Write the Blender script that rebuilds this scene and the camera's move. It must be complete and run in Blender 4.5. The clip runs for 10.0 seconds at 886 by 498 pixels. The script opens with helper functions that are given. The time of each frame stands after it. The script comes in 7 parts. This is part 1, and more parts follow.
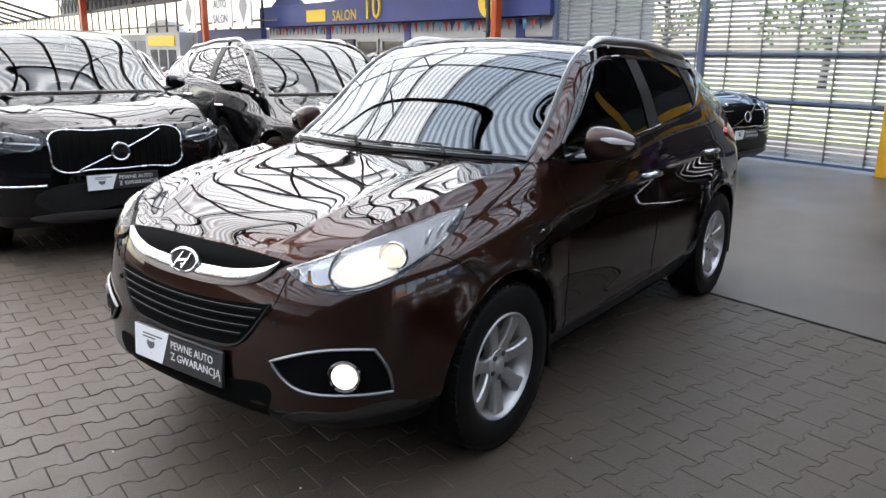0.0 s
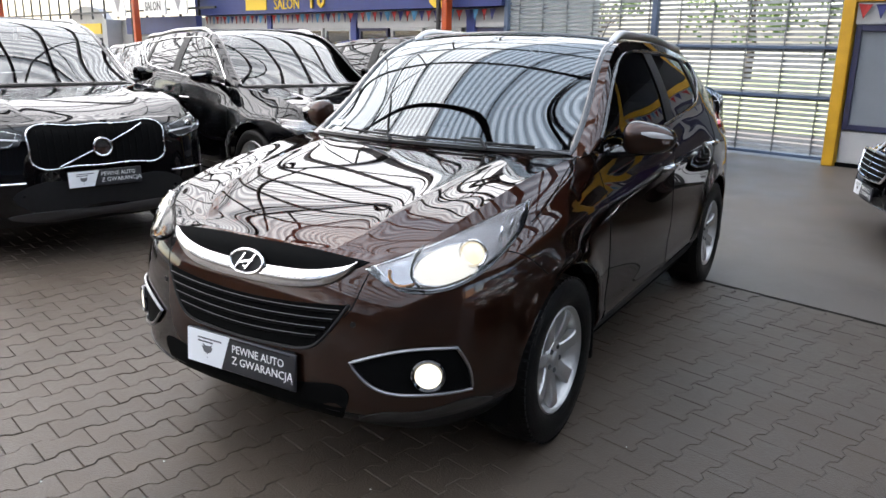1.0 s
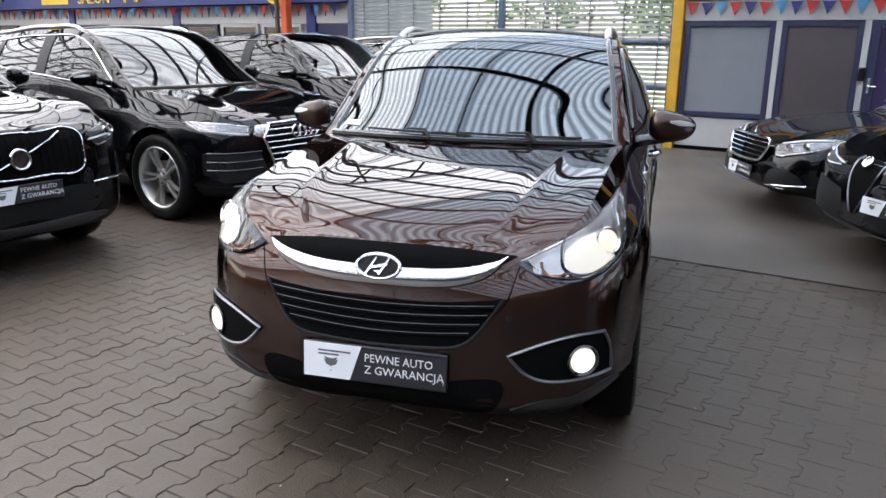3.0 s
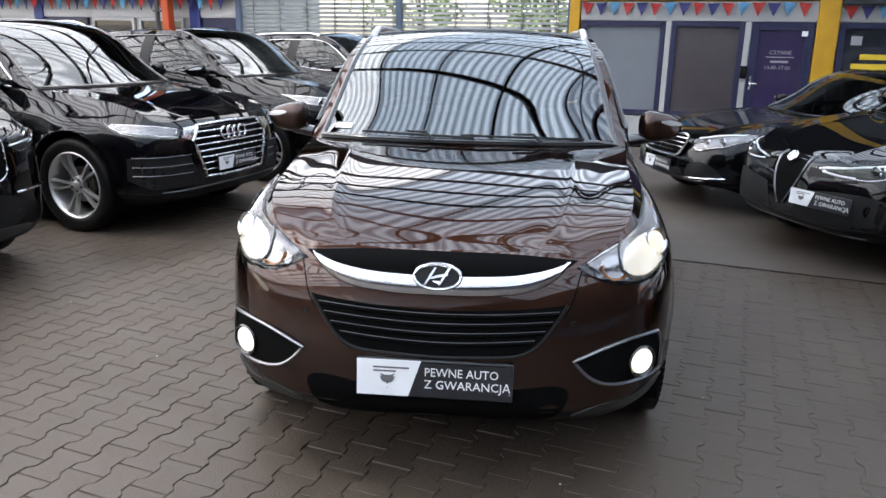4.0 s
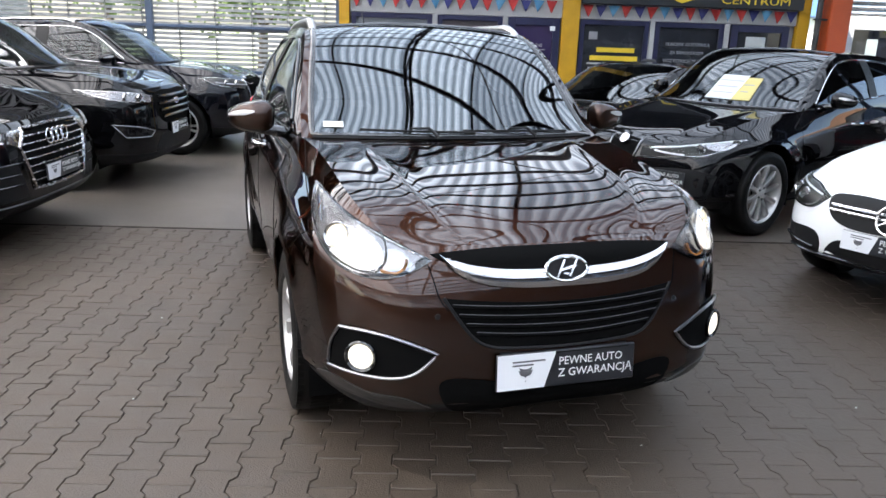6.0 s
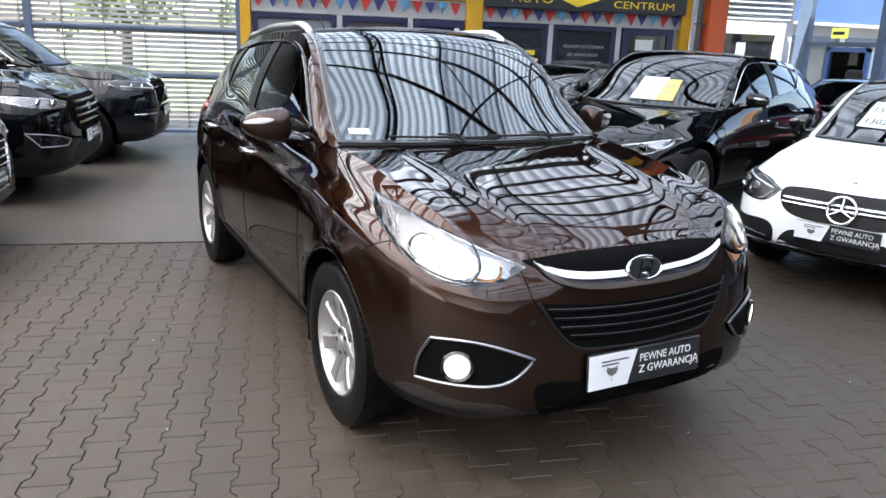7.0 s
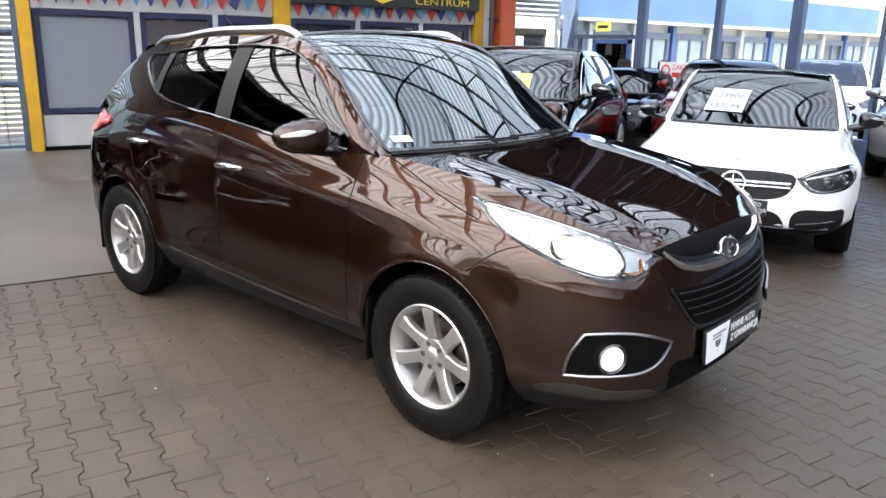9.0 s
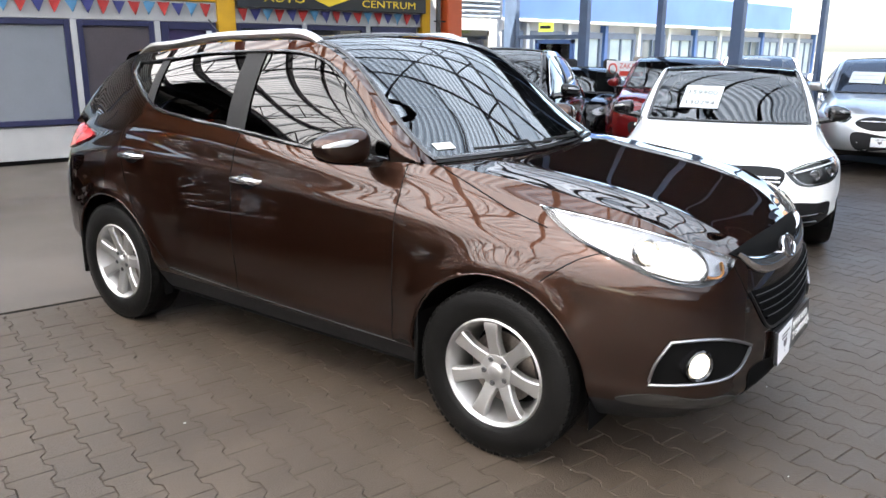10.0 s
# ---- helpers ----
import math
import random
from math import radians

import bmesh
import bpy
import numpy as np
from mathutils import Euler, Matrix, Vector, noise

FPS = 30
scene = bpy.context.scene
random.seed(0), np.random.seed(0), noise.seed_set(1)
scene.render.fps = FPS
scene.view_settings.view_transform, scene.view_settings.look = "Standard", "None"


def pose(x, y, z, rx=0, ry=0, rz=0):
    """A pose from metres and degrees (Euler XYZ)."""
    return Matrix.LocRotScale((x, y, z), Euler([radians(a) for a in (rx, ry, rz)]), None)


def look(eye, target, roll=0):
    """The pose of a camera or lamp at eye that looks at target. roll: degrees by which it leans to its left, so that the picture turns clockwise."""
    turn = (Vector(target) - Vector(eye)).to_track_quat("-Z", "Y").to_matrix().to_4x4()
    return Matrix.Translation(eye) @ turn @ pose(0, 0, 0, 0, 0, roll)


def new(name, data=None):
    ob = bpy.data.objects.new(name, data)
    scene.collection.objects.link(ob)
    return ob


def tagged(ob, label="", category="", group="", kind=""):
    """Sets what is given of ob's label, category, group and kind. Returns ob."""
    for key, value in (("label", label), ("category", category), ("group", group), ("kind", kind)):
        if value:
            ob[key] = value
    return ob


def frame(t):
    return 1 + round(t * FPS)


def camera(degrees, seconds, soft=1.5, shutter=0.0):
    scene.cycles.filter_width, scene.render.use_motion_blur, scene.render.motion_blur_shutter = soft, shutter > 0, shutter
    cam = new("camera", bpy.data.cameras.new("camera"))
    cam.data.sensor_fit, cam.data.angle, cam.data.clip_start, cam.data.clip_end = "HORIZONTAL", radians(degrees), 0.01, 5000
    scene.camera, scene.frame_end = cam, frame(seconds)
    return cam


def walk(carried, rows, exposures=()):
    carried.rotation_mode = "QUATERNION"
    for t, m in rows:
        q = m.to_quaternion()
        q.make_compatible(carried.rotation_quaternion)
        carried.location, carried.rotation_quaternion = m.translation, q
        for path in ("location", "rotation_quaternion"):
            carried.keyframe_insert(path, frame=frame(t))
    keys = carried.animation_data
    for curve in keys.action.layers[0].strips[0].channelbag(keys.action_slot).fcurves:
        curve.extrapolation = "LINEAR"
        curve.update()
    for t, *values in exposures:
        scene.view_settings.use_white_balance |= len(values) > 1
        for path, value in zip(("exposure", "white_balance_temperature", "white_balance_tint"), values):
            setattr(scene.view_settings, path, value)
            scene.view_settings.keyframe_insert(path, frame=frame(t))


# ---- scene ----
SITE = pose(0, 0, 0, 0, 0, 16)   # the rows below stand in the brown car's own axes
cam = camera(60.4, 10.0)
PATH = [
    (0, (2.393, -2.461, 1.584), (1.24, -0.905, 1.085), 0.6),
    (0.5, (2.173, -2.551, 1.587), (1.097, -0.944, 1.075), 0.1),
    (1, (1.967, -2.735, 1.6), (0.969, -1.082, 1.078), 0.9),
    (1.5, (1.752, -2.928, 1.597), (0.867, -1.213, 1.072), 1.2),
    (2, (1.506, -3.021, 1.587), (0.714, -1.261, 1.063), 0.8),
    (3.5, (0.59, -3.312, 1.601), (0.235, -1.416, 1.072), 0.7),
    (4, (0.253, -3.297, 1.609), (0.068, -1.378, 1.077), 1.0),
    (4.5, (-0.126, -3.314, 1.615), (-0.14, -1.387, 1.082), 1.3),
    (5, (-0.481, -3.289, 1.611), (-0.3, -1.371, 1.074), 1.4),
    (5.5, (-0.823, -3.202, 1.6), (-0.44, -1.316, 1.057), 1.6),
    (6, (-1.209, -3.162, 1.61), (-0.618, -1.33, 1.069), 1.9),
    (7.5, (-2.236, -2.668, 1.608), (-1.184, -1.051, 1.082), 2.1),
    (8, (-2.505, -2.472, 1.596), (-1.317, -0.952, 1.068), 1.8),
    (8.5, (-2.762, -2.229, 1.595), (-1.445, -0.82, 1.067), 1.5),
    (9, (-3.022, -1.994, 1.611), (-1.588, -0.702, 1.087), 1.4),
    (9.5, (-3.175, -1.748, 1.599), (-1.676, -0.531, 1.079), 0.7),
    (10, (-3.24, -1.49, 1.601), (-1.683, -0.344, 1.086), 0.4),
]
walk(cam, [(t, SITE @ look(eye, target, roll)) for t, eye, target, roll in PATH],
     [(0.0, 2.22, 6750, 10), (4.0, 2.30, 6600, 10), (7.0, 2.47, 6700, 10), (10.0, 2.70, 6950, 10)])

# ---- light ----
world = bpy.data.worlds.new("sky")
scene.world = world
world.use_nodes = True
SUN_EL, SUN_AZ = radians(60), radians(-115)
_n = world.node_tree.nodes
sky = _n.new("ShaderNodeTexSky")
sky.sky_type, sky.sun_disc, sky.sun_elevation, sky.sun_rotation = "NISHITA", False, SUN_EL, SUN_AZ
sky.air_density, sky.dust_density = 1.0, 2.5
_n["Background"].inputs["Strength"].default_value = 0.15
world.node_tree.links.new(sky.outputs[0], _n["Background"].inputs["Color"])
sun = new("sun", bpy.data.lights.new("sun", "SUN"))
sun.data.energy, sun.data.angle, sun.data.color = 5.0, radians(0.6), (1.0, 0.95, 0.88)
sun.matrix_world = look(Vector((math.sin(SUN_AZ) * math.cos(SUN_EL), math.cos(SUN_AZ) * math.cos(SUN_EL), math.sin(SUN_EL))) * 40, (0, 0, 0))


# ---- materials ----
def material(name, color, rough=0.5, metal=0.0, vary=0.0, scale=6.0, bump=0.0, bump_scale=60.0, coat=0.0, emit=None, spec=0.5,
             per_object=0.0, rough_vary=0.0, second=None):
    """A principled surface with colour varied at two scales, and a fine relief."""
    m = bpy.data.materials.new(name)
    m.use_nodes = True
    nt = m.node_tree
    b = nt.nodes["Principled BSDF"]
    b.inputs["Base Color"].default_value = (*color, 1)
    b.inputs["Roughness"].default_value = rough
    b.inputs["Metallic"].default_value = metal
    b.inputs["Specular IOR Level"].default_value = spec
    if coat:
        b.inputs["Coat Weight"].default_value, b.inputs["Coat Roughness"].default_value, b.inputs["Coat IOR"].default_value = coat, 0.015, 1.6
    if emit:
        b.inputs["Emission Color"].default_value, b.inputs["Emission Strength"].default_value = (*emit[0], 1), emit[1]
    if vary or bump or per_object or rough_vary:
        tc = nt.nodes.new("ShaderNodeTexCoord")
        big, small = nt.nodes.new("ShaderNodeTexNoise"), nt.nodes.new("ShaderNodeTexNoise")
        big.inputs["Scale"].default_value, big.inputs["Detail"].default_value = scale, 6
        small.inputs["Scale"].default_value, small.inputs["Detail"].default_value = bump_scale, 4
        for nd in (big, small):
            nt.links.new(tc.outputs["Object"], nd.inputs["Vector"])
        add = nt.nodes.new("ShaderNodeMath")
        add.operation = "ADD"
        half = nt.nodes.new("ShaderNodeMath")
        half.operation, half.inputs[1].default_value = "MULTIPLY", 0.45
        nt.links.new(small.outputs["Fac"], half.inputs[0])
        nt.links.new(big.outputs["Fac"], add.inputs[0])
        nt.links.new(half.outputs[0], add.inputs[1])
        value = add.outputs[0]
        if per_object:
            info = nt.nodes.new("ShaderNodeObjectInfo")
            more = nt.nodes.new("ShaderNodeMath")
            more.operation, more.inputs[1].default_value = "MULTIPLY_ADD", per_object
            nt.links.new(info.outputs["Random"], more.inputs[0])
            nt.links.new(value, more.inputs[2])
            geo = nt.nodes.new("ShaderNodeNewGeometry")
            isl = nt.nodes.new("ShaderNodeMath")
            isl.operation, isl.inputs[1].default_value = "MULTIPLY_ADD", per_object
            nt.links.new(geo.outputs["Random Per Island"], isl.inputs[0])
            nt.links.new(more.outputs[0], isl.inputs[2])
            value = isl.outputs[0]
        ramp = nt.nodes.new("ShaderNodeMapRange")
        ramp.inputs["From Min"].default_value, ramp.inputs["From Max"].default_value = 0.45, 1.0 + per_object
        ramp.inputs["To Min"].default_value, ramp.inputs["To Max"].default_value = 0.0, 1.0
        nt.links.new(value, ramp.inputs["Value"])
        mix = nt.nodes.new("ShaderNodeMix")
        mix.data_type = "RGBA"
        lo = [c * (1 - vary) for c in color]
        hi = second or [min(1, c * (1 + vary)) for c in color]
        mix.inputs["A"].default_value, mix.inputs["B"].default_value = (*lo, 1), (*hi, 1)
        nt.links.new(ramp.outputs[0], mix.inputs["Factor"])
        nt.links.new(mix.outputs["Result"], b.inputs["Base Color"])
        if rough_vary:
            rr = nt.nodes.new("ShaderNodeMapRange")
            rr.inputs["From Min"].default_value, rr.inputs["From Max"].default_value = 0.3, 0.7
            rr.inputs["To Min"].default_value, rr.inputs["To Max"].default_value = max(0, rough - rough_vary), min(1, rough + rough_vary)
            nt.links.new(big.outputs["Fac"], rr.inputs["Value"])
            nt.links.new(rr.outputs[0], b.inputs["Roughness"])
        if bump:
            bp = nt.nodes.new("ShaderNodeBump")
            bp.inputs["Strength"].default_value, bp.inputs["Distance"].default_value = bump, 0.01
            nt.links.new(small.outputs["Fac"], bp.inputs["Height"])
            nt.links.new(bp.outputs[0], b.inputs["Normal"])
    return m


def glass(name, tint, clear, rough=0.0, mirror=(1, 1, 1)):
    """A pane: part of the light passes, tinted, and the rest is mirrored as glass does."""
    m = bpy.data.materials.new(name)
    m.use_nodes = True
    nt = m.node_tree
    out = nt.nodes["Material Output"]
    nt.nodes.remove(nt.nodes["Principled BSDF"])
    tr = nt.nodes.new("ShaderNodeBsdfTransparent")
    tr.inputs["Color"].default_value = (*tint, 1)
    gl = nt.nodes.new("ShaderNodeBsdfGlossy")
    gl.inputs["Color"].default_value, gl.inputs["Roughness"].default_value = (*mirror, 1), rough
    fr = nt.nodes.new("ShaderNodeFresnel")
    fr.inputs["IOR"].default_value = clear
    mx = nt.nodes.new("ShaderNodeMixShader")
    nt.links.new(fr.outputs[0], mx.inputs[0])
    nt.links.new(tr.outputs[0], mx.inputs[1])
    nt.links.new(gl.outputs[0], mx.inputs[2])
    nt.links.new(mx.outputs[0], out.inputs["Surface"])
    return m


def sheet_material(name, tint, pitch, through_share, low=0.30, panel=1.5, uneven=0.35):
    """Ribbed translucent roofing, its colour darker in the valleys, each sheet aged a little differently."""
    m = bpy.data.materials.new(name)
    m.use_nodes = True
    nt = m.node_tree
    out = nt.nodes["Material Output"]
    nt.nodes.remove(nt.nodes["Principled BSDF"])

    def math_node(op, a, b=None, c=None):
        nd = nt.nodes.new("ShaderNodeMath")
        nd.operation = op
        for k, q in enumerate((a, b, c)):
            if q is None:
                continue
            if isinstance(q, (int, float)):
                nd.inputs[k].default_value = q
            else:
                nt.links.new(q, nd.inputs[k])
        return nd.outputs[0]

    def ranged(src, f0, f1, t0, t1):
        nd = nt.nodes.new("ShaderNodeMapRange")
        for key, q in (("From Min", f0), ("From Max", f1), ("To Min", t0), ("To Max", t1)):
            nd.inputs[key].default_value = q
        nt.links.new(src, nd.inputs["Value"])
        return nd.outputs[0]
    tc = nt.nodes.new("ShaderNodeTexCoord")
    sep = nt.nodes.new("ShaderNodeSeparateXYZ")
    nt.links.new(tc.outputs["Object"], sep.inputs[0])
    # Colour falls to its low share in every rib valley.
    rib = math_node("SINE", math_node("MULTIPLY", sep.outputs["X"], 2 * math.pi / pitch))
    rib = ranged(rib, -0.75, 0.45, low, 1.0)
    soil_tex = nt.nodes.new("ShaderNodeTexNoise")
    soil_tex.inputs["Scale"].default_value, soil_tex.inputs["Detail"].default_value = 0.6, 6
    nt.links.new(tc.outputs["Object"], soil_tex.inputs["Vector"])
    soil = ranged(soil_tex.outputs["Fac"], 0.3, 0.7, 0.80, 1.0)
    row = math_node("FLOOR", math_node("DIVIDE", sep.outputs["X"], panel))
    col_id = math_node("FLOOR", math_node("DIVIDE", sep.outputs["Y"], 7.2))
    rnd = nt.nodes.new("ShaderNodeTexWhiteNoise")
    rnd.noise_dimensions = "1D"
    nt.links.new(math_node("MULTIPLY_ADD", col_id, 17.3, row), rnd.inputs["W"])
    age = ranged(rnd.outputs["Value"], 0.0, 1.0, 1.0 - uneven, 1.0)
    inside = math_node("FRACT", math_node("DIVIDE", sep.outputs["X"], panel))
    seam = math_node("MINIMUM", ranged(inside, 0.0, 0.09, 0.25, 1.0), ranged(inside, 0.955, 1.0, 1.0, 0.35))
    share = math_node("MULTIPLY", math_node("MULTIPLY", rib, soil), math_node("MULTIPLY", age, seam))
    col = nt.nodes.new("ShaderNodeMix")
    col.data_type = "RGBA"
    col.inputs["A"].default_value, col.inputs["B"].default_value = (0.05, 0.07, 0.10, 1), (*tint, 1)
    nt.links.new(share, col.inputs["Factor"])
    tl = nt.nodes.new("ShaderNodeBsdfTranslucent")
    tp = nt.nodes.new("ShaderNodeBsdfTransparent")
    nt.links.new(col.outputs["Result"], tl.inputs["Color"])
    nt.links.new(col.outputs["Result"], tp.inputs["Color"])
    mx = nt.nodes.new("ShaderNodeMixShader")
    mx.inputs[0].default_value = through_share
    nt.links.new(tl.outputs[0], mx.inputs[1])
    nt.links.new(tp.outputs[0], mx.inputs[2])
    nt.links.new(mx.outputs[0], out.inputs["Surface"])
    return m


def paint(name, color, flake=0.6, rough=0.28, ior=1.6, edge=(1, 1, 1), spec=0.0):
    m = material(name, color, rough, flake, coat=1.0, vary=0.12, scale=900, bump_scale=1500, spec=spec)
    m.node_tree.nodes["Principled BSDF"].inputs["Coat IOR"].default_value = ior
    m.node_tree.nodes["Principled BSDF"].inputs["Specular Tint"].default_value = (*edge, 1)
    return m


BROWN = paint("brown_metallic_paint", (0.038, 0.0170, 0.0106), 0.92, 0.34, 1.5, (0.08, 0.05, 0.035))
BLACK = paint("black_car_paint", (0.0025, 0.0025, 0.003), 0.0, 0.3, 1.42, (0.1, 0.1, 0.1))
BLACK2 = paint("black_metallic_paint", (0.0028, 0.0028, 0.0035), 0.1, 0.3, 1.42, (0.1, 0.1, 0.1))
GREY_DARK = paint("dark_grey_paint", (0.022, 0.022, 0.024), 0.5, 0.3)
NAVY = paint("dark_blue_black_paint", (0.005, 0.0055, 0.008), 0.3, 0.3, 1.44, (0.1, 0.1, 0.1))
RED = paint("dark_red_paint", (0.16, 0.008, 0.008), 0.3, 0.25)
WHITE = paint("white_car_paint", (0.80, 0.80, 0.78), 0.0, 0.25)
SILVER = paint("silver_car_paint", (0.42, 0.42, 0.41), 0.8, 0.3)
CHROME = material("chrome", (0.66, 0.66, 0.67), 0.07, 1.0)
PRINT_MID = material("charcoal_print", (0.11, 0.11, 0.115), 0.5)
SATIN = material("satin_aluminium", (0.62, 0.62, 0.62), 0.25, 1.0, rough_vary=0.05, scale=30)
ALLOY = material("silver_alloy", (0.48, 0.475, 0.465), 0.44, 0.92, vary=0.06, scale=12, rough_vary=0.08)
PLASTIC = material("black_plastic", (0.009, 0.009, 0.0095), 0.5, 0, vary=0.2, scale=20, bump=0.15, bump_scale=400, spec=0.22)
GLOSSBLACK = material("gloss_black_plastic", (0.008, 0.008, 0.009), 0.12, 0, coat=0.4)
GREYPLASTIC = material("grey_plastic", (0.045, 0.045, 0.045), 0.5, 0, vary=0.15, scale=30, bump=0.1, bump_scale=300)
RUBBER = material("tyre_rubber", (0.004, 0.004, 0.004), 0.5, 0, vary=0.4, scale=14, bump=0.2, bump_scale=160, second=(0.007, 0.0067, 0.0063), spec=0.14)
# Near-black, hardly glossy: puts the darkness of openings and gaps into the colour.
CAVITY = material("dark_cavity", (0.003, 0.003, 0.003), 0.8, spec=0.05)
FABRIC = material("dark_seat_cloth", (0.012, 0.012, 0.013), 0.85, 0, vary=0.3, scale=40, bump=0.2, bump_scale=300)
DISC = material("brake_disc_steel", (0.25, 0.22, 0.20), 0.4, 1.0, vary=0.3, scale=30)
REFLECTOR = material("lamp_reflector", (0.40, 0.40, 0.41), 0.18, 1.0)
AMBER = material("amber_lamp_lens", (0.30, 0.11, 0.02), 0.25, 0, coat=0.5)
TAIL = material("red_tail_lamp", (0.45, 0.015, 0.02), 0.12, 0, coat=1.0)
LIT = material("lit_bulb", (0.4, 0.36, 0.28), 0.3, 0, emit=((1.0, 0.93, 0.76), 0.34))
RAIL = material("brushed_rail_aluminium", (0.44, 0.435, 0.43), 0.34, 1.0, rough_vary=0.06, scale=30)
SKID = material("grey_skid_plastic", (0.022, 0.020, 0.018), 0.42, 0, vary=0.15, scale=14, bump=0.1, bump_scale=300)
SLAT_GREY = material("thin_grey_slat_edge", (0.10, 0.10, 0.105), 0.35, 0.7)
# Faint emission added to brighten reflectors, those of unlit headlights included.
LAMP_GREY = material("lamp_inner_grey", (0.20, 0.20, 0.21), 0.22, 0.8, coat=0.3, emit=((1.0, 0.93, 0.82), 0.010))
LIT_LENS = material("lit_projector_lens", (0.30, 0.27, 0.20), 0.15, 0, emit=((1.0, 0.90, 0.68), 0.24), coat=0.5)
WORN_PAINT = material("worn_floor_paint", (0.12, 0.11, 0.095), 0.6, 0, vary=0.45, scale=9, bump=0.2, bump_scale=150)
LIT_WARM = material("lit_reflector_glow", (0.30, 0.295, 0.28), 0.22, 0.5, emit=((1.0, 0.97, 0.90), 0.15))
LENS = glass("clear_lamp_lens", (0.97, 0.97, 0.97), 1.35)
SCREEN_GLASS = glass("windscreen_glass", (0.20, 0.23, 0.23), 1.95, mirror=(0.90, 0.965, 1.0))
PARKED_GLASS = glass("parked_car_windscreen", (0.30, 0.33, 0.33), 1.75, mirror=(0.94, 0.98, 1.0))
DARK_GLASS = glass("tinted_side_glass", (0.04, 0.045, 0.045), 1.62)
CLEAR_GLASS = glass("clear_side_glass", (0.42, 0.46, 0.46), 1.6)
PANE = glass("window_pane", (0.55, 0.58, 0.60), 1.5)
PLATE_WHITE = material("white_plate_print", (0.75, 0.76, 0.77), 0.35)
PLATE_BLACK = material("black_plate_print", (0.018, 0.019, 0.022), 0.3)
PRINT_GREY = material("grey_print", (0.30, 0.30, 0.31), 0.5)
PRINT_WHITE = material("white_print", (0.80, 0.80, 0.78), 0.5)
PRINT_DARK = material("dark_print", (0.05, 0.06, 0.06), 0.6)
PAPER = material("paper", (0.50, 0.525, 0.51), 0.7, 0, vary=0.05, scale=8)
CARD_YELLOW = material("yellow_card", (0.50, 0.42, 0.15), 0.6)
TRIM_GREY = material("satin_grey_trim", (0.30, 0.30, 0.31), 0.3, 1.0)

ASPHALT = material("worn_asphalt", (0.079, 0.065, 0.053), 0.45, 0, vary=0.24, scale=0.7, bump=0.35, bump_scale=140, rough_vary=0.12)
PAVER = material("concrete_paver", (0.054, 0.0405, 0.0295), 0.50, 0, vary=0.24, scale=1.3, bump=0.35, bump_scale=120, spec=0.4, per_object=0.10, rough_vary=0.10)
JOINT = material("joint_sand", (0.046, 0.036, 0.027), 0.95, 0, vary=0.4, scale=9, bump=0.4, bump_scale=200)
SHALLOW_JOINT = material("joint_grit", (0.051, 0.039, 0.0285), 0.6, 0, vary=0.25, scale=3, bump=0.3, bump_scale=200)
SOIL = material("outside_ground", (0.13, 0.13, 0.10), 0.9, 0, vary=0.4, scale=0.3, bump=0.2, bump_scale=40)
WHITE_WALL = material("white_wall_panel", (0.34, 0.34, 0.33), 0.5, 0, vary=0.10, scale=2.0, bump=0.05, bump_scale=80)
WHITE_FRAME = material("white_window_frame", (0.37, 0.37, 0.365), 0.4, 0, vary=0.06, scale=4)
NAVY_FRAME = material("navy_window_frame", (0.012, 0.014, 0.050), 0.4, 0, vary=0.15, scale=5)
YELLOW = material("yellow_post_paint", (0.50, 0.27, 0.010), 0.45, 0, vary=0.15, scale=4)
BLUE = material("blue_fascia_paint", (0.020, 0.035, 0.16), 0.45, 0, vary=0.15, scale=2)
HEADER_BLACK = material("black_header_cladding", (0.006, 0.006, 0.007), 0.7, 0, vary=0.3, scale=2, spec=0.15)
CURTAIN = material("pale_curtain", (0.42, 0.50, 0.52), 0.8, 0, vary=0.25, scale=1.4)
SKYBLUE = material("bright_blue_fascia", (0.07, 0.15, 0.36), 0.45, 0, vary=0.2, scale=0.6)
BLUE_STEEL = material("blue_grey_steel", (0.070, 0.105, 0.17), 0.45, 0, vary=0.2, scale=3)
ORANGE = material("orange_red_steel_paint", (0.42, 0.065, 0.015), 0.4, 0, vary=0.15, scale=3)
GALV = material("galvanised_slat", (0.18, 0.19, 0.195), 0.5, 0.5, vary=0.2, scale=6)
DARK_STEEL = material("dark_roof_steel", (0.025, 0.026, 0.030), 0.55, 0.2, vary=0.3, scale=3)
SIGN_BLACK = material("dark_sign_board", (0.016, 0.018, 0.022), 0.4, 0, vary=0.1, scale=3)
SIGN_YELLOW = material("yellow_sign_print", (0.72, 0.50, 0.03), 0.5)
GREY_BLIND = material("grey_window_blind", (0.155, 0.170, 0.190), 0.7, 0, vary=0.06, scale=3)
BROWN_BLIND = material("brown_window_film", (0.060, 0.050, 0.055), 0.3, 0, vary=0.25, scale=1.2, coat=0.5)
VIOLET_FILM = material("violet_door_film", (0.030, 0.020, 0.065), 0.25, 0, vary=0.2, scale=2, coat=0.5)
DARK_PANE = material("dark_shop_window", (0.018, 0.020, 0.026), 0.12, 0, coat=0.6, vary=0.4, scale=2)
FLAG_RED = material("red_pennant", (0.34, 0.025, 0.022), 0.8, 0, vary=0.15, scale=6)
FLAG_BLUE = material("navy_pennant", (0.022, 0.026, 0.12), 0.8, 0, vary=0.15, scale=6)
FLAG_CYAN = material("light_blue_pennant", (0.08, 0.24, 0.40), 0.8, 0, vary=0.15, scale=6)
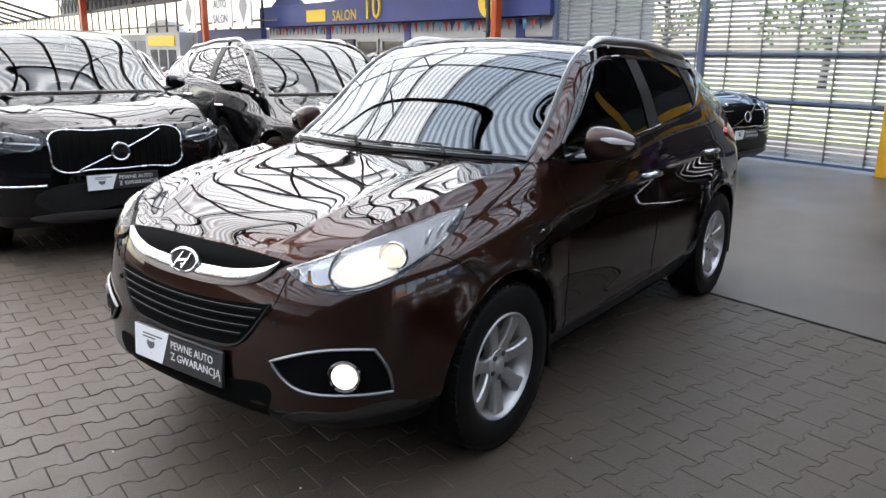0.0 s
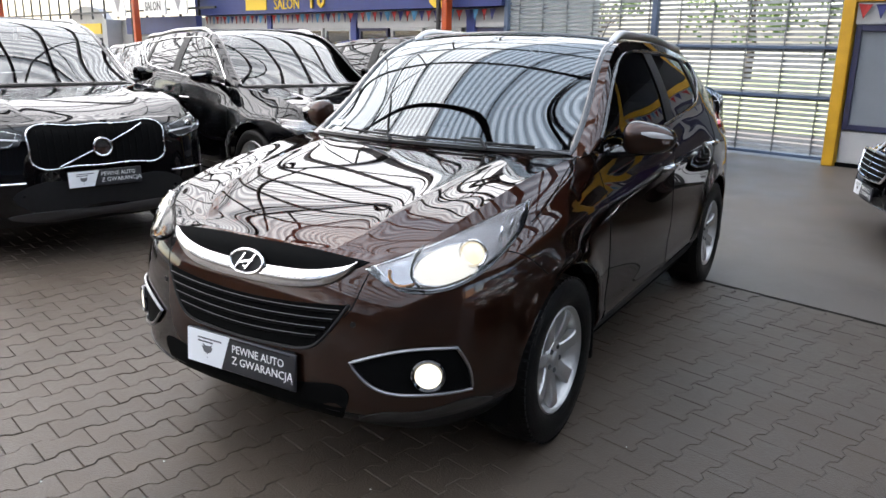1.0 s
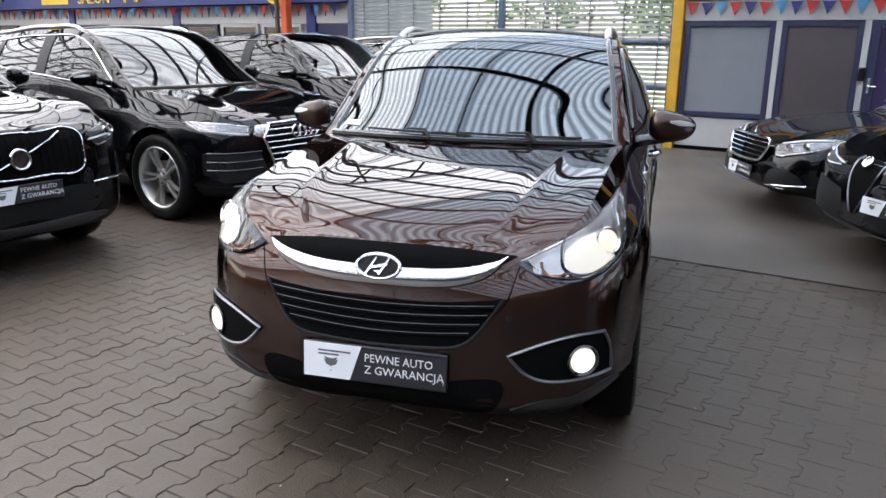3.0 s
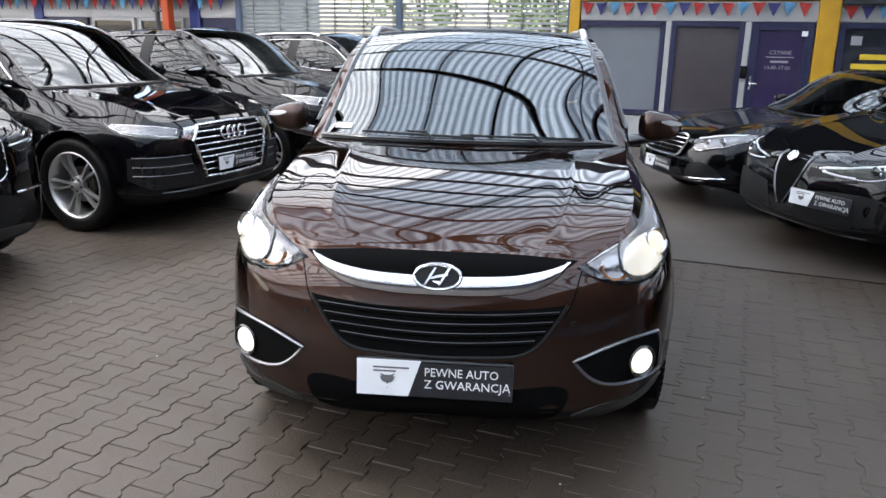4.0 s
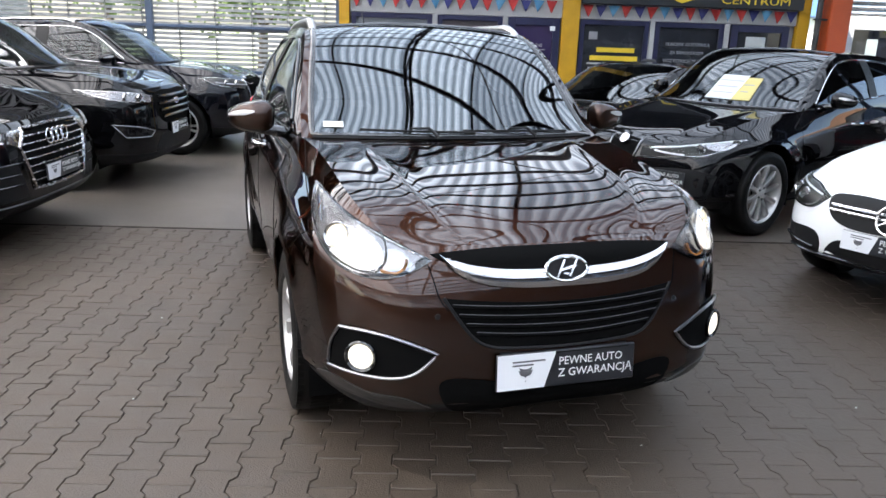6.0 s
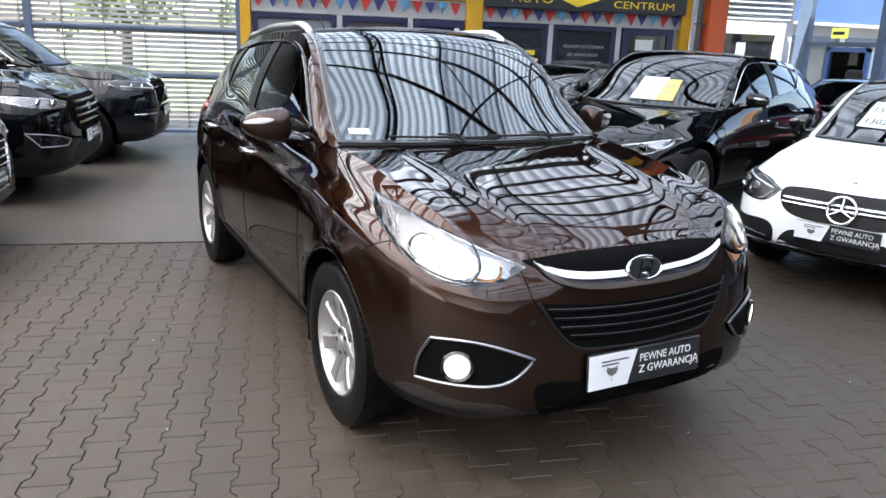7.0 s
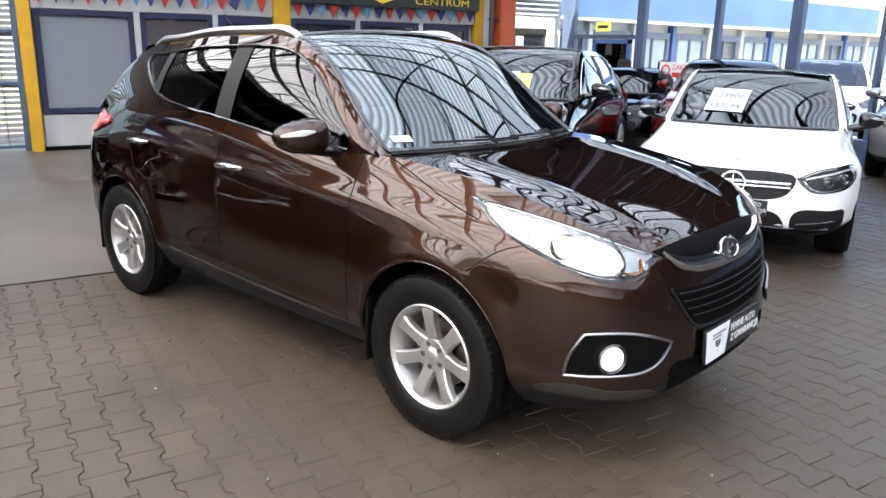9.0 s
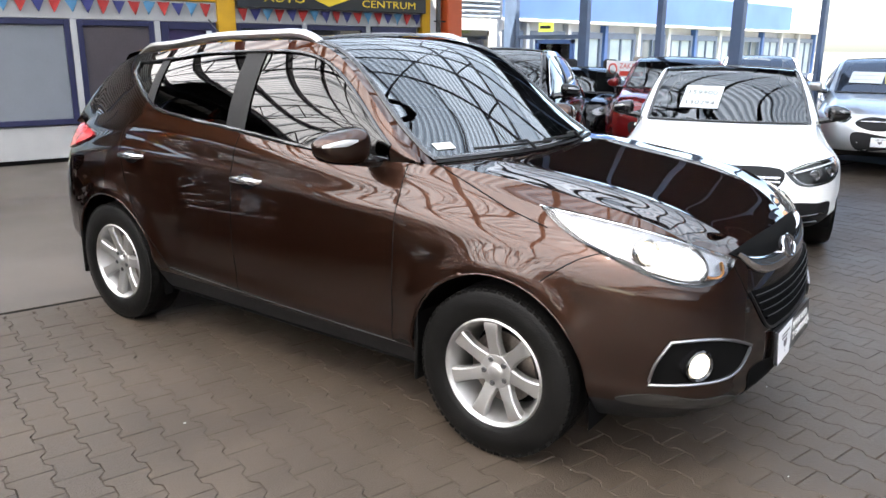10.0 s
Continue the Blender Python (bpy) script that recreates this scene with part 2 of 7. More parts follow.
FLAG_WHITE = material("white_pennant", (0.42, 0.42, 0.41), 0.8, 0, vary=0.1, scale=6)
# Tints step down across the hall: uneven daylight put into the sheet colour.
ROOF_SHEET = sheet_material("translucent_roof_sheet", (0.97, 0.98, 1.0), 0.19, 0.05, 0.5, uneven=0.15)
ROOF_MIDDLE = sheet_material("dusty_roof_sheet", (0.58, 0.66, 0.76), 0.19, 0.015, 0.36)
ROOF_DIM = sheet_material("weathered_roof_sheet", (0.40, 0.45, 0.52), 0.19, 0.01, 0.36)
LEAF = material("tree_leaves", (0.085, 0.13, 0.030), 0.6, 0, vary=0.5, scale=1.5, per_object=0.2)
BARK = material("tree_bark", (0.07, 0.055, 0.04), 0.9, 0, vary=0.3, scale=6, bump=0.4)
GRASS = material("grass", (0.14, 0.165, 0.08), 0.8, 0, vary=0.4, scale=0.8)
GREEN_SIGN = material("yellow_green_exit_sign", (0.45, 0.52, 0.06), 0.4, 0, emit=((0.5, 0.6, 0.1), 0.25))
RED_PRINT = material("red_sign_print", (0.60, 0.05, 0.03), 0.5)
OUT_ROOF = material("terracotta_roof", (0.45, 0.26, 0.17), 0.8, 0, vary=0.2, scale=3)


# ---- mesh tools ----
class Shape:
    """Vertices and faces, gathered piece by piece."""

    def __init__(self):
        self.v, self.f = [], []

    def add(self, verts, faces):
        k = len(self.v)
        self.v += [tuple(p) for p in verts]
        self.f += [tuple(i + k for i in f) for f in faces]
        return self

    def grid(self, rows, flip=False, close=False):
        n, m = len(rows), len(rows[0])
        faces = []
        for i in range(n - 1):
            for j in range(m if close else m - 1):
                a, b = i * m + j, i * m + (j + 1) % m
                q = (a, b, b + m, a + m)
                faces.append(q[::-1] if flip else q)
        return self.add([p for r in rows for p in r], faces)

    def tube(self, pts, r, n=8, close=False, flat=1.0, up=(0, 0, 1)):
        pts = [Vector(p) for p in pts]
        rows = []
        for i, p in enumerate(pts):
            a = pts[i - 1] if i or close else p
            b = pts[(i + 1) % len(pts)] if i + 1 < len(pts) or close else p
            d = (b - a).normalized()
            side = d.cross(Vector(up))
            side = side.normalized() if side.length > 1e-4 else d.orthogonal().normalized()
            top = side.cross(d)
            rr = r[i] if isinstance(r, (list, tuple)) else r
            rows.append([p + rr * (math.cos(t) * side + flat * math.sin(t) * top) for t in (2 * math.pi * k / n for k in range(n))])
        if close:
            rows.append(rows[0])
        k = len(self.v)
        self.grid(rows, close=True)
        if not close:
            self.f.append(tuple(range(k, k + n)))
            self.f.append(tuple(range(k + (len(rows) - 1) * n, k + len(rows) * n))[::-1])
        return self

    def box(self, lo, hi, bev=0.0, m=None):
        (x0, y0, z0), (x1, y1, z1) = lo, hi
        if not bev:
            vs = [(x, y, z) for z in (z0, z1) for y in (y0, y1) for x in (x0, x1)]
            fs = [(0, 2, 3, 1), (4, 5, 7, 6), (0, 1, 5, 4), (2, 6, 7, 3), (0, 4, 6, 2), (1, 3, 7, 5)]
        else:
            vs, fs, ix = [], [], {}
            for i in (0, 1):
                for j in (0, 1):
                    for k in (0, 1):
                        c = ((x0, x1)[i], (y0, y1)[j], (z0, z1)[k])
                        s = (1 - 2 * i, 1 - 2 * j, 1 - 2 * k)
                        for ax in range(3):
                            ix[i, j, k, ax] = len(vs)
                            vs.append(tuple(c[q] + (0 if q == ax else bev * s[q]) for q in range(3)))
            for s in (0, 1):
                o = lambda f: f if s else f[::-1]
                fs.append(o((ix[s, 0, 0, 0], ix[s, 1, 0, 0], ix[s, 1, 1, 0], ix[s, 0, 1, 0])))
                fs.append(o((ix[0, s, 0, 1], ix[0, s, 1, 1], ix[1, s, 1, 1], ix[1, s, 0, 1])))
                fs.append(o((ix[0, 0, s, 2], ix[1, 0, s, 2], ix[1, 1, s, 2], ix[0, 1, s, 2])))
                for t in (0, 1):
                    fs.append((ix[s, t, 0, 0], ix[s, t, 1, 0], ix[s, t, 1, 1], ix[s, t, 0, 1]))
                    fs.append((ix[s, 0, t, 0], ix[s, 1, t, 0], ix[s, 1, t, 2], ix[s, 0, t, 2]))
                    fs.append((ix[0, s, t, 1], ix[1, s, t, 1], ix[1, s, t, 2], ix[0, s, t, 2]))
                    for r in (0, 1):
                        fs.append((ix[s, t, r, 0], ix[s, t, r, 1], ix[s, t, r, 2]))
        if m is not None:
            vs = [m @ Vector(p) for p in vs]
        return self.add(vs, fs)

    def lathe(self, prof, n=48, m=None):
        """Turns the profile (offset along x, radius) round the x axis."""
        rows = [[(a, r * math.cos(t), r * math.sin(t)) for t in (2 * math.pi * k / n for k in range(n))] for a, r in prof]
        if m is not None:
            rows = [[m @ Vector(p) for p in r] for r in rows]
        return self.grid(rows, close=True)

    def prism(self, outline, thick, m=None):
        """A flat outline (x, z) with depth along y."""
        n = len(outline)
        vs = [(x, 0, z) for x, z in outline] + [(x, thick, z) for x, z in outline]
        fs = [tuple(range(n)), tuple(range(n, 2 * n))[::-1]] + [(i, i + n, (i + 1) % n + n, (i + 1) % n) for i in range(n)]
        if m is not None:
            vs = [m @ Vector(p) for p in vs]
        return self.add(vs, fs)

    def mirror(self):
        k = len(self.v)
        self.v += [(-p[0], p[1], p[2]) for p in self.v]
        self.f += [tuple(i + k for i in f[::-1]) for f in self.f]
        return self

    def moved(self, m):
        self.v = [tuple(m @ Vector(p)) for p in self.v]
        return self


def mesh_of(name, shape, mat, smooth=38, weld=0.0):
    me = bpy.data.meshes.new(name)
    me.from_pydata(shape.v, [], shape.f)
    bm = bmesh.new()
    bm.from_mesh(me)
    if weld:
        bmesh.ops.remove_doubles(bm, verts=bm.verts, dist=weld)
    bmesh.ops.recalc_face_normals(bm, faces=bm.faces)
    bm.to_mesh(me)
    bm.free()
    for mt in mat if isinstance(mat, (list, tuple)) else [mat]:
        me.materials.append(mt)
    if smooth:
        me.polygons.foreach_set("use_smooth", [True] * len(me.polygons))
        me.set_sharp_from_angle(angle=radians(smooth))
    return me


def part(name, shape, mat, parent, label="", smooth=38, weld=0.0, m=None):
    """One mesh object under a thing or under a part."""
    ob = new(name, shape if isinstance(shape, bpy.types.Mesh) else mesh_of(name, shape, mat, smooth, weld))
    ob.parent = parent
    if m is not None:
        ob.matrix_basis = m
    return tagged(ob, label=label) if label else ob


def thing(name, m, label, category, group="", kind=""):
    ob = new(name)
    ob.empty_display_size = 0.2
    ob.matrix_basis = m
    return tagged(ob, label, category, group, kind)


def solid(name, shape, mat, label, category, group="", kind="", m=None, smooth=38):
    ob = new(name, mesh_of(name, shape, mat, smooth))
    if m is not None:
        ob.matrix_basis = m
    return tagged(ob, label, category, group, kind)


def lettering(text, size, mat, parent, m, label="", depth=0.002, align="LEFT", name="lettering", squeeze=1.0):
    cu = bpy.data.curves.new("lettering", "FONT")
    cu.body, cu.size, cu.extrude, cu.align_x, cu.resolution_u = text, size, depth, align, 2
    tmp = new("lettering_source", cu)
    bpy.context.view_layer.update()
    me = bpy.data.meshes.new_from_object(tmp.evaluated_get(bpy.context.evaluated_depsgraph_get()))
    bpy.data.objects.remove(tmp)
    me.materials.clear()
    me.materials.append(mat)
    ob = new(name, me)
    ob.parent = parent
    ob.matrix_basis = m @ Matrix.Diagonal((squeeze, 1, 1, 1))
    if label:
        ob["label"] = label
    return ob


def slopes(xs, ys):
    d = np.diff(ys, axis=0) / np.diff(xs).reshape((-1,) + (1,) * (ys.ndim - 1))
    m = np.empty_like(ys)
    m[0], m[-1] = d[0], d[-1]
    h = np.diff(xs).reshape((-1,) + (1,) * (ys.ndim - 1))
    m[1:-1] = (d[:-1] * h[1:] + d[1:] * h[:-1]) / (h[:-1] + h[1:])
    return m


def through_points(xs, ys):
    """A smooth function through the given values."""
    xs, ys = np.array(xs, float), np.array(ys, float)
    ms = slopes(xs, ys)

    def f(x):
        x = min(max(x, xs[0]), xs[-1])
        i = min(int(np.searchsorted(xs, x, "right")) - 1, len(xs) - 2)
        h = xs[i + 1] - xs[i]
        t = (x - xs[i]) / h
        return (1 + 2 * t) * (1 - t) ** 2 * ys[i] + t * (1 - t) ** 2 * h * ms[i] + t * t * (3 - 2 * t) * ys[i + 1] + t * t * (t - 1) * h * ms[i + 1]
    return f


def spline(xs, ys):
    """A natural cubic curve through the given values, with no jumps in its bend."""
    xs, ys = np.array(xs, float), np.array(ys, float)
    n = len(xs)
    h = np.diff(xs)
    A, r = np.eye(n), np.zeros_like(ys)
    for i in range(1, n - 1):
        A[i, i - 1:i + 2] = h[i - 1], 2 * (h[i - 1] + h[i]), h[i]
        r[i] = 6 * ((ys[i + 1] - ys[i]) / h[i] - (ys[i] - ys[i - 1]) / h[i - 1])
    m = np.linalg.solve(A, r)

    def f(x):
        x = min(max(x, xs[0]), xs[-1])
        i = min(int(np.searchsorted(xs, x, "right")) - 1, n - 2)
        a, b = (xs[i + 1] - x) / h[i], (x - xs[i]) / h[i]
        return a * ys[i] + b * ys[i + 1] + ((a ** 3 - a) * m[i] + (b ** 3 - b) * m[i + 1]) * h[i] ** 2 / 6
    return f


def line_through(pts):
    """A smooth space curve through points, by its share of the length."""
    p = np.array(pts, float)
    s = np.r_[0, np.cumsum(np.linalg.norm(np.diff(p, axis=0), axis=1))]
    return spline(s / s[-1], p)


def smooth_ring(pts, n, corners=()):
    """A closed outline, rounded but at the named corners."""
    if not corners:
        q = pts[-2:] + pts + pts[:3]
        f = line_through(q)
        p = np.array(q, float)
        s = np.r_[0, np.cumsum(np.linalg.norm(np.diff(p, axis=0), axis=1))]
        s /= s[-1]
        return [Vector(f(s[2] + (s[2 + len(pts)] - s[2]) * k / n)) for k in range(n)]
    out = []
    cs = sorted(corners)
    lens = []
    runs = []
    for a, b in zip(cs, cs[1:] + [cs[0] + len(pts)]):
        run = [pts[i % len(pts)] for i in range(a, b + 1)]
        runs.append(run)
        lens.append(sum((Vector(run[i + 1]) - Vector(run[i])).length for i in range(len(run) - 1)))
    for run, ln in zip(runs, lens):
        k = max(3, round(n * ln / sum(lens)))
        f = line_through(run) if len(run) > 2 else (lambda t, r=run: np.array(r[0]) * (1 - t) + np.array(r[1]) * t)
        out += [Vector(f(i / k)) for i in range(k)]
    return out


def sstep(a, b, x):
    t = min(max((x - a) / (b - a), 0), 1)
    return t * t * (3 - 2 * t)


# ---- car builder ----
# Lengths run from the front axle (y = 0) to the rear; x is half the width; z is up.
BASE = dict(
    wb=2.64, yf=-0.89, yr=3.50, W=0.905, H=1.645, R=0.352, arch=0.405, tyre_w=0.215, face_x=0.895,
    plan=[(0, 0.0), (0.30, 0.012), (0.50, 0.045), (0.68, 0.125), (0.80, 0.27), (0.87, 0.47), (0.90, 0.75), (0.905, 1.0), (0.893, 1.5), (0.89, 2.2),
          (0.892, 3.0), (0.90, 3.5), (0.885, 3.85), (0.83, 4.12), (0.72, 4.27), (0.45, 4.36), (0, 4.39)],
    top=[(-0.89, 0.905), (-0.845, 0.90), (-0.76, 0.925), (-0.62, 0.985), (-0.42, 1.035), (-0.17, 1.075), (0.15, 1.115), (0.42, 1.13), (0.70, 1.125), (1.0, 1.14),
         (1.55, 1.19), (2.0, 1.225), (2.4, 1.25), (2.75, 1.22), (3.0, 1.17), (3.25, 1.12), (3.5, 1.08)],
    bot=[(-0.89, 0.27), (-0.5, 0.26), (0, 0.25), (1.3, 0.235), (2.64, 0.26), (3.5, 0.34)],
    side=[(0, 0.11), (0.05, 0.07), (0.13, 0.028), (0.17, 0.012), (0.26, 0.010), (0.42, 0.0), (0.60, 0.003), (0.72, 0.009), (0.79, 0.014), (0.835, 0.029), (0.93, 0.053), (1, 0.085)],
    front=[(0, 0.12), (0.06, 0.06), (0.13, 0.015), (0.25, 0.0), (0.45, 0.004), (0.60, 0.018), (0.75, 0.038), (0.88, 0.066), (0.95, 0.088), (1, 0.13)],
    rear=[(0, 0.16), (0.15, 0.04), (0.35, 0.0), (0.5, 0.03), (0.7, 0.09), (1, 0.18)],
    shoulder=[(-0.89, 0.0), (-0.75, 0.03), (-0.55, 0.07), (-0.3, 0.095), (0.1, 0.09), (0.45, 0.045), (0.75, 0.0), (2.2, 0.0), (2.8, 0.04), (3.5, 0.03)],
    split=0.50,
    hood=[(-0.55, 0.985), (-0.2, 1.062), (0.1, 1.108)],
    E=[(0.42, None, None), (0.735, 0.65, 1.285), (0.695, 0.852, 1.462), (0.655, 1.068, 1.588), (0.635, 1.5, 1.622), (0.62, 2.0, 1.605), (0.60, 2.45, 1.56),
       (0.575, 2.85, 1.505), (0.61, 2.98, 1.42), (0.69, 3.10, 1.27), (0.74, 3.18, 1.14)],
    C=[(0.27, 1.135), (0.46, 1.285), (0.686, 1.455), (0.965, 1.616), (1.5, 1.655), (2.0, 1.648), (2.45, 1.615), (2.95, 1.565), (3.04, 1.46), (3.20, 1.27), (3.30, 1.10)],
    bands=(0.003, 0.318, 0.80, 0.93),
    zlo=[(0.5, 1.135), (1.0, 1.152), (1.55, 1.205), (2.0, 1.238), (2.26, 1.275), (2.42, 1.35), (2.6, 1.445)],
    windows=[(0.60, 1.475), (1.61, 2.28), (2.345, 2.60)],
    margin=0.052,
)


def scaled(wb, yf, yr, W, H, R=0.37, hood_up=0.0, nose_up=0.0, blunt=0.0, cab=0.0, **more):
    """The base form stretched to another car's main sizes."""
    b = BASE
    kx, kz = W / b["W"], H / b["H"]

    def fy(y):
        if y < 0:
            return y * yf / b["yf"]
        return y * wb / b["wb"] if y < b["wb"] else wb + (y - b["wb"]) * (yr - wb) / (b["yr"] - b["wb"])

    def fz(z, y=2.0):
        return z * kz + (hood_up * (1 - sstep(0.2, 1.1, y)) + nose_up * (1 - sstep(-0.9, 0.5, y))) * sstep(0.3, 0.85, z)
    def cy(y):
        return fy(y) + cab * (1 - sstep(1.6, 3.0, y))
    p = dict(b)
    p.update(wb=wb, yf=yf, yr=yr, W=W, H=H, R=R, arch=R + 0.055, face_x=W - 0.012)
    p["plan"] = [(x * kx, (fy(b["yf"] + d) - yf) * (1 - blunt * (1 - sstep(0.3, 0.8, d)))) for x, d in b["plan"]]
    if blunt:
        p["front"] = [(0, 0.11), (0.06, 0.05), (0.13, 0.012), (0.25, 0.0), (0.5, 0.0), (0.70, 0.010), (0.85, 0.024), (0.93, 0.045), (1, 0.10)]
    p["top"] = [(fy(y), fz(z, y)) for y, z in b["top"]]
    p["bot"] = [(fy(y), z) for y, z in b["bot"]]
    p["shoulder"] = [(fy(y), d) for y, d in b["shoulder"]]
    p["split"] = b["split"] * kx
    p["hood"] = [(fy(y), fz(z, y)) for y, z in b["hood"]]
    p["E"] = [(cy(b["E"][0][0]), None, None)] + [(x * kx, cy(y), fz(z, y)) for x, y, z in b["E"][1:]]
    p["C"] = [(cy(y), fz(z, y)) for y, z in b["C"]]
    p["zlo"] = [(cy(y), fz(z, y) + 0.004) for y, z in b["zlo"]]
    p["windows"] = [(cy(a), cy(c)) for a, c in b["windows"]]
    p.update(more)
    return p


class Car:
    def __init__(self, p, fine=1.0):
        self.p, self.fine = p, fine
        pl = [(x, p["yf"] + d, 0) for x, d in p["plan"]]
        self.plan = line_through(pl)
        tab = lambda k: (spline if k in ("top", "shoulder") else through_points)([a for a, _ in p[k]], [b for _, b in p[k]])
        self.top, self.bot, self.side, self.front, self.rear, self.shoulder = (tab(k) for k in ("top", "bot", "side", "front", "rear", "shoulder"))
        self.zlo = tab("zlo")
        n = round(130 * fine)
        self.ss = np.linspace(0, 1, n)
        ys = np.array([self.K(s, 1)[1] for s in self.ss])
        xs = np.array([self.K(s, 1)[0] for s in self.ss])
        zs = np.array([self.K(s, 1)[2] for s in self.ss])
        self._ys, self._xs, self._zs = ys, xs, zs
        e0 = p["E"][0][0]
        first = (float(np.interp(e0, ys, xs)), e0, float(np.interp(e0, ys, zs)))
        E = np.array([first] + p["E"][1:], float)
        C = np.array([(0, y, z) for y, z in p["C"]], float)
        k = np.r_[0, np.cumsum(np.linalg.norm(np.diff(E, axis=0), axis=1))]
        k /= k[-1]
        self.E, self.C = spline(k, E), spline(k, C)
        self.bs = np.linspace(0, 1, 200)
        self.by = np.array([self.E(b)[1] for b in self.bs])

    # the lower body: s runs round the plan from the nose to the tail, u up the flank
    def K(self, s, u):
        b = self.plan(s)
        d = self.plan(min(1, s + 0.004)) - self.plan(max(0, s - 0.004))
        n = Vector((d[1], -d[0], 0)).normalized()
        if n.x < 0:
            n.x = 0
        f, r = max(0, -n.y) ** 2, max(0, n.y) ** 2
        inset = f * self.front(u) + r * self.rear(u) + (1 - f - r) * self.side(u)
        y = b[1]
        inset += self.shoulder(y) * sstep(0.62, 1.06, u) ** 1.3 / 0.93
        zb, zt = self.bot(y), self.top(y)
        return Vector((max(0, b[0] - n.x * inset), y - n.y * inset, zb + (zt - zb) * u))

    def at_y(self, y):
        return float(np.interp(y, self.by[:140], self.bs[:140])) if y < self.by[139] else float(np.interp(y, self.by, self.bs))

    def G(self, a, b):
        e, c = self.E(b), self.C(b)
        w = 1 - abs(a) ** 2.1
        return Vector((a * e[0], e[1] + (c[1] - e[1]) * w, e[2] + (c[2] - e[2]) * w))

    def S(self, y, z):
        """The cabin's flank at a place along the car and a height."""
        b = self.at_y(y)
        e = self.E(b)
        x0, z0 = float(np.interp(y, self._ys, self._xs)), float(np.interp(y, self._ys, self._zs))
        t = min(max((z - z0) / max(e[2] - z0, 0.02), -0.1), 1)
        return Vector((x0 + (e[0] - x0) * t + 0.022 * math.sin(math.pi * max(t, 0)), y, z))

    def hi(self, y):
        return self.E(self.at_y(y))[2]

    def base(self, y):
        return float(np.interp(y, self._ys, self._zs))

    def flank(self):
        """The lower body's grid, with the wheel openings cut out."""
        p = self.p
        us = np.r_[np.linspace(0, 0.2, 7)[:-1], np.linspace(0.2, 1, round(24 * self.fine) + 3)]
        pts = [[self.K(s, u) for s in self.ss] for u in us]
        arcs = [(0.0, p["R"] + 0.012), (p["wb"], p["R"] + 0.012)]
        Ra = p["arch"]
        inside = {}
        for i, row in enumerate(pts):
            for j, q in enumerate(row):
                for yc, zc in arcs:
                    dy, dz = q.y - yc, max(q.z - zc, 0)
                    d = math.hypot(dy, dz)
                    if q.x > 0.5 * p["W"]:
                        q.x += 0.016 * math.exp(-((d - Ra) / 0.06) ** 2) * sstep(0.2, 0.5, q.z)
                        if d < Ra:
                            inside[i, j] = (yc, zc, d)
        faces = []
        m = len(self.ss)
        touched = set()
        for i in range(len(us) - 1):
            for j in range(m - 1):
                c = [(i, j), (i, j + 1), (i + 1, j + 1), (i + 1, j)]
                if all(k in inside for k in c):
                    continue
                touched.update(k for k in c if k in inside)
                faces.append(c)
        for i, j in touched:
            yc, zc, d = inside[i, j]
            q = pts[i][j]
            dz = q.z - zc
            q.y = yc + (q.y - yc) * Ra / max(d, 1e-3)
            if dz > 0:
                q.z = zc + dz * Ra / max(d, 1e-3)
        return pts, faces, us

    def hood(self, na=None, nb=None):
        p = self.p
        na, nb = na or round(76 * self.fine), nb or round(56 * self.fine)
        sc = float(np.interp(p["split"], self._xs[:len(self.ss) // 3], self.ss[:len(self.ss) // 3]))
        se = float(np.interp(p["E"][0][0], self._ys, self.ss))
        F = lambda a: self.K(sc * a, 1)
        Gs = lambda b: self.K(sc + (se - sc) * b, 1)
        D = lambda a: self.G(a, 0)
        f0, d0 = F(0), D(0)
        cc = line_through([tuple(f0)] + [(0, y, z) for y, z in p["hood"]] + [tuple(d0)])
        rows = []
        for j in range(nb + 1):
            b = j / nb
            row = []
            for i in range(na + 1):
                a = i / na
                row.append(F(a) * (1 - b) + D(a) * b + Vector(cc(b)) * (1 - a) + Gs(b) * a
                           - (F(0) * (1 - a) * (1 - b) + F(1) * a * (1 - b) + D(0) * (1 - a) * b + D(1) * a * b))
            rows.append(row)
        # the pressed panel is one fair surface; only its rim follows the neighbours
        flat = [q for row in rows for q in row]
        ym, yw = (p["yf"] + p["E"][0][0]) / 2, (p["E"][0][0] - p["yf"]) / 2
        basis = lambda q: [(q.x / p["W"]) ** (2 * i) * ((q.y - ym) / yw) ** j for i in range(3) for j in range(5)]
        fair = np.linalg.lstsq(np.array([basis(q) for q in flat]), np.array([q.z for q in flat]), rcond=None)[0]
        for j, row in enumerate(rows):
            b = j / nb
            for i, q in enumerate(row):
                a = i / na
                w = sstep(0, 0.20, 1 - a) * sstep(0, 0.14, b) * sstep(0, 0.10, 1 - b)
                q.z += w * (float(np.dot(fair, basis(q))) - q.z)
                ridge = 0.60 + 0.10 * b
                q.z += (0.011 * math.exp(-(math.hypot(a - ridge, 0.012) - 0.012) / 0.055) * (0.4 + 0.6 * b)) * min(1, 6 * (1 - b)) * min(1, 5 * b)
        return rows

    def ready(self):
        """Lays the whole skin into a tree for setting things on it."""
        from mathutils.bvhtree import BVHTree
        s = Shape()
        pts, faces, us = self.flank()
        m = len(self.ss)
        s.add([q for r in pts for q in r], [tuple(i * m + j for i, j in c) for c in faces])
        s.grid(self.hood())
        s.mirror()
        self.tree = BVHTree.FromPolygons([Vector(v) for v in s.v], s.f)

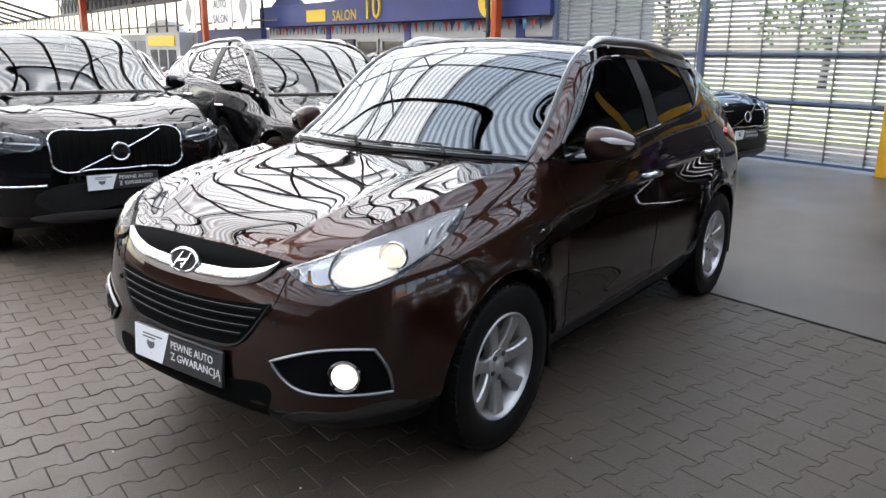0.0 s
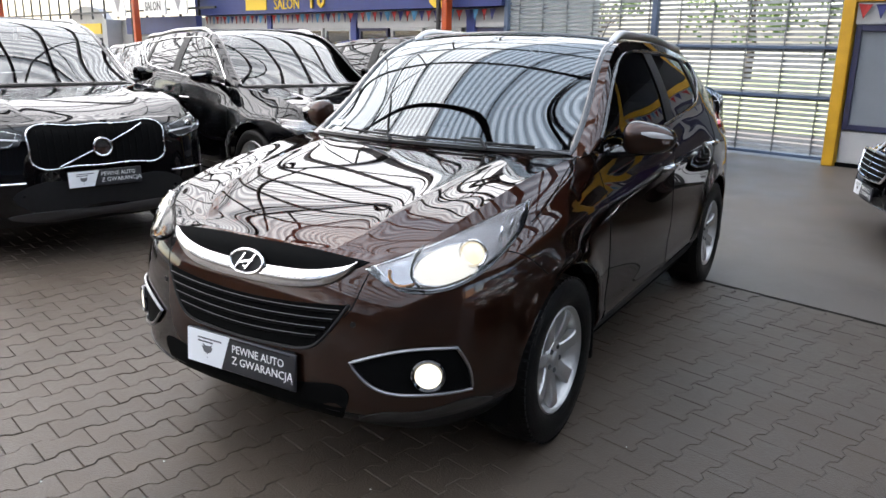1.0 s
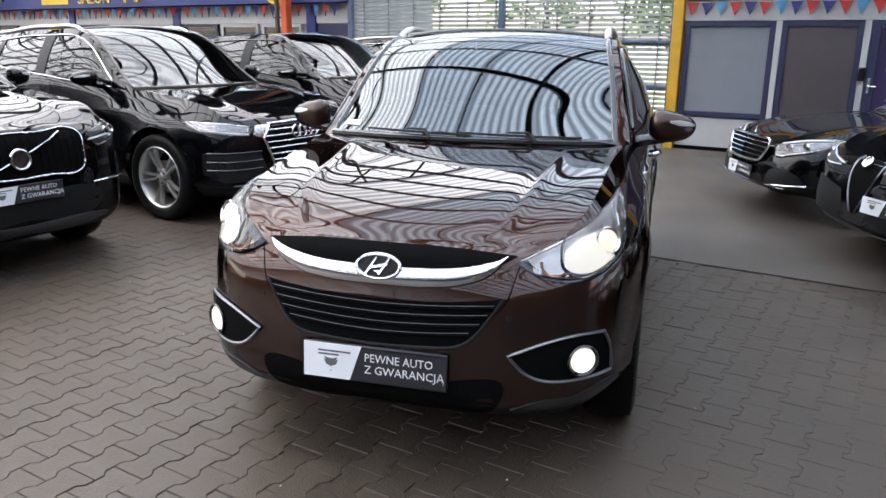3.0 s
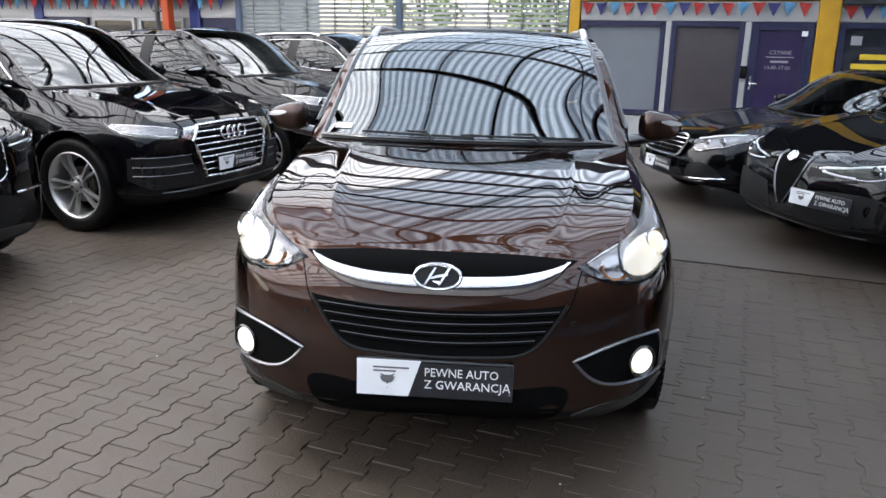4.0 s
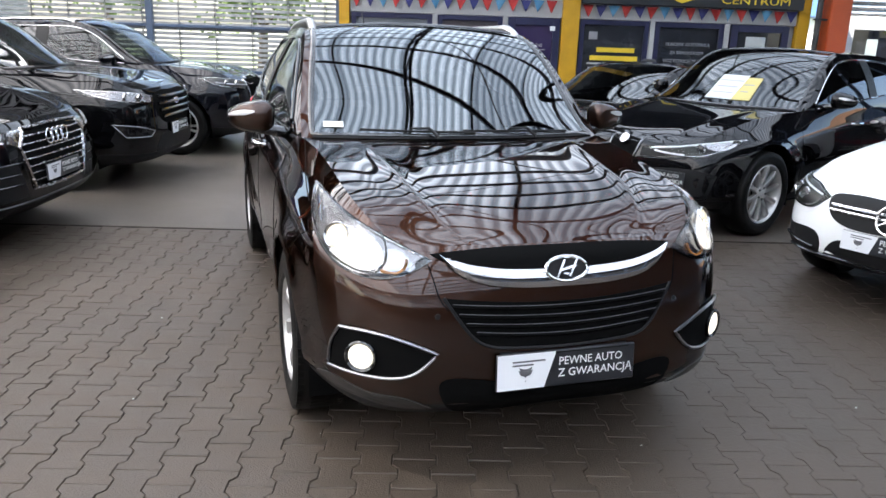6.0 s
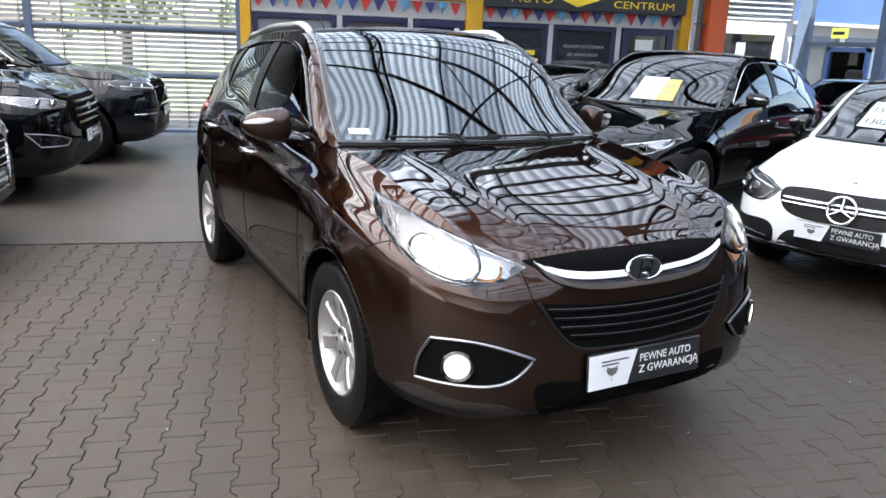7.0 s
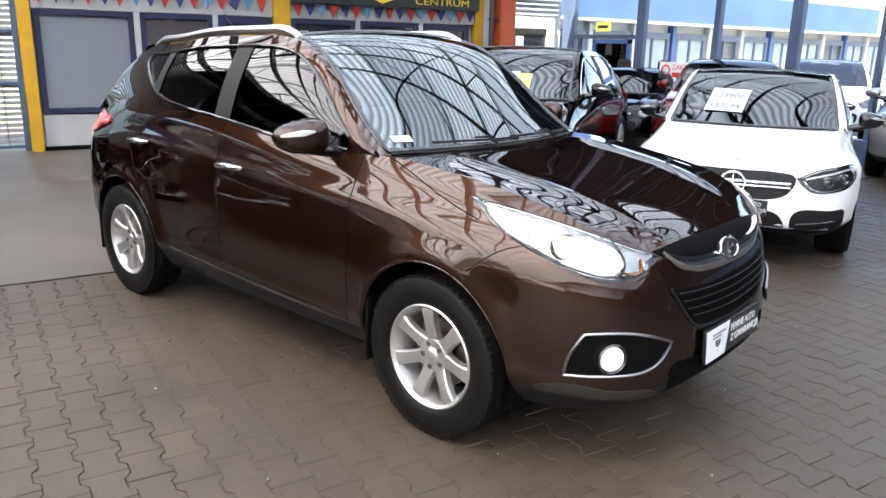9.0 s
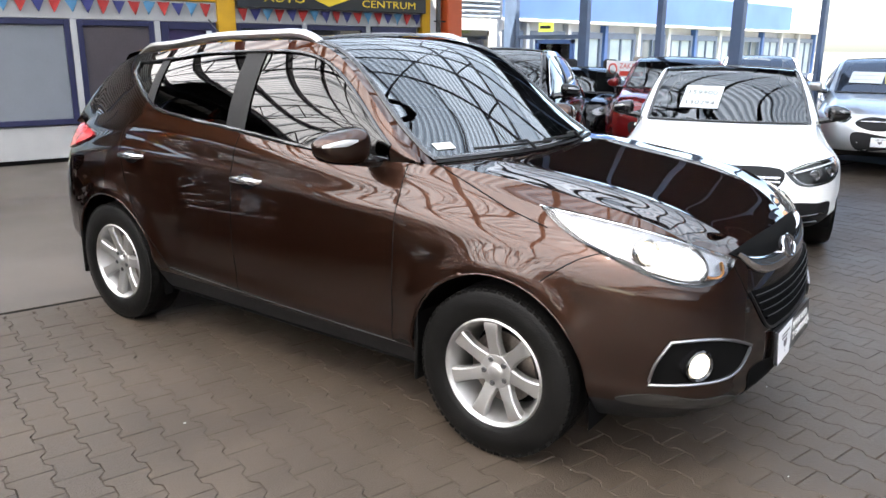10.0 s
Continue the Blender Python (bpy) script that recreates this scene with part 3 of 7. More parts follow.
    def drop(self, q, d):
        q, d = Vector(q), Vector(d).normalized()
        hit = self.tree.ray_cast(q - d * 0.6, d, 1.6)
        if hit[0] is None or (hit[0] - q).length > 0.25:
            near = self.tree.find_nearest(q)
            n = near[1] if near[1].dot(d) < 0 else -near[1]
            return near[0], n
        n = hit[1] if hit[1].dot(d) < 0 else -hit[1]
        return hit[0], n

    def patch(self, ring, d, rings=6, lift=0.004, dome=0.0, rim=0.0, n=40, corners=()):
        """A shell laid on the skin inside a closed outline, with an edge that goes down to the skin."""
        ring = smooth_ring([tuple(q) for q in ring], n, corners)
        c = sum(ring, Vector()) / len(ring)
        s = Shape()
        rows = []
        edge = []
        for q in ring:
            h, nn = self.drop(q, d)
            edge.append(h - nn * 0.004)
        rows.append(edge)
        for k in range(rings):
            t = k / rings
            row = []
            for q in ring:
                h, nn = self.drop(q.lerp(c, t), d)
                row.append(h + nn * (lift + dome * (1 - (1 - t) ** 2)))
            rows.append(row)
        s.grid(rows, close=True)
        h, nn = self.drop(c, d)
        k = len(s.v)
        s.v.append(tuple(h + nn * (lift + dome)))
        m = len(ring)
        s.f += [(k - m + i, k - m + (i + 1) % m, k) for i in range(m)]
        return s

    def bead(self, pts, r, d, n=24, lift=0.0, close=False, flat=1.0, corners=(), straight=False):
        """A thin strip or gap that follows the skin."""
        if close:
            line = smooth_ring([tuple(q) for q in pts], n, corners)
        elif straight:
            line = [Vector(pts[0]).lerp(Vector(pts[1]), i / n) for i in range(n + 1)]
        else:
            f = line_through(pts)
            line = [Vector(f(i / n)) for i in range(n + 1)]
        out = []
        for q in line:
            h, nn = self.drop(q, d)
            out.append(h + nn * lift)
        return Shape().tube(out, r, 6, close=close, flat=flat)


def mirrored(shape):
    s = Shape()
    s.v = [(-p[0], p[1], p[2]) for p in shape.v]
    s.f = [f[::-1] for f in shape.f]
    return s


def wheel(parent, at, R, face, width, rim_r, spokes, mats, detail=True, twin=False, name="wheel"):
    """at: centre on the axle; face: +1 or -1, the side that is seen."""
    hub = new(name)
    hub.parent = parent
    hub.matrix_basis = Matrix.Translation(at) @ (Matrix.Identity(4) if face > 0 else pose(0, 0, 0, 0, 0, 180))
    key = (R, rim_r, spokes, width, twin)
    if key not in wheel.made:
        h = width / 2
        tyre = Shape()
        n = 72
        prof = [(-h * 0.75, rim_r), (-h * 0.98, rim_r + 0.025), (-h * 1.04, rim_r + 0.07), (-h * 0.99, R - 0.035), (-h * 0.86, R - 0.008), (-h * 0.5, R), (0, R + 0.001),
                (h * 0.5, R), (h * 0.86, R - 0.008), (h * 0.94, R - 0.018), (h * 0.99, R - 0.035), (h * 1.015, R - 0.05), (h * 1.04, rim_r + 0.07), (h * 1.03, rim_r + 0.045),
                (h * 1.0, rim_r + 0.03), (h * 0.98, rim_r + 0.022), (h * 0.88, rim_r + 0.004), (h * 0.80, rim_r)]
        tyre.lathe(prof, n)
        tread = Shape()
        if detail:
            for k in range(64):
                a = 2 * math.pi * k / 64
                for x0, x1, off in ((0.45, 0.925, 0), (-0.925, -0.45, 0.5), (-0.12, 0.36, 0.25), (-0.38, -0.16, 0.7)):
                    aa = a + off * 2 * math.pi / 64
                    drop = 0.011 if abs(x0) > 0.9 or x1 > 0.9 else 0
                    tread.box((x0 * h, -0.0125, R - 0.016 - drop), (x1 * h, 0.0125, R + 0.0015 - drop * 0.55), m=Matrix.Rotation(aa, 4, "X"))
        rim = Shape()
        b = h * 0.93
        rim.lathe([(b - 0.014, rim_r - 0.014), (b - 0.004, rim_r - 0.008), (b, rim_r - 0.002), (b - 0.005, rim_r + 0.005), (b - 0.02, rim_r + 0.004)], n)
        rim.lathe([(b - 0.014, rim_r - 0.014), (b - 0.05, rim_r - 0.030), (-h * 0.6, rim_r - 0.045), (-h * 0.8, rim_r - 0.01)], n)
        spoke = Shape()
        r1, r0 = rim_r - 0.010, 0.05
        for k in range(spokes):
            a = 2 * math.pi * k / spokes
            for off in ((-0.16, 0.16) if twin else (0,)):
                rows = []
                w0, w1 = (0.016, 0.018) if twin else ((0.033, 0.037) if spokes < 8 else (0.026, 0.024))
                for i in range(9):
                    t = i / 8
                    r = r0 + (r1 - r0) * t
                    w = (w0 + (w1 - w0) * t) * (1 - 0.24 * math.sin(math.pi * t)) * (0.36 / rim_r * 0.6 + 0.0)
                    x = b - 0.040 + 0.028 * math.sin(math.pi * 0.5 * t) + (-0.006 if t == 1 else 0)
                    rows.append([Vector((x - 0.034, -w * 1.08, r)), Vector((x - 0.007, -w * 1.02, r)), Vector((x, -w * 0.84, r)), Vector((x + 0.001, 0, r)),
                                 Vector((x, w * 0.84, r)), Vector((x - 0.007, w * 1.02, r)), Vector((x - 0.034, w * 1.08, r))])
                q = Shape().grid(rows)
                q.moved(Matrix.Rotation(a + off, 4, "X"))
                spoke.add(q.v, q.f)
        hubs = Shape().lathe([(b - 0.075, 0.076), (b - 0.040, 0.074), (b - 0.031, 0.069), (b - 0.030, 0.042), (b - 0.028, 0.034), (b - 0.024, 0.030), (b - 0.020, 0.022), (b - 0.018, 0.0001)], 32)
        bolt = Shape().lathe([(b - 0.032, 0.012), (b - 0.026, 0.0115), (b - 0.024, 0.007), (b - 0.028, 0.006), (b - 0.028, 0.0001)], 10)
        disc = Shape().lathe([(b - 0.09, 0.07), (b - 0.09, 0.148), (b - 0.105, 0.148), (b - 0.105, 0.07)], 40)
        # Added black disc inside the rim, coloured for the shade behind the spokes.
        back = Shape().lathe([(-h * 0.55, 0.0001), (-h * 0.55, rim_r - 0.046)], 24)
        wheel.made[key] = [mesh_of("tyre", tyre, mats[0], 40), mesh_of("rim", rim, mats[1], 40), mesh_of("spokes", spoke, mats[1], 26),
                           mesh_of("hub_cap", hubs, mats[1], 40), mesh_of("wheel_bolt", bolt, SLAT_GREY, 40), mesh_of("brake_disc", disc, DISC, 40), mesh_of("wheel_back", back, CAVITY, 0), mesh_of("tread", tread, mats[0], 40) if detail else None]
    ms = wheel.made[key]
    turn = Matrix.Rotation(wheel.turn, 4, "X")
    wheel.turn += 0.37
    tyre = part("tyre", ms[0], None, hub, "worn black rubber tyre", m=turn)
    if ms[7]:
        tagged(part("tread", ms[7], None, tyre), label="blocky rubber tread", kind="stuff")
    rim = part("rim", ms[1], None, hub, "silver alloy rim", m=turn)
    for me, nm in ((ms[2], "spokes"), (ms[3], "hub_cap"), (ms[5], "brake_disc"), (ms[6], "wheel_back")):
        part(nm, me, None, hub, m=turn)
    for k in range(5):
        part("wheel_bolt", ms[4], None, hub, m=turn @ Matrix.Rotation(2 * math.pi * k / 5 + 0.3, 4, "X") @ Matrix.Translation((0, 0, 0.052)))
    return hub


wheel.made, wheel.turn = {}, 0.45


def car_body(car, root, body_mat, glass_mats, split=True, rails=True, lining=True, shade=DARK_GLASS):
    """The painted shell, doors, glass, pillars, wheel openings and cabin of a car."""
    p = car.p
    car.ready()
    pts, faces, us = car.flank()
    groups = {}
    wb = p["wb"]
    d0, d1 = p.get("door", (0.50, 1.545, 2.42))[0:2]
    d2 = p.get("door", (0.50, 1.545, 2.42))[2]
    for c in faces:
        q = sum((pts[i][j] for i, j in c), Vector()) / 4
        u = us[c[0][0]]
        if u < 0.125:
            g = "sill"
        elif not split:
            g = "body"
        elif q.x > 0.6 * p["W"] and d0 < q.y < d1:
            g = "front_door"
        elif q.x > 0.6 * p["W"] and d1 <= q.y < d2 - max(0, 0.75 - q.z) * 0.85:
            g = "rear_door"
        elif q.y < -0.28 - 0.0 and q.z < 0.985 - 0.42 * (q.y + 0.9) * 0 and (q.y < -0.5 or q.z < 0.86):
            g = "front_bumper"
        elif q.y > wb + 0.45 and q.z < 0.75:
            g = "rear_bumper"
        elif q.y < d0:
            g = "front_wing"
        else:
            g = "body"
        groups.setdefault(g, []).append(c)

    def shell(fs):
        s = Shape()
        ix = {}
        for c in fs:
            f = []
            for k in c:
                if k not in ix:
                    ix[k] = len(s.v)
                    s.v.append(tuple(pts[k[0]][k[1]]))
                f.append(ix[k])
            s.f.append(tuple(f))
        return s
    # panels share the normals of the whole skin, so that light runs on across their joints
    sums = {}
    for c in faces:
        a, b, d = (pts[i][j] for i, j in (c[0], c[1], c[3]))
        nn = (b - a).cross(d - a)
        mid = (a + b + d) / 3
        if nn.x * mid.x * 4 + nn.y * (mid.y - wb / 2) < 0:
            nn = -nn
        for k in c:
            sums[k] = sums.get(k, Vector()) + nn
    from mathutils.kdtree import KDTree
    keys = list(sums)
    kd = KDTree(len(keys))
    for n_, k in enumerate(keys):
        kd.insert(pts[k[0]][k[1]], n_)
    kd.balance()

    def one_skin(ob):
        out = []
        for v in ob.data.vertices:
            _, n_, _ = kd.find((abs(v.co.x), v.co.y, v.co.z))
            nn = sums[keys[n_]].normalized()
            if abs(v.co.x) < 0.001:
                nn.x = 0
            elif v.co.x < 0:
                nn.x = -nn.x
            out.append(nn.normalized())
        ob.data.normals_split_custom_set_from_vertices(out)
    made = {}
    for g, fs in groups.items():
        s = shell(fs)
        mat = PLASTIC if g == "sill" else body_mat
        if g in ("front_door", "rear_door", "front_wing"):
            made[g] = [part(g, s, mat, root, smooth=60), part(g, mirrored(s), mat, root, smooth=60)]
        else:
            made[g] = [part("side_sill" if g == "sill" else g, s.mirror(), mat, root, smooth=60, weld=0.0006)]
    for obs in made.values():
        for ob in obs:
            one_skin(ob)
    hood = Shape().grid(car.hood()).mirror()
    made["bonnet"] = part("bonnet", hood, body_mat, root, smooth=60, weld=0.0006)

    # cabin: pillars, roof, rear
    w0, w1, r0, r1 = p["bands"]
    frame_s = Shape()
    na, nb = round(20 * car.fine) + 4, round(26 * car.fine) + 6
    A = 0.935
    lerp = lambda a, b, t: a + (b - a) * t
    frame_s.grid([[car.G(lerp(-A, A, i / na), lerp(w1, r0, j / nb)) for i in range(na + 1)] for j in range(nb + 1)])
    part("roof", frame_s, body_mat, root, smooth=60)
    gate = Shape()
    gate.grid([[car.G(lerp(-A, A, i / na), lerp(r1, 1, j / 8)) for i in range(na + 1)] for j in range(9)])
    for sg in (-1, 1):
        gate.grid([[car.G(sg * lerp(0.84, A, i / 2), lerp(r0, r1, j / 8)) for i in range(3)] for j in range(9)])
    part("tailgate", gate, body_mat, root, smooth=60, weld=0.0006)
    ws = p["windows"]
    y0, y1 = p["E"][0][0] + 0.015, p["E"][-1][1]
    cols = sorted(set([round(y0 + (y1 - y0) * i / (70 * car.fine + 20), 4) for i in range(int(70 * car.fine) + 21)] + [y for w in ws for y in w]))
    zl = lambda y: min(max(car.zlo(y), car.base(y) + 0.004), car.hi(y) - 0.004)
    zh = lambda y: max(car.hi(y) - p["margin"], zl(y) + 0.001)
    side = Shape()
    side.grid([[car.S(y, lerp(car.base(y), zl(y), k / 2)) for k in range(3)] for y in cols])
    side.grid([[car.S(y, lerp(zh(y), car.hi(y), k / 4)) for k in range(5)] for y in cols])
    tail_cols = [y for y in cols if y >= ws[-1][1]]
    side.grid([[car.S(y, lerp(zl(y), zh(y), k / 6)) for k in range(7)] for y in tail_cols])
    nose_cols = [y for y in cols if y <= ws[0][0]]
    side.grid([[car.S(y, lerp(zl(y), zh(y), k / 3)) for k in range(4)] for y in nose_cols])
    side.grid([[car.G(lerp(A, 1, i / 3), j / 70) for i in range(4)] for j in range(71)])
    part("cabin_side", side, body_mat, root, smooth=60, weld=0.0006)
    part("cabin_side", mirrored(side), body_mat, root, smooth=60, weld=0.0006)
    for (a0, a1), (b0, b1) in zip(ws, ws[1:]):
        posts = Shape().grid([[car.S(y, lerp(zl(y) - 0.012, zh(y) + 0.012, k / 8)) + Vector((0.003, 0, 0)) for k in range(9)] for y in np.linspace(a1 - 0.004, b0 + 0.004, 5)])
        part("door_post", posts, PLASTIC, root, "black window post", smooth=60)
        part("door_post", mirrored(posts), PLASTIC, root, "black window post", smooth=60)
    screen = Shape().grid([[car.G(lerp(-A, A, i / 28), lerp(w0 + 0.004, w1, j / 22)) for i in range(29)] for j in range(23)])
    wind = part("windscreen", screen, glass_mats[0], root, "windscreen mirroring the hall roof", smooth=80)
    wind.visible_shadow = False
    edge = [car.G(lerp(-A, A, i / 16), w1 - 0.006) for i in range(17)] + [car.G(A, lerp(w1, w0, i / 16)) for i in range(1, 17)]
    edge += [car.G(lerp(A, -A, i / 16), w0 + 0.006) for i in range(1, 17)] + [car.G(-A, lerp(w0, w1, i / 16)) for i in range(1, 16)]
    part("windscreen_seal", Shape().tube(edge, 0.016, 6, close=True, flat=0.7), GLOSSBLACK, wind, smooth=60)
    cowl = Shape().grid([[car.G(lerp(-A, A, i / 20), lerp(0, w0 + 0.008, j / 3)) + Vector((0, -0.003, 0.004)) for i in range(21)] for j in range(4)])
    part("cowl_panel", cowl, PLASTIC, root, "black cowl panel", smooth=60)
    rear = Shape().grid([[car.G(lerp(-0.84, 0.84, i / 14), lerp(r0, r1, j / 8)) for i in range(15)] for j in range(9)])
    part("rear_window", rear, shade, root, "dark rear window", smooth=80).visible_shadow = False
    for k, (a, b) in enumerate(ws):
        for sg in (1, -1):
            g = Shape().grid([[car.S(y, lerp(zl(y) - 0.003, zh(y) + 0.003, j / 8)) - Vector((0.004, 0, 0)) for j in range(9)] for y in np.linspace(a - 0.004, b + 0.004, 18)])
            g = g if sg > 0 else mirrored(g)
            pane = part(("front_side_window", "rear_side_window", "quarter_window")[k], g, glass_mats[1] if k == 0 else shade, root, smooth=80)
            pane.visible_shadow = False
    seal = Shape()
    ya, yb = ws[0][0], ws[-1][1]
    lo = [car.S(y, zl(y)) + Vector((0.003, 0, 0)) for y in np.linspace(ya, yb, 40)]
    up = [car.S(y, zh(y)) + Vector((0.003, 0, 0)) for y in np.linspace(yb, ya, 40)]
    seal.tube(lo + up, p.get("seal_r", 0.010), 6, close=True)
    part("window_surround", seal, p.get("surround", GLOSSBLACK), root, smooth=60)
    part("window_surround", mirrored(seal), p.get("surround", GLOSSBLACK), root, smooth=60)

    # wheel openings and floor
    for yc in (0.0, wb):
        lin = Shape()
        zc, Ra = p["R"] + 0.012, p["arch"] + 0.004
        arc = [(yc + Ra * math.cos(t), zc + Ra * math.sin(t)) for t in np.linspace(math.pi, 0, 21)]
        arc = [(arc[0][0], 0.22)] + arc + [(arc[-1][0], 0.22)]
        xs = [0.52, 0.70, p["W"] - 0.05]
        lin.grid([[(x, y, z) for y, z in arc] for x in xs])
        k = len(lin.v)
        lin.v += [(0.52, y, z) for y, z in arc]
        lin.f.append(tuple(range(k, k + len(arc))))
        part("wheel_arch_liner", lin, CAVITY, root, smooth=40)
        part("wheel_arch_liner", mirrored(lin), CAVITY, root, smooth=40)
    flo = Shape()
    flo.box((-p["W"] + 0.30, p["yf"] + 0.24, 0.28), (p["W"] - 0.30, -p["arch"] - 0.02, 0.45))
    flo.box((-0.52, -0.5, 0.24), (0.52, p["yr"] - 0.2, 0.40))
    flo.box((-p["W"] + 0.10, p["arch"] + 0.02, 0.25), (p["W"] - 0.10, wb - p["arch"] - 0.02, 0.42))
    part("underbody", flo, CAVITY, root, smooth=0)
    if lining:
        kz = p["H"] / 1.645
        ins = Shape()
        cy = p["E"][0][0]
        ins.box((-p["W"] + 0.16, cy - 0.02, 0.62), (p["W"] - 0.16, cy + 0.42, 1.045 * kz), 0.05)
        part("dashboard", ins, PLASTIC, root)
        sw = Shape()
        mm = Matrix.Translation((0.36, cy + 0.56, 0.88 * kz)) @ pose(0, 0, 0, -62, 0, 0)
        sw.tube([mm @ Vector((0.18 * math.cos(t), 0.18 * math.sin(t), 0)) for t in np.linspace(0, 2 * math.pi, 25)[:-1]], 0.014, 6, close=True)
        sw.box((-0.17, -0.02, -0.01), (0.17, 0.02, 0.01), 0, mm)
        part("steering_wheel", sw, PLASTIC, root)
        for x in (-0.37, 0.37):
            st = Shape()
            y = cy + 0.95
            st.box((x - 0.25, y - 0.3, 0.45), (x + 0.25, y + 0.25, 0.68), 0.05)
            st.box((x - 0.24, -0.07, 0), (x + 0.24, 0.07, 0.58), 0.05, Matrix.Translation((0, y + 0.28, 0.62)) @ pose(0, 0, 0, -14, 0, 0))
            st.box((x - 0.13, -0.05, 0), (x + 0.13, 0.05, 0.19), 0.04, Matrix.Translation((0, y + 0.43, 1.20)) @ pose(0, 0, 0, -10, 0, 0))
            part("front_seat", st, FABRIC, root)
        st = Shape()
        y = cy + 1.85
        st.box((-0.62, y - 0.3, 0.45), (0.62, y + 0.2, 0.70), 0.06)
        st.box((-0.62, -0.08, 0), (0.62, 0.08, 0.58), 0.06, Matrix.Translation((0, y + 0.22, 0.66)) @ pose(0, 0, 0, -18, 0, 0))
        part("rear_seat", st, FABRIC, root)
        fl2 = Shape().box((-p["W"] + 0.14, cy, 0.42), (p["W"] - 0.14, p["yr"] - 0.25, 0.46))
        part("cabin_floor", fl2, FABRIC, root, smooth=0)
    if rails:
        y_a, y_b = p.get("rails", (1.16, 2.74))
        for sg in (1, -1):
            line = []
            for i in range(25):
                t = i / 24
                y = y_a + (y_b - y_a) * t
                q = car.G(0.93, car.at_y(y))
                lift = 0.040 * min(1, math.sin(math.pi * t) * 3.2) ** 0.7
                line.append((sg * q.x, q.y, q.z + lift - 0.012))
            rl = Shape().tube(line, [0.025 * (0.7 + 0.3 * min(1, 4 * math.sin(math.pi * i / 24))) for i in range(25)], 10, flat=0.9)
            part("roof_rail", rl, p.get("rail_mat", RAIL), root, "silver roof rail")
    return made


def gaps(car, root, lines, mat=CAVITY):
    for pts, d, r in lines:
        s = car.bead(pts, r, d, n=max(12, 8 * len(pts)), lift=-0.0005)
        part("panel_gap", s, mat, root, smooth=0)
        part("panel_gap", mirrored(s), mat, root, smooth=0)


def door_mirror(root, c, mat, w=0.20, h=0.155, lamp=True):
    """An outside mirror on each side: a wedge-shaped shell, dark foot and a lamp strip."""
    def at(sg, t, a, out=0.0):
        e = (1 - abs(2 * t - 1) ** 6) ** 0.5
        up, down = h / 2 * (1 - 0.58 * t ** 2), h / 2 * (1 - 0.45 * t ** 3)
        ex, ez = math.cos(a), math.sin(a)
        deep = (0.095 * (1 - 0.35 * t * t) + out if ex < 0 else 0.045) * e
        return (sg * (c[0] - w / 2 + w * t), c[1] + 0.045 * t * t + deep * math.copysign(abs(ex) ** 0.7, ex), c[2] + (up if ez > 0 else down) * e * math.copysign(abs(ez) ** 0.7, ez))
    steps = [0.5 - 0.497 * math.cos(math.pi * i / 14) for i in range(15)]
    for sg in (1, -1):
        s = Shape().grid([[at(sg, t, 2 * math.pi * j / 24) for j in range(24)] for t in steps], close=True)
        k = len(s.v)
        s.f += [tuple(range(24)), tuple(range(k - 24, k))[::-1]]
        shell = part("door_mirror", s, mat, root, "outside mirror in body colour", smooth=60)
        ft = Shape().tube([(sg * (c[0] - w * 0.55 - 0.06), c[1] - 0.02, c[2] - h * 0.50), (sg * (c[0] - w * 0.48), c[1] - 0.025, c[2] - h * 0.40), (sg * (c[0] - w * 0.15), c[1] - 0.025, c[2] - h * 0.36)],
                          [0.050, 0.048, 0.036], 10, flat=0.6)
        part("mirror_foot", ft, GLOSSBLACK, shell, smooth=60)
        if lamp:
            lr = []
            for i in range(11):
                t = 0.44 + 0.53 * i / 10
                half = 0.20 * min(1, 0.25 + i / 5)
                lr.append([at(sg, t, math.pi - 0.26 + da * half, 0.004) for da in (1, 0.5, 0, -0.5, -1)])
            part("mirror_lamp", Shape().grid(lr), ALLOY, shell, "clear side repeater lamp", smooth=60)


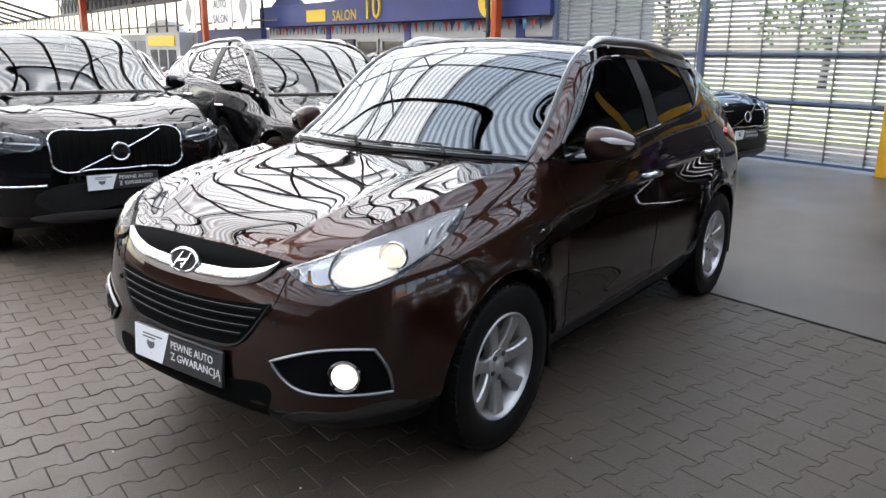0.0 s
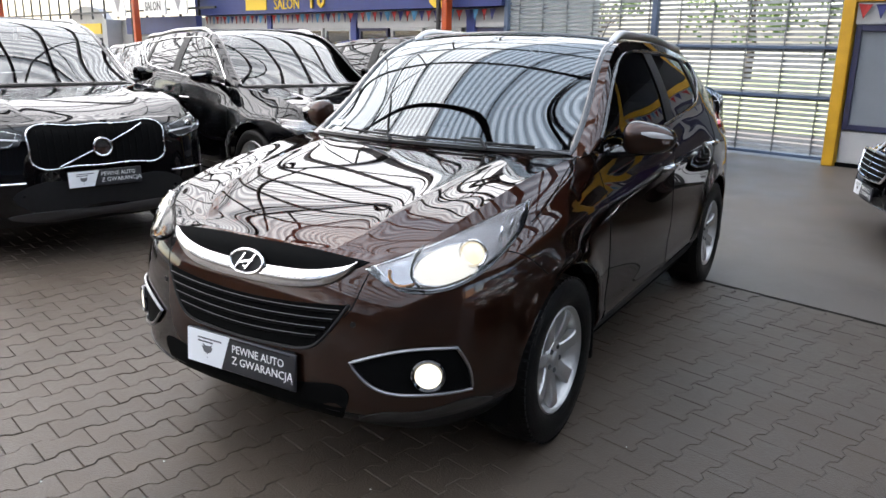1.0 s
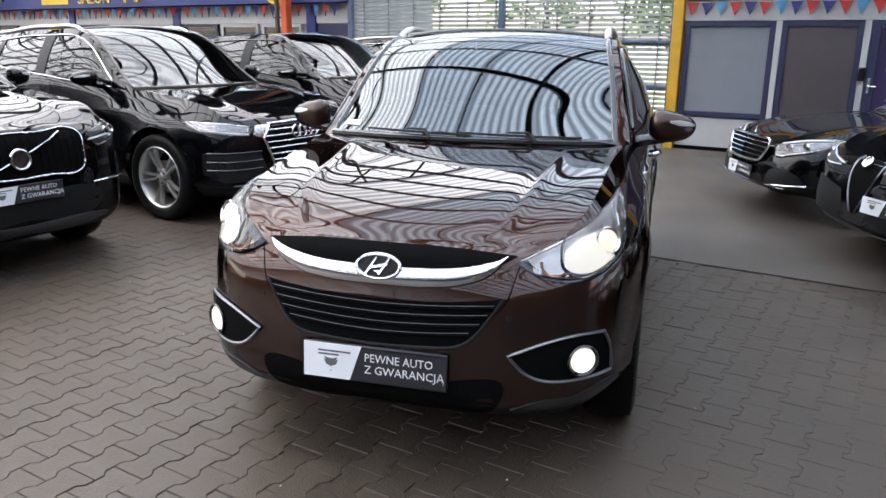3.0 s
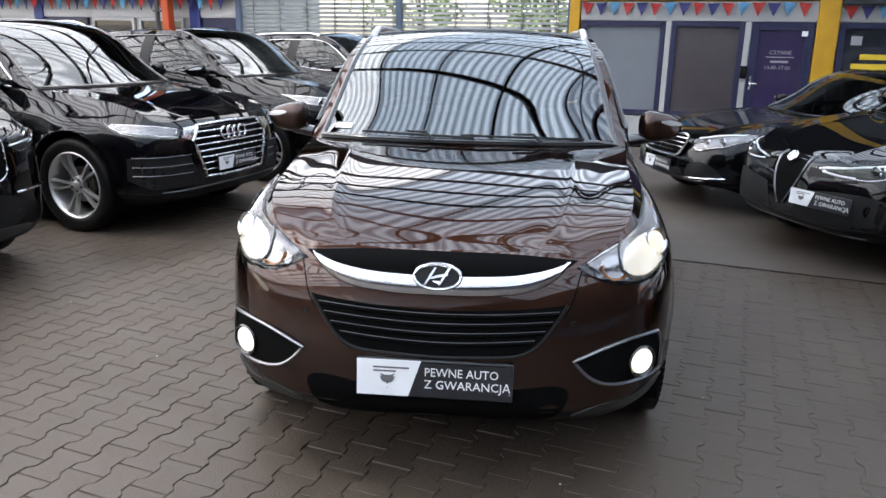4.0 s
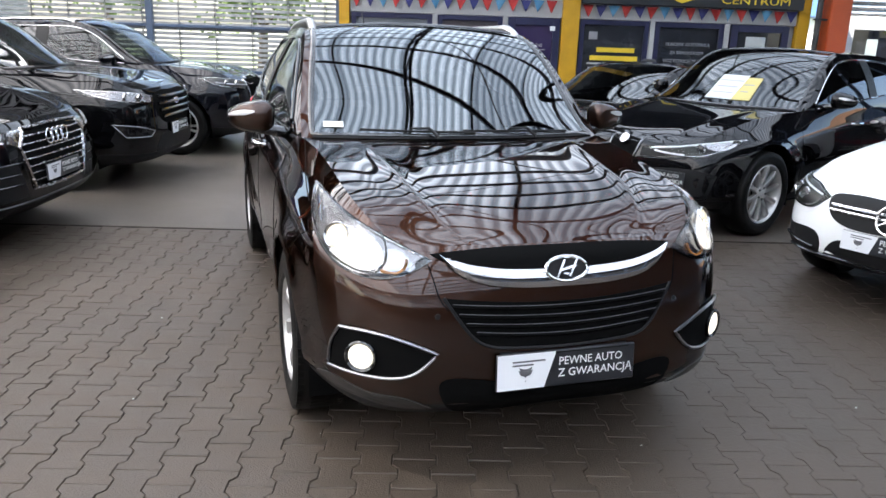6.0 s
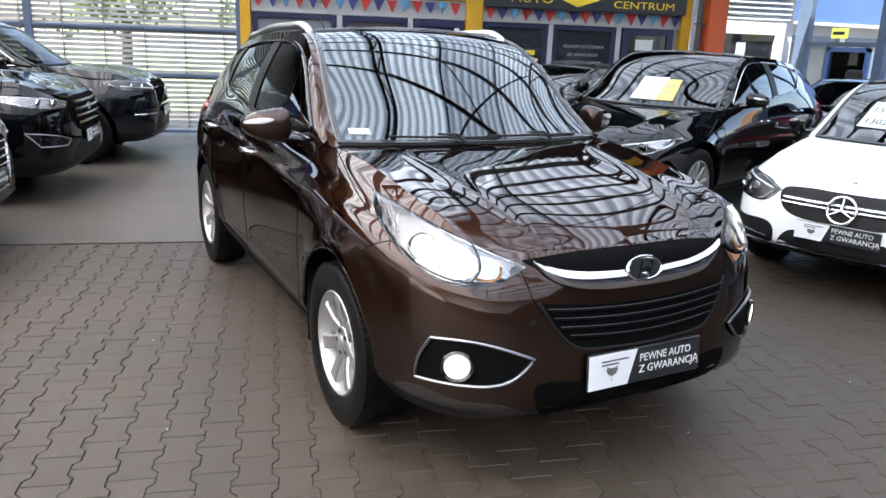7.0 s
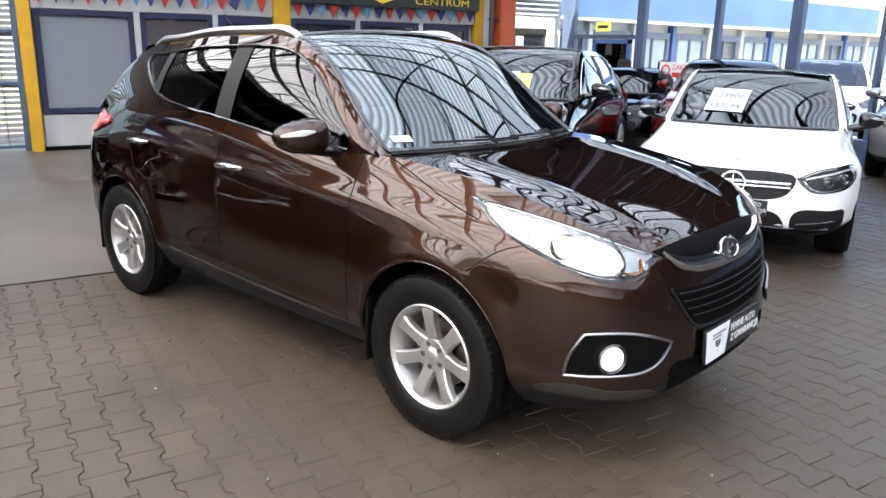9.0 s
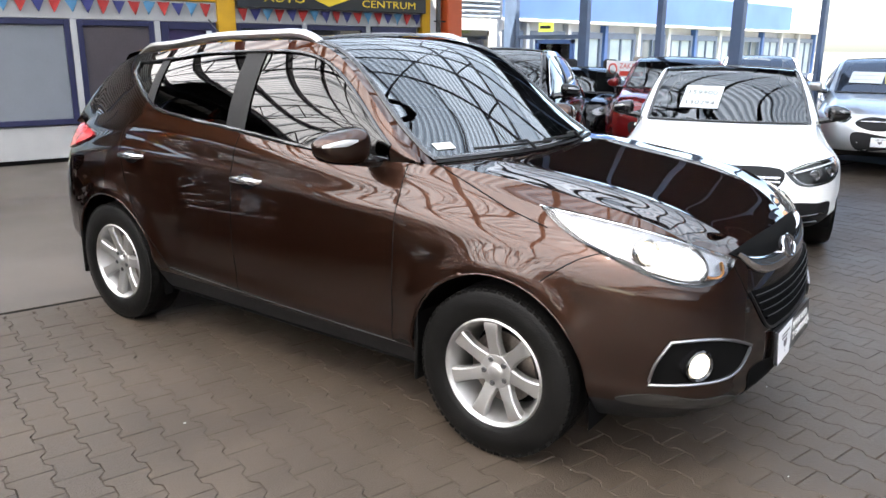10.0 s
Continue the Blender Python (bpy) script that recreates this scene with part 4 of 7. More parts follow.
def show_plate(root, c, lean=8, w=0.53, h=0.118, turn=0, bars=True):
    """A dealer's sign plate: white field with a small emblem, dark field with two lines of writing."""
    m = Matrix.Translation(c) @ pose(0, 0, 0, -lean, 0, turn)
    base = Shape().box((-w / 2, -0.007, -h / 2), (w / 2, 0.007, h / 2), 0.003)
    pl = part("sign_plate", base, PLATE_BLACK, root, "dealer plate, white and black", m=m)
    part("white_field", Shape().prism([(-w / 2 + 0.002, -h / 2 + 0.002), (-w * 0.165, -h / 2 + 0.002), (-w * 0.085, h / 2 - 0.002), (-w / 2 + 0.002, h / 2 - 0.002)], 0.001,
                                      Matrix.Translation((0, -0.0085, 0))), PLATE_WHITE, pl, smooth=0)
    e = Shape()
    cx = -w * 0.30
    e.prism([(cx - 0.028, 0.006), (cx - 0.018, -0.014), (cx - 0.004, -0.018), (cx, -0.024), (cx + 0.004, -0.018), (cx + 0.018, -0.014), (cx + 0.028, 0.006), (cx + 0.012, 0.0), (cx - 0.012, 0.0)], 0.001,
            Matrix.Translation((0, -0.0098, 0)))
    e.prism([(cx - 0.002, -0.034), (cx, -0.040), (cx + 0.002, -0.034)], 0.001, Matrix.Translation((0, -0.0098, 0)))
    e.prism([(cx - 0.05, 0.034), (cx + 0.075, 0.034), (cx + 0.075, 0.040), (cx - 0.05, 0.040)], 0.001, Matrix.Translation((0, -0.0098, 0)))
    e.prism([(cx - 0.05, 0.021), (cx + 0.03, 0.021), (cx + 0.03, 0.027), (cx - 0.05, 0.027)], 0.001, Matrix.Translation((0, -0.0098, 0)))
    e.prism([(cx - 0.026, 0.016), (cx - 0.020, 0.004), (cx - 0.024, -0.006), (cx - 0.010, -0.010), (cx, -0.004), (cx + 0.010, -0.010), (cx + 0.024, -0.006), (cx + 0.020, 0.004), (cx + 0.026, 0.016), (cx + 0.010, 0.009), (cx - 0.010, 0.009)], 0.001,
            Matrix.Translation((0, -0.0092, 0)))
    part("plate_emblem", e, PRINT_MID, pl, smooth=0)
    lettering("PEWNE AUTO", 0.043, PRINT_WHITE, pl, pose(-w * 0.065, -0.0085, 0.012, 90, 0, 0), depth=0.0006, squeeze=0.93)
    lettering("Z GWARANCJĄ", 0.043, PRINT_WHITE, pl, pose(-w * 0.065, -0.0085, -0.032, 90, 0, 0), depth=0.0008, squeeze=0.98)
    return pl


def badge_ring(root, c, rx, rz, r, mat=CHROME, lean=20, name="badge"):
    m = Matrix.Translation(c) @ pose(0, 0, 0, -lean, 0, 0)
    s = Shape().tube([m @ Vector((rx * math.cos(t), 0, rz * math.sin(t))) for t in np.linspace(0, 2 * math.pi, 33)[:-1]], r, 8, close=True, up=(0, 1, 0))
    return part(name, s, mat, root, "plain chrome badge"), m


# ---- the hall ----
def ground_sheet():
    s = Shape().box((-400, -400, -0.5), (400, 400, -0.03))
    solid("ground", s, SOIL, "open ground reaching the horizon", "ground", kind="structure", smooth=0)
    solid("trim", Shape().box((-45, 2.786, -0.1), (9.2, 2.818, -0.004)), CAVITY, "black bitumen joint between paving and asphalt", "joint", kind="structure", smooth=0)
    a = Shape().box((-45, 2.819, -0.2), (9.2, 13.0, 0.0))
    for u0, u1, v0, w, k in ((-0.55, 0.05, 4.86, 0.05, 0.3), (0.12, 0.42, 4.88, 0.04, 1.1), (0.55, 1.15, 4.90, 0.045, 2.2)):
        top = [(u0 + (u1 - u0) * i / 12, v0 + w * (0.6 + 0.4 * math.sin(5 * i + k)) * math.sin(math.pi * (0.06 + 0.88 * i / 12)) ** 0.5) for i in range(13)]
        low = [(u, v0 - w * (0.6 + 0.4 * math.sin(3.7 * i + 2 * k)) * math.sin(math.pi * (0.06 + 0.88 * i / 12)) ** 0.5) for i, (u, v) in enumerate(top)]
        worn = Shape()
        worn.grid([[(x, y, 0.0015) for x, y in low], [(x, y, 0.0015) for x, y in top]])
        solid("floor_marking", worn, WORN_PAINT, "worn pale paint trace on the asphalt floor", "marking", kind="structure", smooth=0)
    solid("road", a, ASPHALT, "smooth worn grey-brown asphalt floor of the hall", "floor", kind="structure", smooth=0)


ground_sheet()


def screen():
    """Slatted screen between blue posts."""
    root = thing("slatted_screen", Matrix.Identity(4), "slatted metal screen wall with blue posts, daylight between the slats", "fence", kind="structure")
    v = 9.45
    for u in (-8.02, -4.68, -1.66):
        part("post", Shape().box((u - 0.05, v - 0.05, 0), (u + 0.05, v + 0.05, 5.0), 0.006), BLUE_STEEL, root, "blue steel post")
    for z in (0.06, 0.92, 1.62, 2.9, 4.2):
        part("rail", Shape().box((-8.0, v - 0.025, z - 0.022), (-1.7, v + 0.025, z + 0.022), 0.004), BLUE_STEEL, root)
    me = mesh_of("slat", Shape().box((-3.16, -0.006, -0.025), (3.16, 0.006, 0.025), 0.002), GALV, 0)
    z = 0.13
    while z < 4.9:
        part("slat", me, None, root, m=Matrix.Translation((-4.85, v + 0.03, z)) @ pose(0, 0, 0, -24, 0, 0.0))
        z += 0.076
    part("upper_wall", Shape().box((-8.09, v + 0.2, 2.9), (-1.57, v + 0.3, 5.6)), HEADER_BLACK, root, "black upper wall", smooth=0)
    for k in range(11):
        u = -7.7 + 0.58 * k
        part("tie_rod", Shape().box((u - 0.006, v - 0.012, 0.06), (u + 0.006, v + 0.016, 4.9)), GALV, root, smooth=0)


screen()


def pennants(root, u0, u1, v, z, step=0.205, size=0.19):
    meshes = []
    for k, mt in enumerate((FLAG_RED, FLAG_BLUE, FLAG_CYAN, FLAG_WHITE)):
        w = step * 0.44
        rows = [[(-w * (1 - t), 0.012 * math.sin(3 * t + k), -size * t), (0, 0.02 * math.sin(2.2 * t + k * 2), -size * t), (w * (1 - t) + 0.001, -0.012 * math.sin(2 * t + k), -size * t)] for t in (0, 0.35, 0.7, 1)]
        s = Shape().grid(rows)
        s.add([(x, y + 0.003, zz) for x, y, zz in s.v], [f[::-1] for f in s.f])
        meshes.append(mesh_of("pennant", s, mt, 60))
    n = int((u1 - u0) / step)
    order = [0, 1, 2, 0, 1, 0, 2, 1, 0, 1, 0, 2]
    for k in range(n):
        u = u0 + step * (k + 0.5)
        part("pennant", meshes[order[k % 12]], None, root, m=Matrix.Translation((u, v - 0.01, z)) @ pose(0, 0, 0, 0, random.uniform(-6, 6), random.uniform(-12, 12)))
    line = [(u0 + (u1 - u0) * i / 40, v - 0.01, z + 0.004 - 0.01 * math.sin(math.pi * (i % 10) / 10)) for i in range(41)]
    part("pennant_cord", Shape().tube(line, 0.005, 5), FLAG_WHITE, root)


def bars(root, u, v, z, lines, mat, h=0.032, gap=0.075):
    """Plain bars where writing cannot be made out."""
    for k, (du, w) in enumerate(lines):
        part("print_bar", Shape().box((u + du, v - 0.004, z - k * gap - h), (u + du + w, v, z - k * gap)), mat, root, smooth=0)


def framed(root, name, u0, u1, z0, z1, v, frame_mat, fill, fw=0.075, label=""):
    """A window or fixed panel: frame of four bars and its filling, set back."""
    s = Shape()
    s.box((u0, v - 0.03, z0), (u0 + fw, v + 0.05, z1), 0.004).box((u1 - fw, v - 0.03, z0), (u1, v + 0.05, z1), 0.004)
    s.box((u0 + fw, v - 0.03, z1 - fw), (u1 - fw, v + 0.05, z1), 0.004).box((u0 + fw, v - 0.03, z0), (u1 - fw, v + 0.05, z0 + fw), 0.004)
    ob = part(name, s, frame_mat, root, label)
    part("pane", Shape().box((u0 + fw - 0.005, v + 0.008, z0 + fw - 0.005), (u1 - fw + 0.005, v + 0.02, z1 - fw + 0.005)), fill, ob, smooth=0)
    return ob


def office():
    """White office pavilion with navy frames, yellow posts and a sign."""
    root = thing("office_pavilion", Matrix.Identity(4), "white office pavilion with navy windows, yellow posts and pennants", "building", kind="structure")
    v = 9.30
    wall = Shape()
    wall.box((-1.55, v + 0.06, 0.0), (5.95, v + 0.14, 3.0))
    wall.box((-1.55, v + 0.14, 0.0), (-1.45, v + 3.6, 4.2)).box((5.85, v + 0.14, 0.0), (5.95, v + 3.6, 4.2)).box((-1.45, v + 3.5, 0.0), (5.85, v + 3.6, 4.2))
    part("wall", wall, WHITE_WALL, root, smooth=0)
    part("plinth", Shape().box((-1.5, v - 0.0, 0.0), (5.8, v + 0.058, 0.055)), CAVITY, root, "dark plinth", smooth=0)
    part("parapet", Shape().box((-1.45, v + 0.0, 0.06), (5.75, v + 0.058, 0.50), 0.004), WHITE_FRAME, root)
    for u0, u1 in ((-1.64, -1.48), (1.90, 2.18), (5.70, 5.88)):
        part("yellow_post", Shape().box((u0, v - 0.08, 0), (u1, v + 0.055, 4.4), 0.008), YELLOW, root, "yellow painted post")
    part("yellow_beam", Shape().box((-1.48, v - 0.07, 2.22), (1.90, v + 0.055, 2.42), 0.006), YELLOW, root)
    part("lintel", Shape().box((-1.47, v - 0.02, 1.93), (5.70, v + 0.057, 2.21), 0.003), WHITE_FRAME, root)
    for u in (-0.125, 1.00, 3.37, 4.585):
        part("mullion", Shape().box((u - 0.04, v - 0.035, 0.05), (u + 0.04, v + 0.05, 1.93), 0.004), WHITE_FRAME, root)
    framed(root, "window_frame", -1.45, -0.17, 0.52, 1.92, v, NAVY_FRAME, GREY_BLIND, label="navy window with a grey blind")
    framed(root, "window_frame", -0.08, 0.955, 0.52, 1.92, v, NAVY_FRAME, BROWN_BLIND, label="navy window with dark film")
    d = framed(root, "door", 1.05, 1.88, 0.06, 1.92, v, NAVY_FRAME, VIOLET_FILM, 0.11, label="navy door with violet film")
    part("door_handle", Shape().tube([(1.10, v - 0.03, 1.05), (1.10, v - 0.085, 1.05), (1.20, v - 0.085, 1.05)], 0.011, 6).box((1.085, v - 0.04, 0.96), (1.118, v - 0.028, 1.16)), SATIN, d)
    part("door_closer", Shape().box((1.72, v - 0.05, 1.73), (1.80, v - 0.03, 1.80)), PLATE_WHITE, d, smooth=0)
    lettering("CZYNNE", 0.075, PRINT_GREY, d, pose(1.32, v + 0.006, 1.475, 90, 0, 0), depth=0.002)
    bars(d, 1.28, v + 0.006, 1.44, [(0.0, 0.38)], PRINT_GREY, 0.012, 0.075)
    bars(d, 1.28, v + 0.006, 1.385, [(0.07, 0.24)], PRINT_GREY, 0.03, 0.075)
    lettering("10.00-17.00", 0.075, PRINT_GREY, d, pose(1.27, v + 0.006, 1.26, 90, 0, 0), depth=0.002)
    bx = part("letter_box", Shape().box((0.955, v - 0.10, 1.12), (1.045, v - 0.036, 1.30), 0.006), GLOSSBLACK, root, "small black letter box")
    part("slot", Shape().box((0.97, v - 0.103, 1.255), (1.03, v - 0.1005, 1.268)), CAVITY, bx, smooth=0)
    w = framed(root, "window_frame", 2.20, 3.32, 0.52, 1.92, v, NAVY_FRAME, DARK_PANE, label="navy window with yellow writing")
    bars(w, 2.40, v + 0.004, 1.50, [(0.10, 0.62), (0, 0.78)], SIGN_YELLOW, 0.075, 0.13)
    bars(w, 2.36, v + 0.004, 1.26, [(0, 0.82), (0.02, 0.74), (0.02, 0.80)], PRINT_GREY, 0.03, 0.075)
    part("print_emblem", Shape().box((2.36, v + 0.0, 1.62), (2.50, v + 0.004, 1.74)), PRINT_GREY, w, smooth=0)
    w = framed(root, "window_frame", 3.42, 4.54, 0.52, 1.92, v, NAVY_FRAME, DARK_PANE, label="navy window with white writing")
    for k, (text, size, u) in enumerate((("PŁACIMY GOTÓWKĄ", 0.075, 3.62), ("ZA SAMOCHODY", 0.07, 3.70), ("WSZYSTKICH MAREK", 0.075, 3.60))):
        lettering(text, size, PRINT_GREY, w, pose(u, v + 0.006, 1.56 - 0.13 * k, 90, 0, 0), depth=0.002)
    bars(w, 3.62, v + 0.004, 1.24, [(-0.02, 0.74), (0.12, 0.46), (0.05, 0.6)], PRINT_GREY, 0.04, 0.11)
    d = framed(root, "door", 4.66, 5.60, 0.06, 1.92, v, NAVY_FRAME, DARK_PANE, 0.11, label="navy glazed door")
    bars(d, 4.95, v + 0.004, 1.45, [(0, 0.36), (0.02, 0.30), (0.04, 0.26), (0, 0.36)], PRINT_GREY, 0.03, 0.09)
    part("lit_shelf", Shape().box((4.92, v + 0.0, 1.56), (5.24, v + 0.004, 1.74)), PAPER, d, smooth=0)
    sg = part("sign_board", Shape().box((2.18, v - 0.16, 2.16), (5.72, v - 0.075, 3.0), 0.006), SIGN_BLACK, root, "black sign board with yellow lettering")
    lettering("AUTO", 0.19, SIGN_YELLOW, sg, pose(2.62, v - 0.162, 2.25, 90, 0, 0), depth=0.003, squeeze=1.35)
    lettering("CENTRUM", 0.165, SIGN_YELLOW, sg, pose(4.38, v - 0.162, 2.225, 90, 0, 0), depth=0.003, squeeze=1.45)
    part("sign_arrow", Shape().prism([(3.42, 2.34), (3.76, 2.21), (4.16, 2.34), (4.16, 2.40), (3.42, 2.40)], 0.004, Matrix.Translation((0, v - 0.165, 0))), SIGN_YELLOW, sg, smooth=0)
    part("upper_board", Shape().box((-1.48, v - 0.06, 2.43), (1.9, v + 0.05, 3.0), 0.006), SIGN_BLACK, root)
    pennants(root, -1.46, 1.88, v - 0.06, 2.19)
    pennants(root, 2.2, 5.7, v - 0.06, 2.15)
    part("upper_wall", Shape().box((-1.55, v + 0.06, 3.01), (8.9, v + 0.14, 5.6)), HEADER_BLACK, root, "black upper wall", smooth=0)
    part("roof", Shape().box((-1.7, v + 0.15, 4.2), (6.0, v + 3.7, 4.3)), DARK_STEEL, root, smooth=0)


office()


def salon():
    """Long blue-fronted sales pavilion further along."""
    root = thing("sales_pavilion", Matrix.Identity(4), "long sales pavilion with blue fascia, yellow lettering and pennants", "building", kind="structure")
    v = 9.55
    part("wall", Shape().box((-21.3, v + 0.06, 0), (-8.1, v + 3.0, 2.9)), WHITE_WALL, root, smooth=0)
    part("fascia", Shape().box((-21.4, v - 0.25, 2.32), (-8.05, v + 0.058, 2.95), 0.01), BLUE, root, "blue fascia")
    part("gable", Shape().prism([(-16.6, 2.95), (-16.2, 3.2), (-15.2, 3.4), (-14.2, 3.2), (-13.8, 2.95)], 0.2, Matrix.Translation((0, v - 0.2, 0))), BLUE, root, smooth=0)
    part("gable", Shape().prism([(-20.6, 2.95), (-20.2, 3.15), (-19.6, 3.25), (-19.0, 3.15), (-18.6, 2.95)], 0.2, Matrix.Translation((0, v - 0.2, 0))), BLUE, root, smooth=0)
    part("yellow_panel", Shape().box((-18.1, v - 0.27, 2.42), (-16.95, v - 0.252, 2.75)), SIGN_YELLOW, root, smooth=0)
    lettering("SALON", 0.40, SIGN_YELLOW, root, pose(-16.55, v - 0.262, 2.42, 90, 0, 0), depth=0.01, name="sign_lettering")
    lettering("10", 0.86, SIGN_YELLOW, root, pose(-14.9, v - 0.262, 2.42, 90, 0, 0), depth=0.03, name="sign_lettering")
    part("number_disc", Shape().lathe([(0, 0.0001), (0, 0.36), (-0.02, 0.36)], 28, Matrix.Translation((-9.85, v - 0.27, 2.66)) @ pose(0, 0, 0, 0, 0, -90)), SIGN_YELLOW, root)
    lettering("11", 0.45, BLUE, root, pose(-10.06, v - 0.275, 2.50, 90, 0, 0), depth=0.004, name="sign_lettering")
    part("lintel", Shape().box((-21.2, v - 0.02, 1.93), (-8.1, v + 0.057, 2.31), 0.003), WHITE_FRAME, root)
    u = -20.9
    k = 0
    while u < -9.2:
        w = 1.12
        fill = DARK_PANE
        framed(root, "window_frame", u, u + w, 0.5, 1.92, v, WHITE_FRAME if k % 3 else NAVY_FRAME, fill, 0.06)
        u += w + (0.12 if k % 3 < 2 else 0.35)
        k += 1
    for u in (-17.2, -13.2, -9.1):
        part("blue_post", Shape().box((u - 0.12, v - 0.06, 0), (u + 0.12, v + 0.05, 2.3), 0.006), BLUE, root)
    part("side_shutter", Shape().box((-8.95, v - 0.02, 0.05), (-8.15, v + 0.055, 1.92), 0.004), NAVY_FRAME, root)
    part("upper_wall", Shape().box((-19.5, v + 0.1, 3.45), (-8.1, v + 0.2, 5.6)), HEADER_BLACK, root, "black upper wall", smooth=0)
    pennants(root, -21, -8.2, v - 0.12, 2.29, 0.24, 0.22)


salon()


def far_pavilion():
    root = thing("far_pavilion", Matrix.Identity(4), "distant low white and blue stalls under signs", "building", kind="structure")
    v = 9.8
    part("wall", Shape().box((-45, v, 0), (-22.0, v + 3, 2.3)), WHITE_WALL, root, smooth=0)
    part("fascia", Shape().box((-28.0, v - 0.2, 1.75), (-22.0, v - 0.004, 2.35)), BLUE, root, smooth=0)
    part("kiosk", Shape().box((-33.5, v - 0.6, 0), (-29.0, v - 0.01, 2.3)), WHITE_FRAME, root, smooth=0)
    part("kiosk_arch", Shape().prism([(-33.5, 2.3), (-32.6, 2.7), (-31.2, 2.85), (-29.8, 2.7), (-29.0, 2.3)], 0.3, Matrix.Translation((0, v - 0.6, 0))), WHITE_FRAME, root, smooth=0)
    part("kiosk_sign", Shape().box((-33.0, v - 0.65, 1.75), (-29.5, v - 0.601, 2.15)), SIGN_YELLOW, root, smooth=0)
    for u in (-32.8, -31.6, -30.4):
        part("kiosk_window", Shape().box((u, v - 0.63, 0.6), (u + 0.9, v - 0.601, 1.6)), DARK_PANE, root, smooth=0)
    for u in (-44, -41.5, -39, -36.5):
        part("shutter", Shape().box((u, v - 0.05, 0.1), (u + 2.0, v - 0.001, 2.0)), GALV, root, smooth=0)
    for u, w in ((-24.0, 1.75), (-26.9, 1.2), (-21.9, 1.2)):
        b = part("sign_panel", Shape().box((u, v - 1.1, 2.35), (u + w, v - 1.05, 3.6), 0.006), PLATE_WHITE, root, "white hanging sign")
        if w > 1.5:
            lettering("AUTO", 0.40, SIGN_BLACK, b, pose(u + 0.20, v - 1.105, 2.98, 90, 0, 0), depth=0.004)
            lettering("SALON", 0.40, SIGN_BLACK, b, pose(u + 0.12, v - 1.105, 2.50, 90, 0, 0), depth=0.004)
        else:
            part("sign_diamond", Shape().prism([(u + w / 2, 2.45), (u + w / 2 + 0.32, 2.97), (u + w / 2, 3.5), (u + w / 2 - 0.32, 2.97)], 0.006, Matrix.Translation((0, v - 1.108, 0))), PRINT_GREY, b, smooth=0)


far_pavilion()


def clerestory():
    """Glazing bars under a dark eaves girder at the far end of the hall."""
    root = thing("clerestory", Matrix.Identity(4), "far row of glazing bars under a dark lattice eaves girder", "glazing", kind="structure")
    v = 9.0
    part("eaves_beam", Shape().box((-76, v - 0.06, 3.42), (-19.4, v + 0.06, 3.58)), DARK_STEEL, root, smooth=0)
    part("top_beam", Shape().box((-50, v - 0.06, 4.38), (-19.4, v + 0.06, 4.52)), DARK_STEEL, root, smooth=0)
    part("soffit", Shape().box((-50, v + 0.3, 3.6), (-19.4, v + 0.4, 5.0)), SIDE_CLAD, root, "dark boarding behind the girder", smooth=0)
    part("rail", Shape().box((-76, v - 0.03, 2.50), (-19.4, v + 0.03, 2.57)), GREYPLASTIC, root, smooth=0)
    me = mesh_of("glazing_bar", Shape().box((-0.035, -0.03, 2.3), (0.035, 0.03, 3.42)), DARK_STEEL, 0)
    dg = mesh_of("girder_web", Shape().tube([(-0.45, 0, 3.58), (0.0, 0, 4.38), (0.45, 0, 3.58)], 0.04, 5), GREYPLASTIC, 0)
    for k in range(42):
        part("glazing_bar", me, None, root, m=Matrix.Translation((-20.5 - 1.33 * k, v, 0)))
    for k in range(33):
        part("girder_web", dg, None, root, m=Matrix.Translation((-20.2 - 0.9 * k, v - 0.05, 0)))
    for k in range(6):
        part("rafter", Shape().tube([(-52 - 4 * k, v, 3.5), (-50 - 4 * k, v - 5.0, 4.9)], 0.09, 5), DARK_STEEL, root)


SIDE_CLAD = material("dark_side_cladding", (0.03, 0.031, 0.033), 0.6, 0, vary=0.3, scale=1.5)
clerestory()


def hall_columns():
    for u, v, r in ((6.22, 9.10, 0.17), (-9.40, 9.10, 0.085), (-24.7, 8.7, 0.10), (-42.2, 8.7, 0.16)):
        root = thing("hall_column", Matrix.Translation((u, v, 0)), "orange-red painted steel column with clamps", "column", "hall columns", kind="structure")
        part("shaft", Shape().box((-r, -r, 0), (r, r, 5.1), 0.02), ORANGE, root)
        part("base_plate", Shape().box((-r - 0.1, -r - 0.1, 0), (r + 0.1, r + 0.1, 0.03), 0.004), DARK_STEEL, root)
        part("drain_pipe", Shape().tube([(-r - 0.12, -0.05, 0), (-r - 0.12, -0.05, 5.0)], 0.045, 10), GREYPLASTIC, root)
        for z in (1.2, 2.02, 3.4):
            part("pipe_clamp", Shape().box((-r - 0.18, -0.11, z), (-r, 0.0, z + 0.025)), DARK_STEEL, root, smooth=0)


hall_columns()




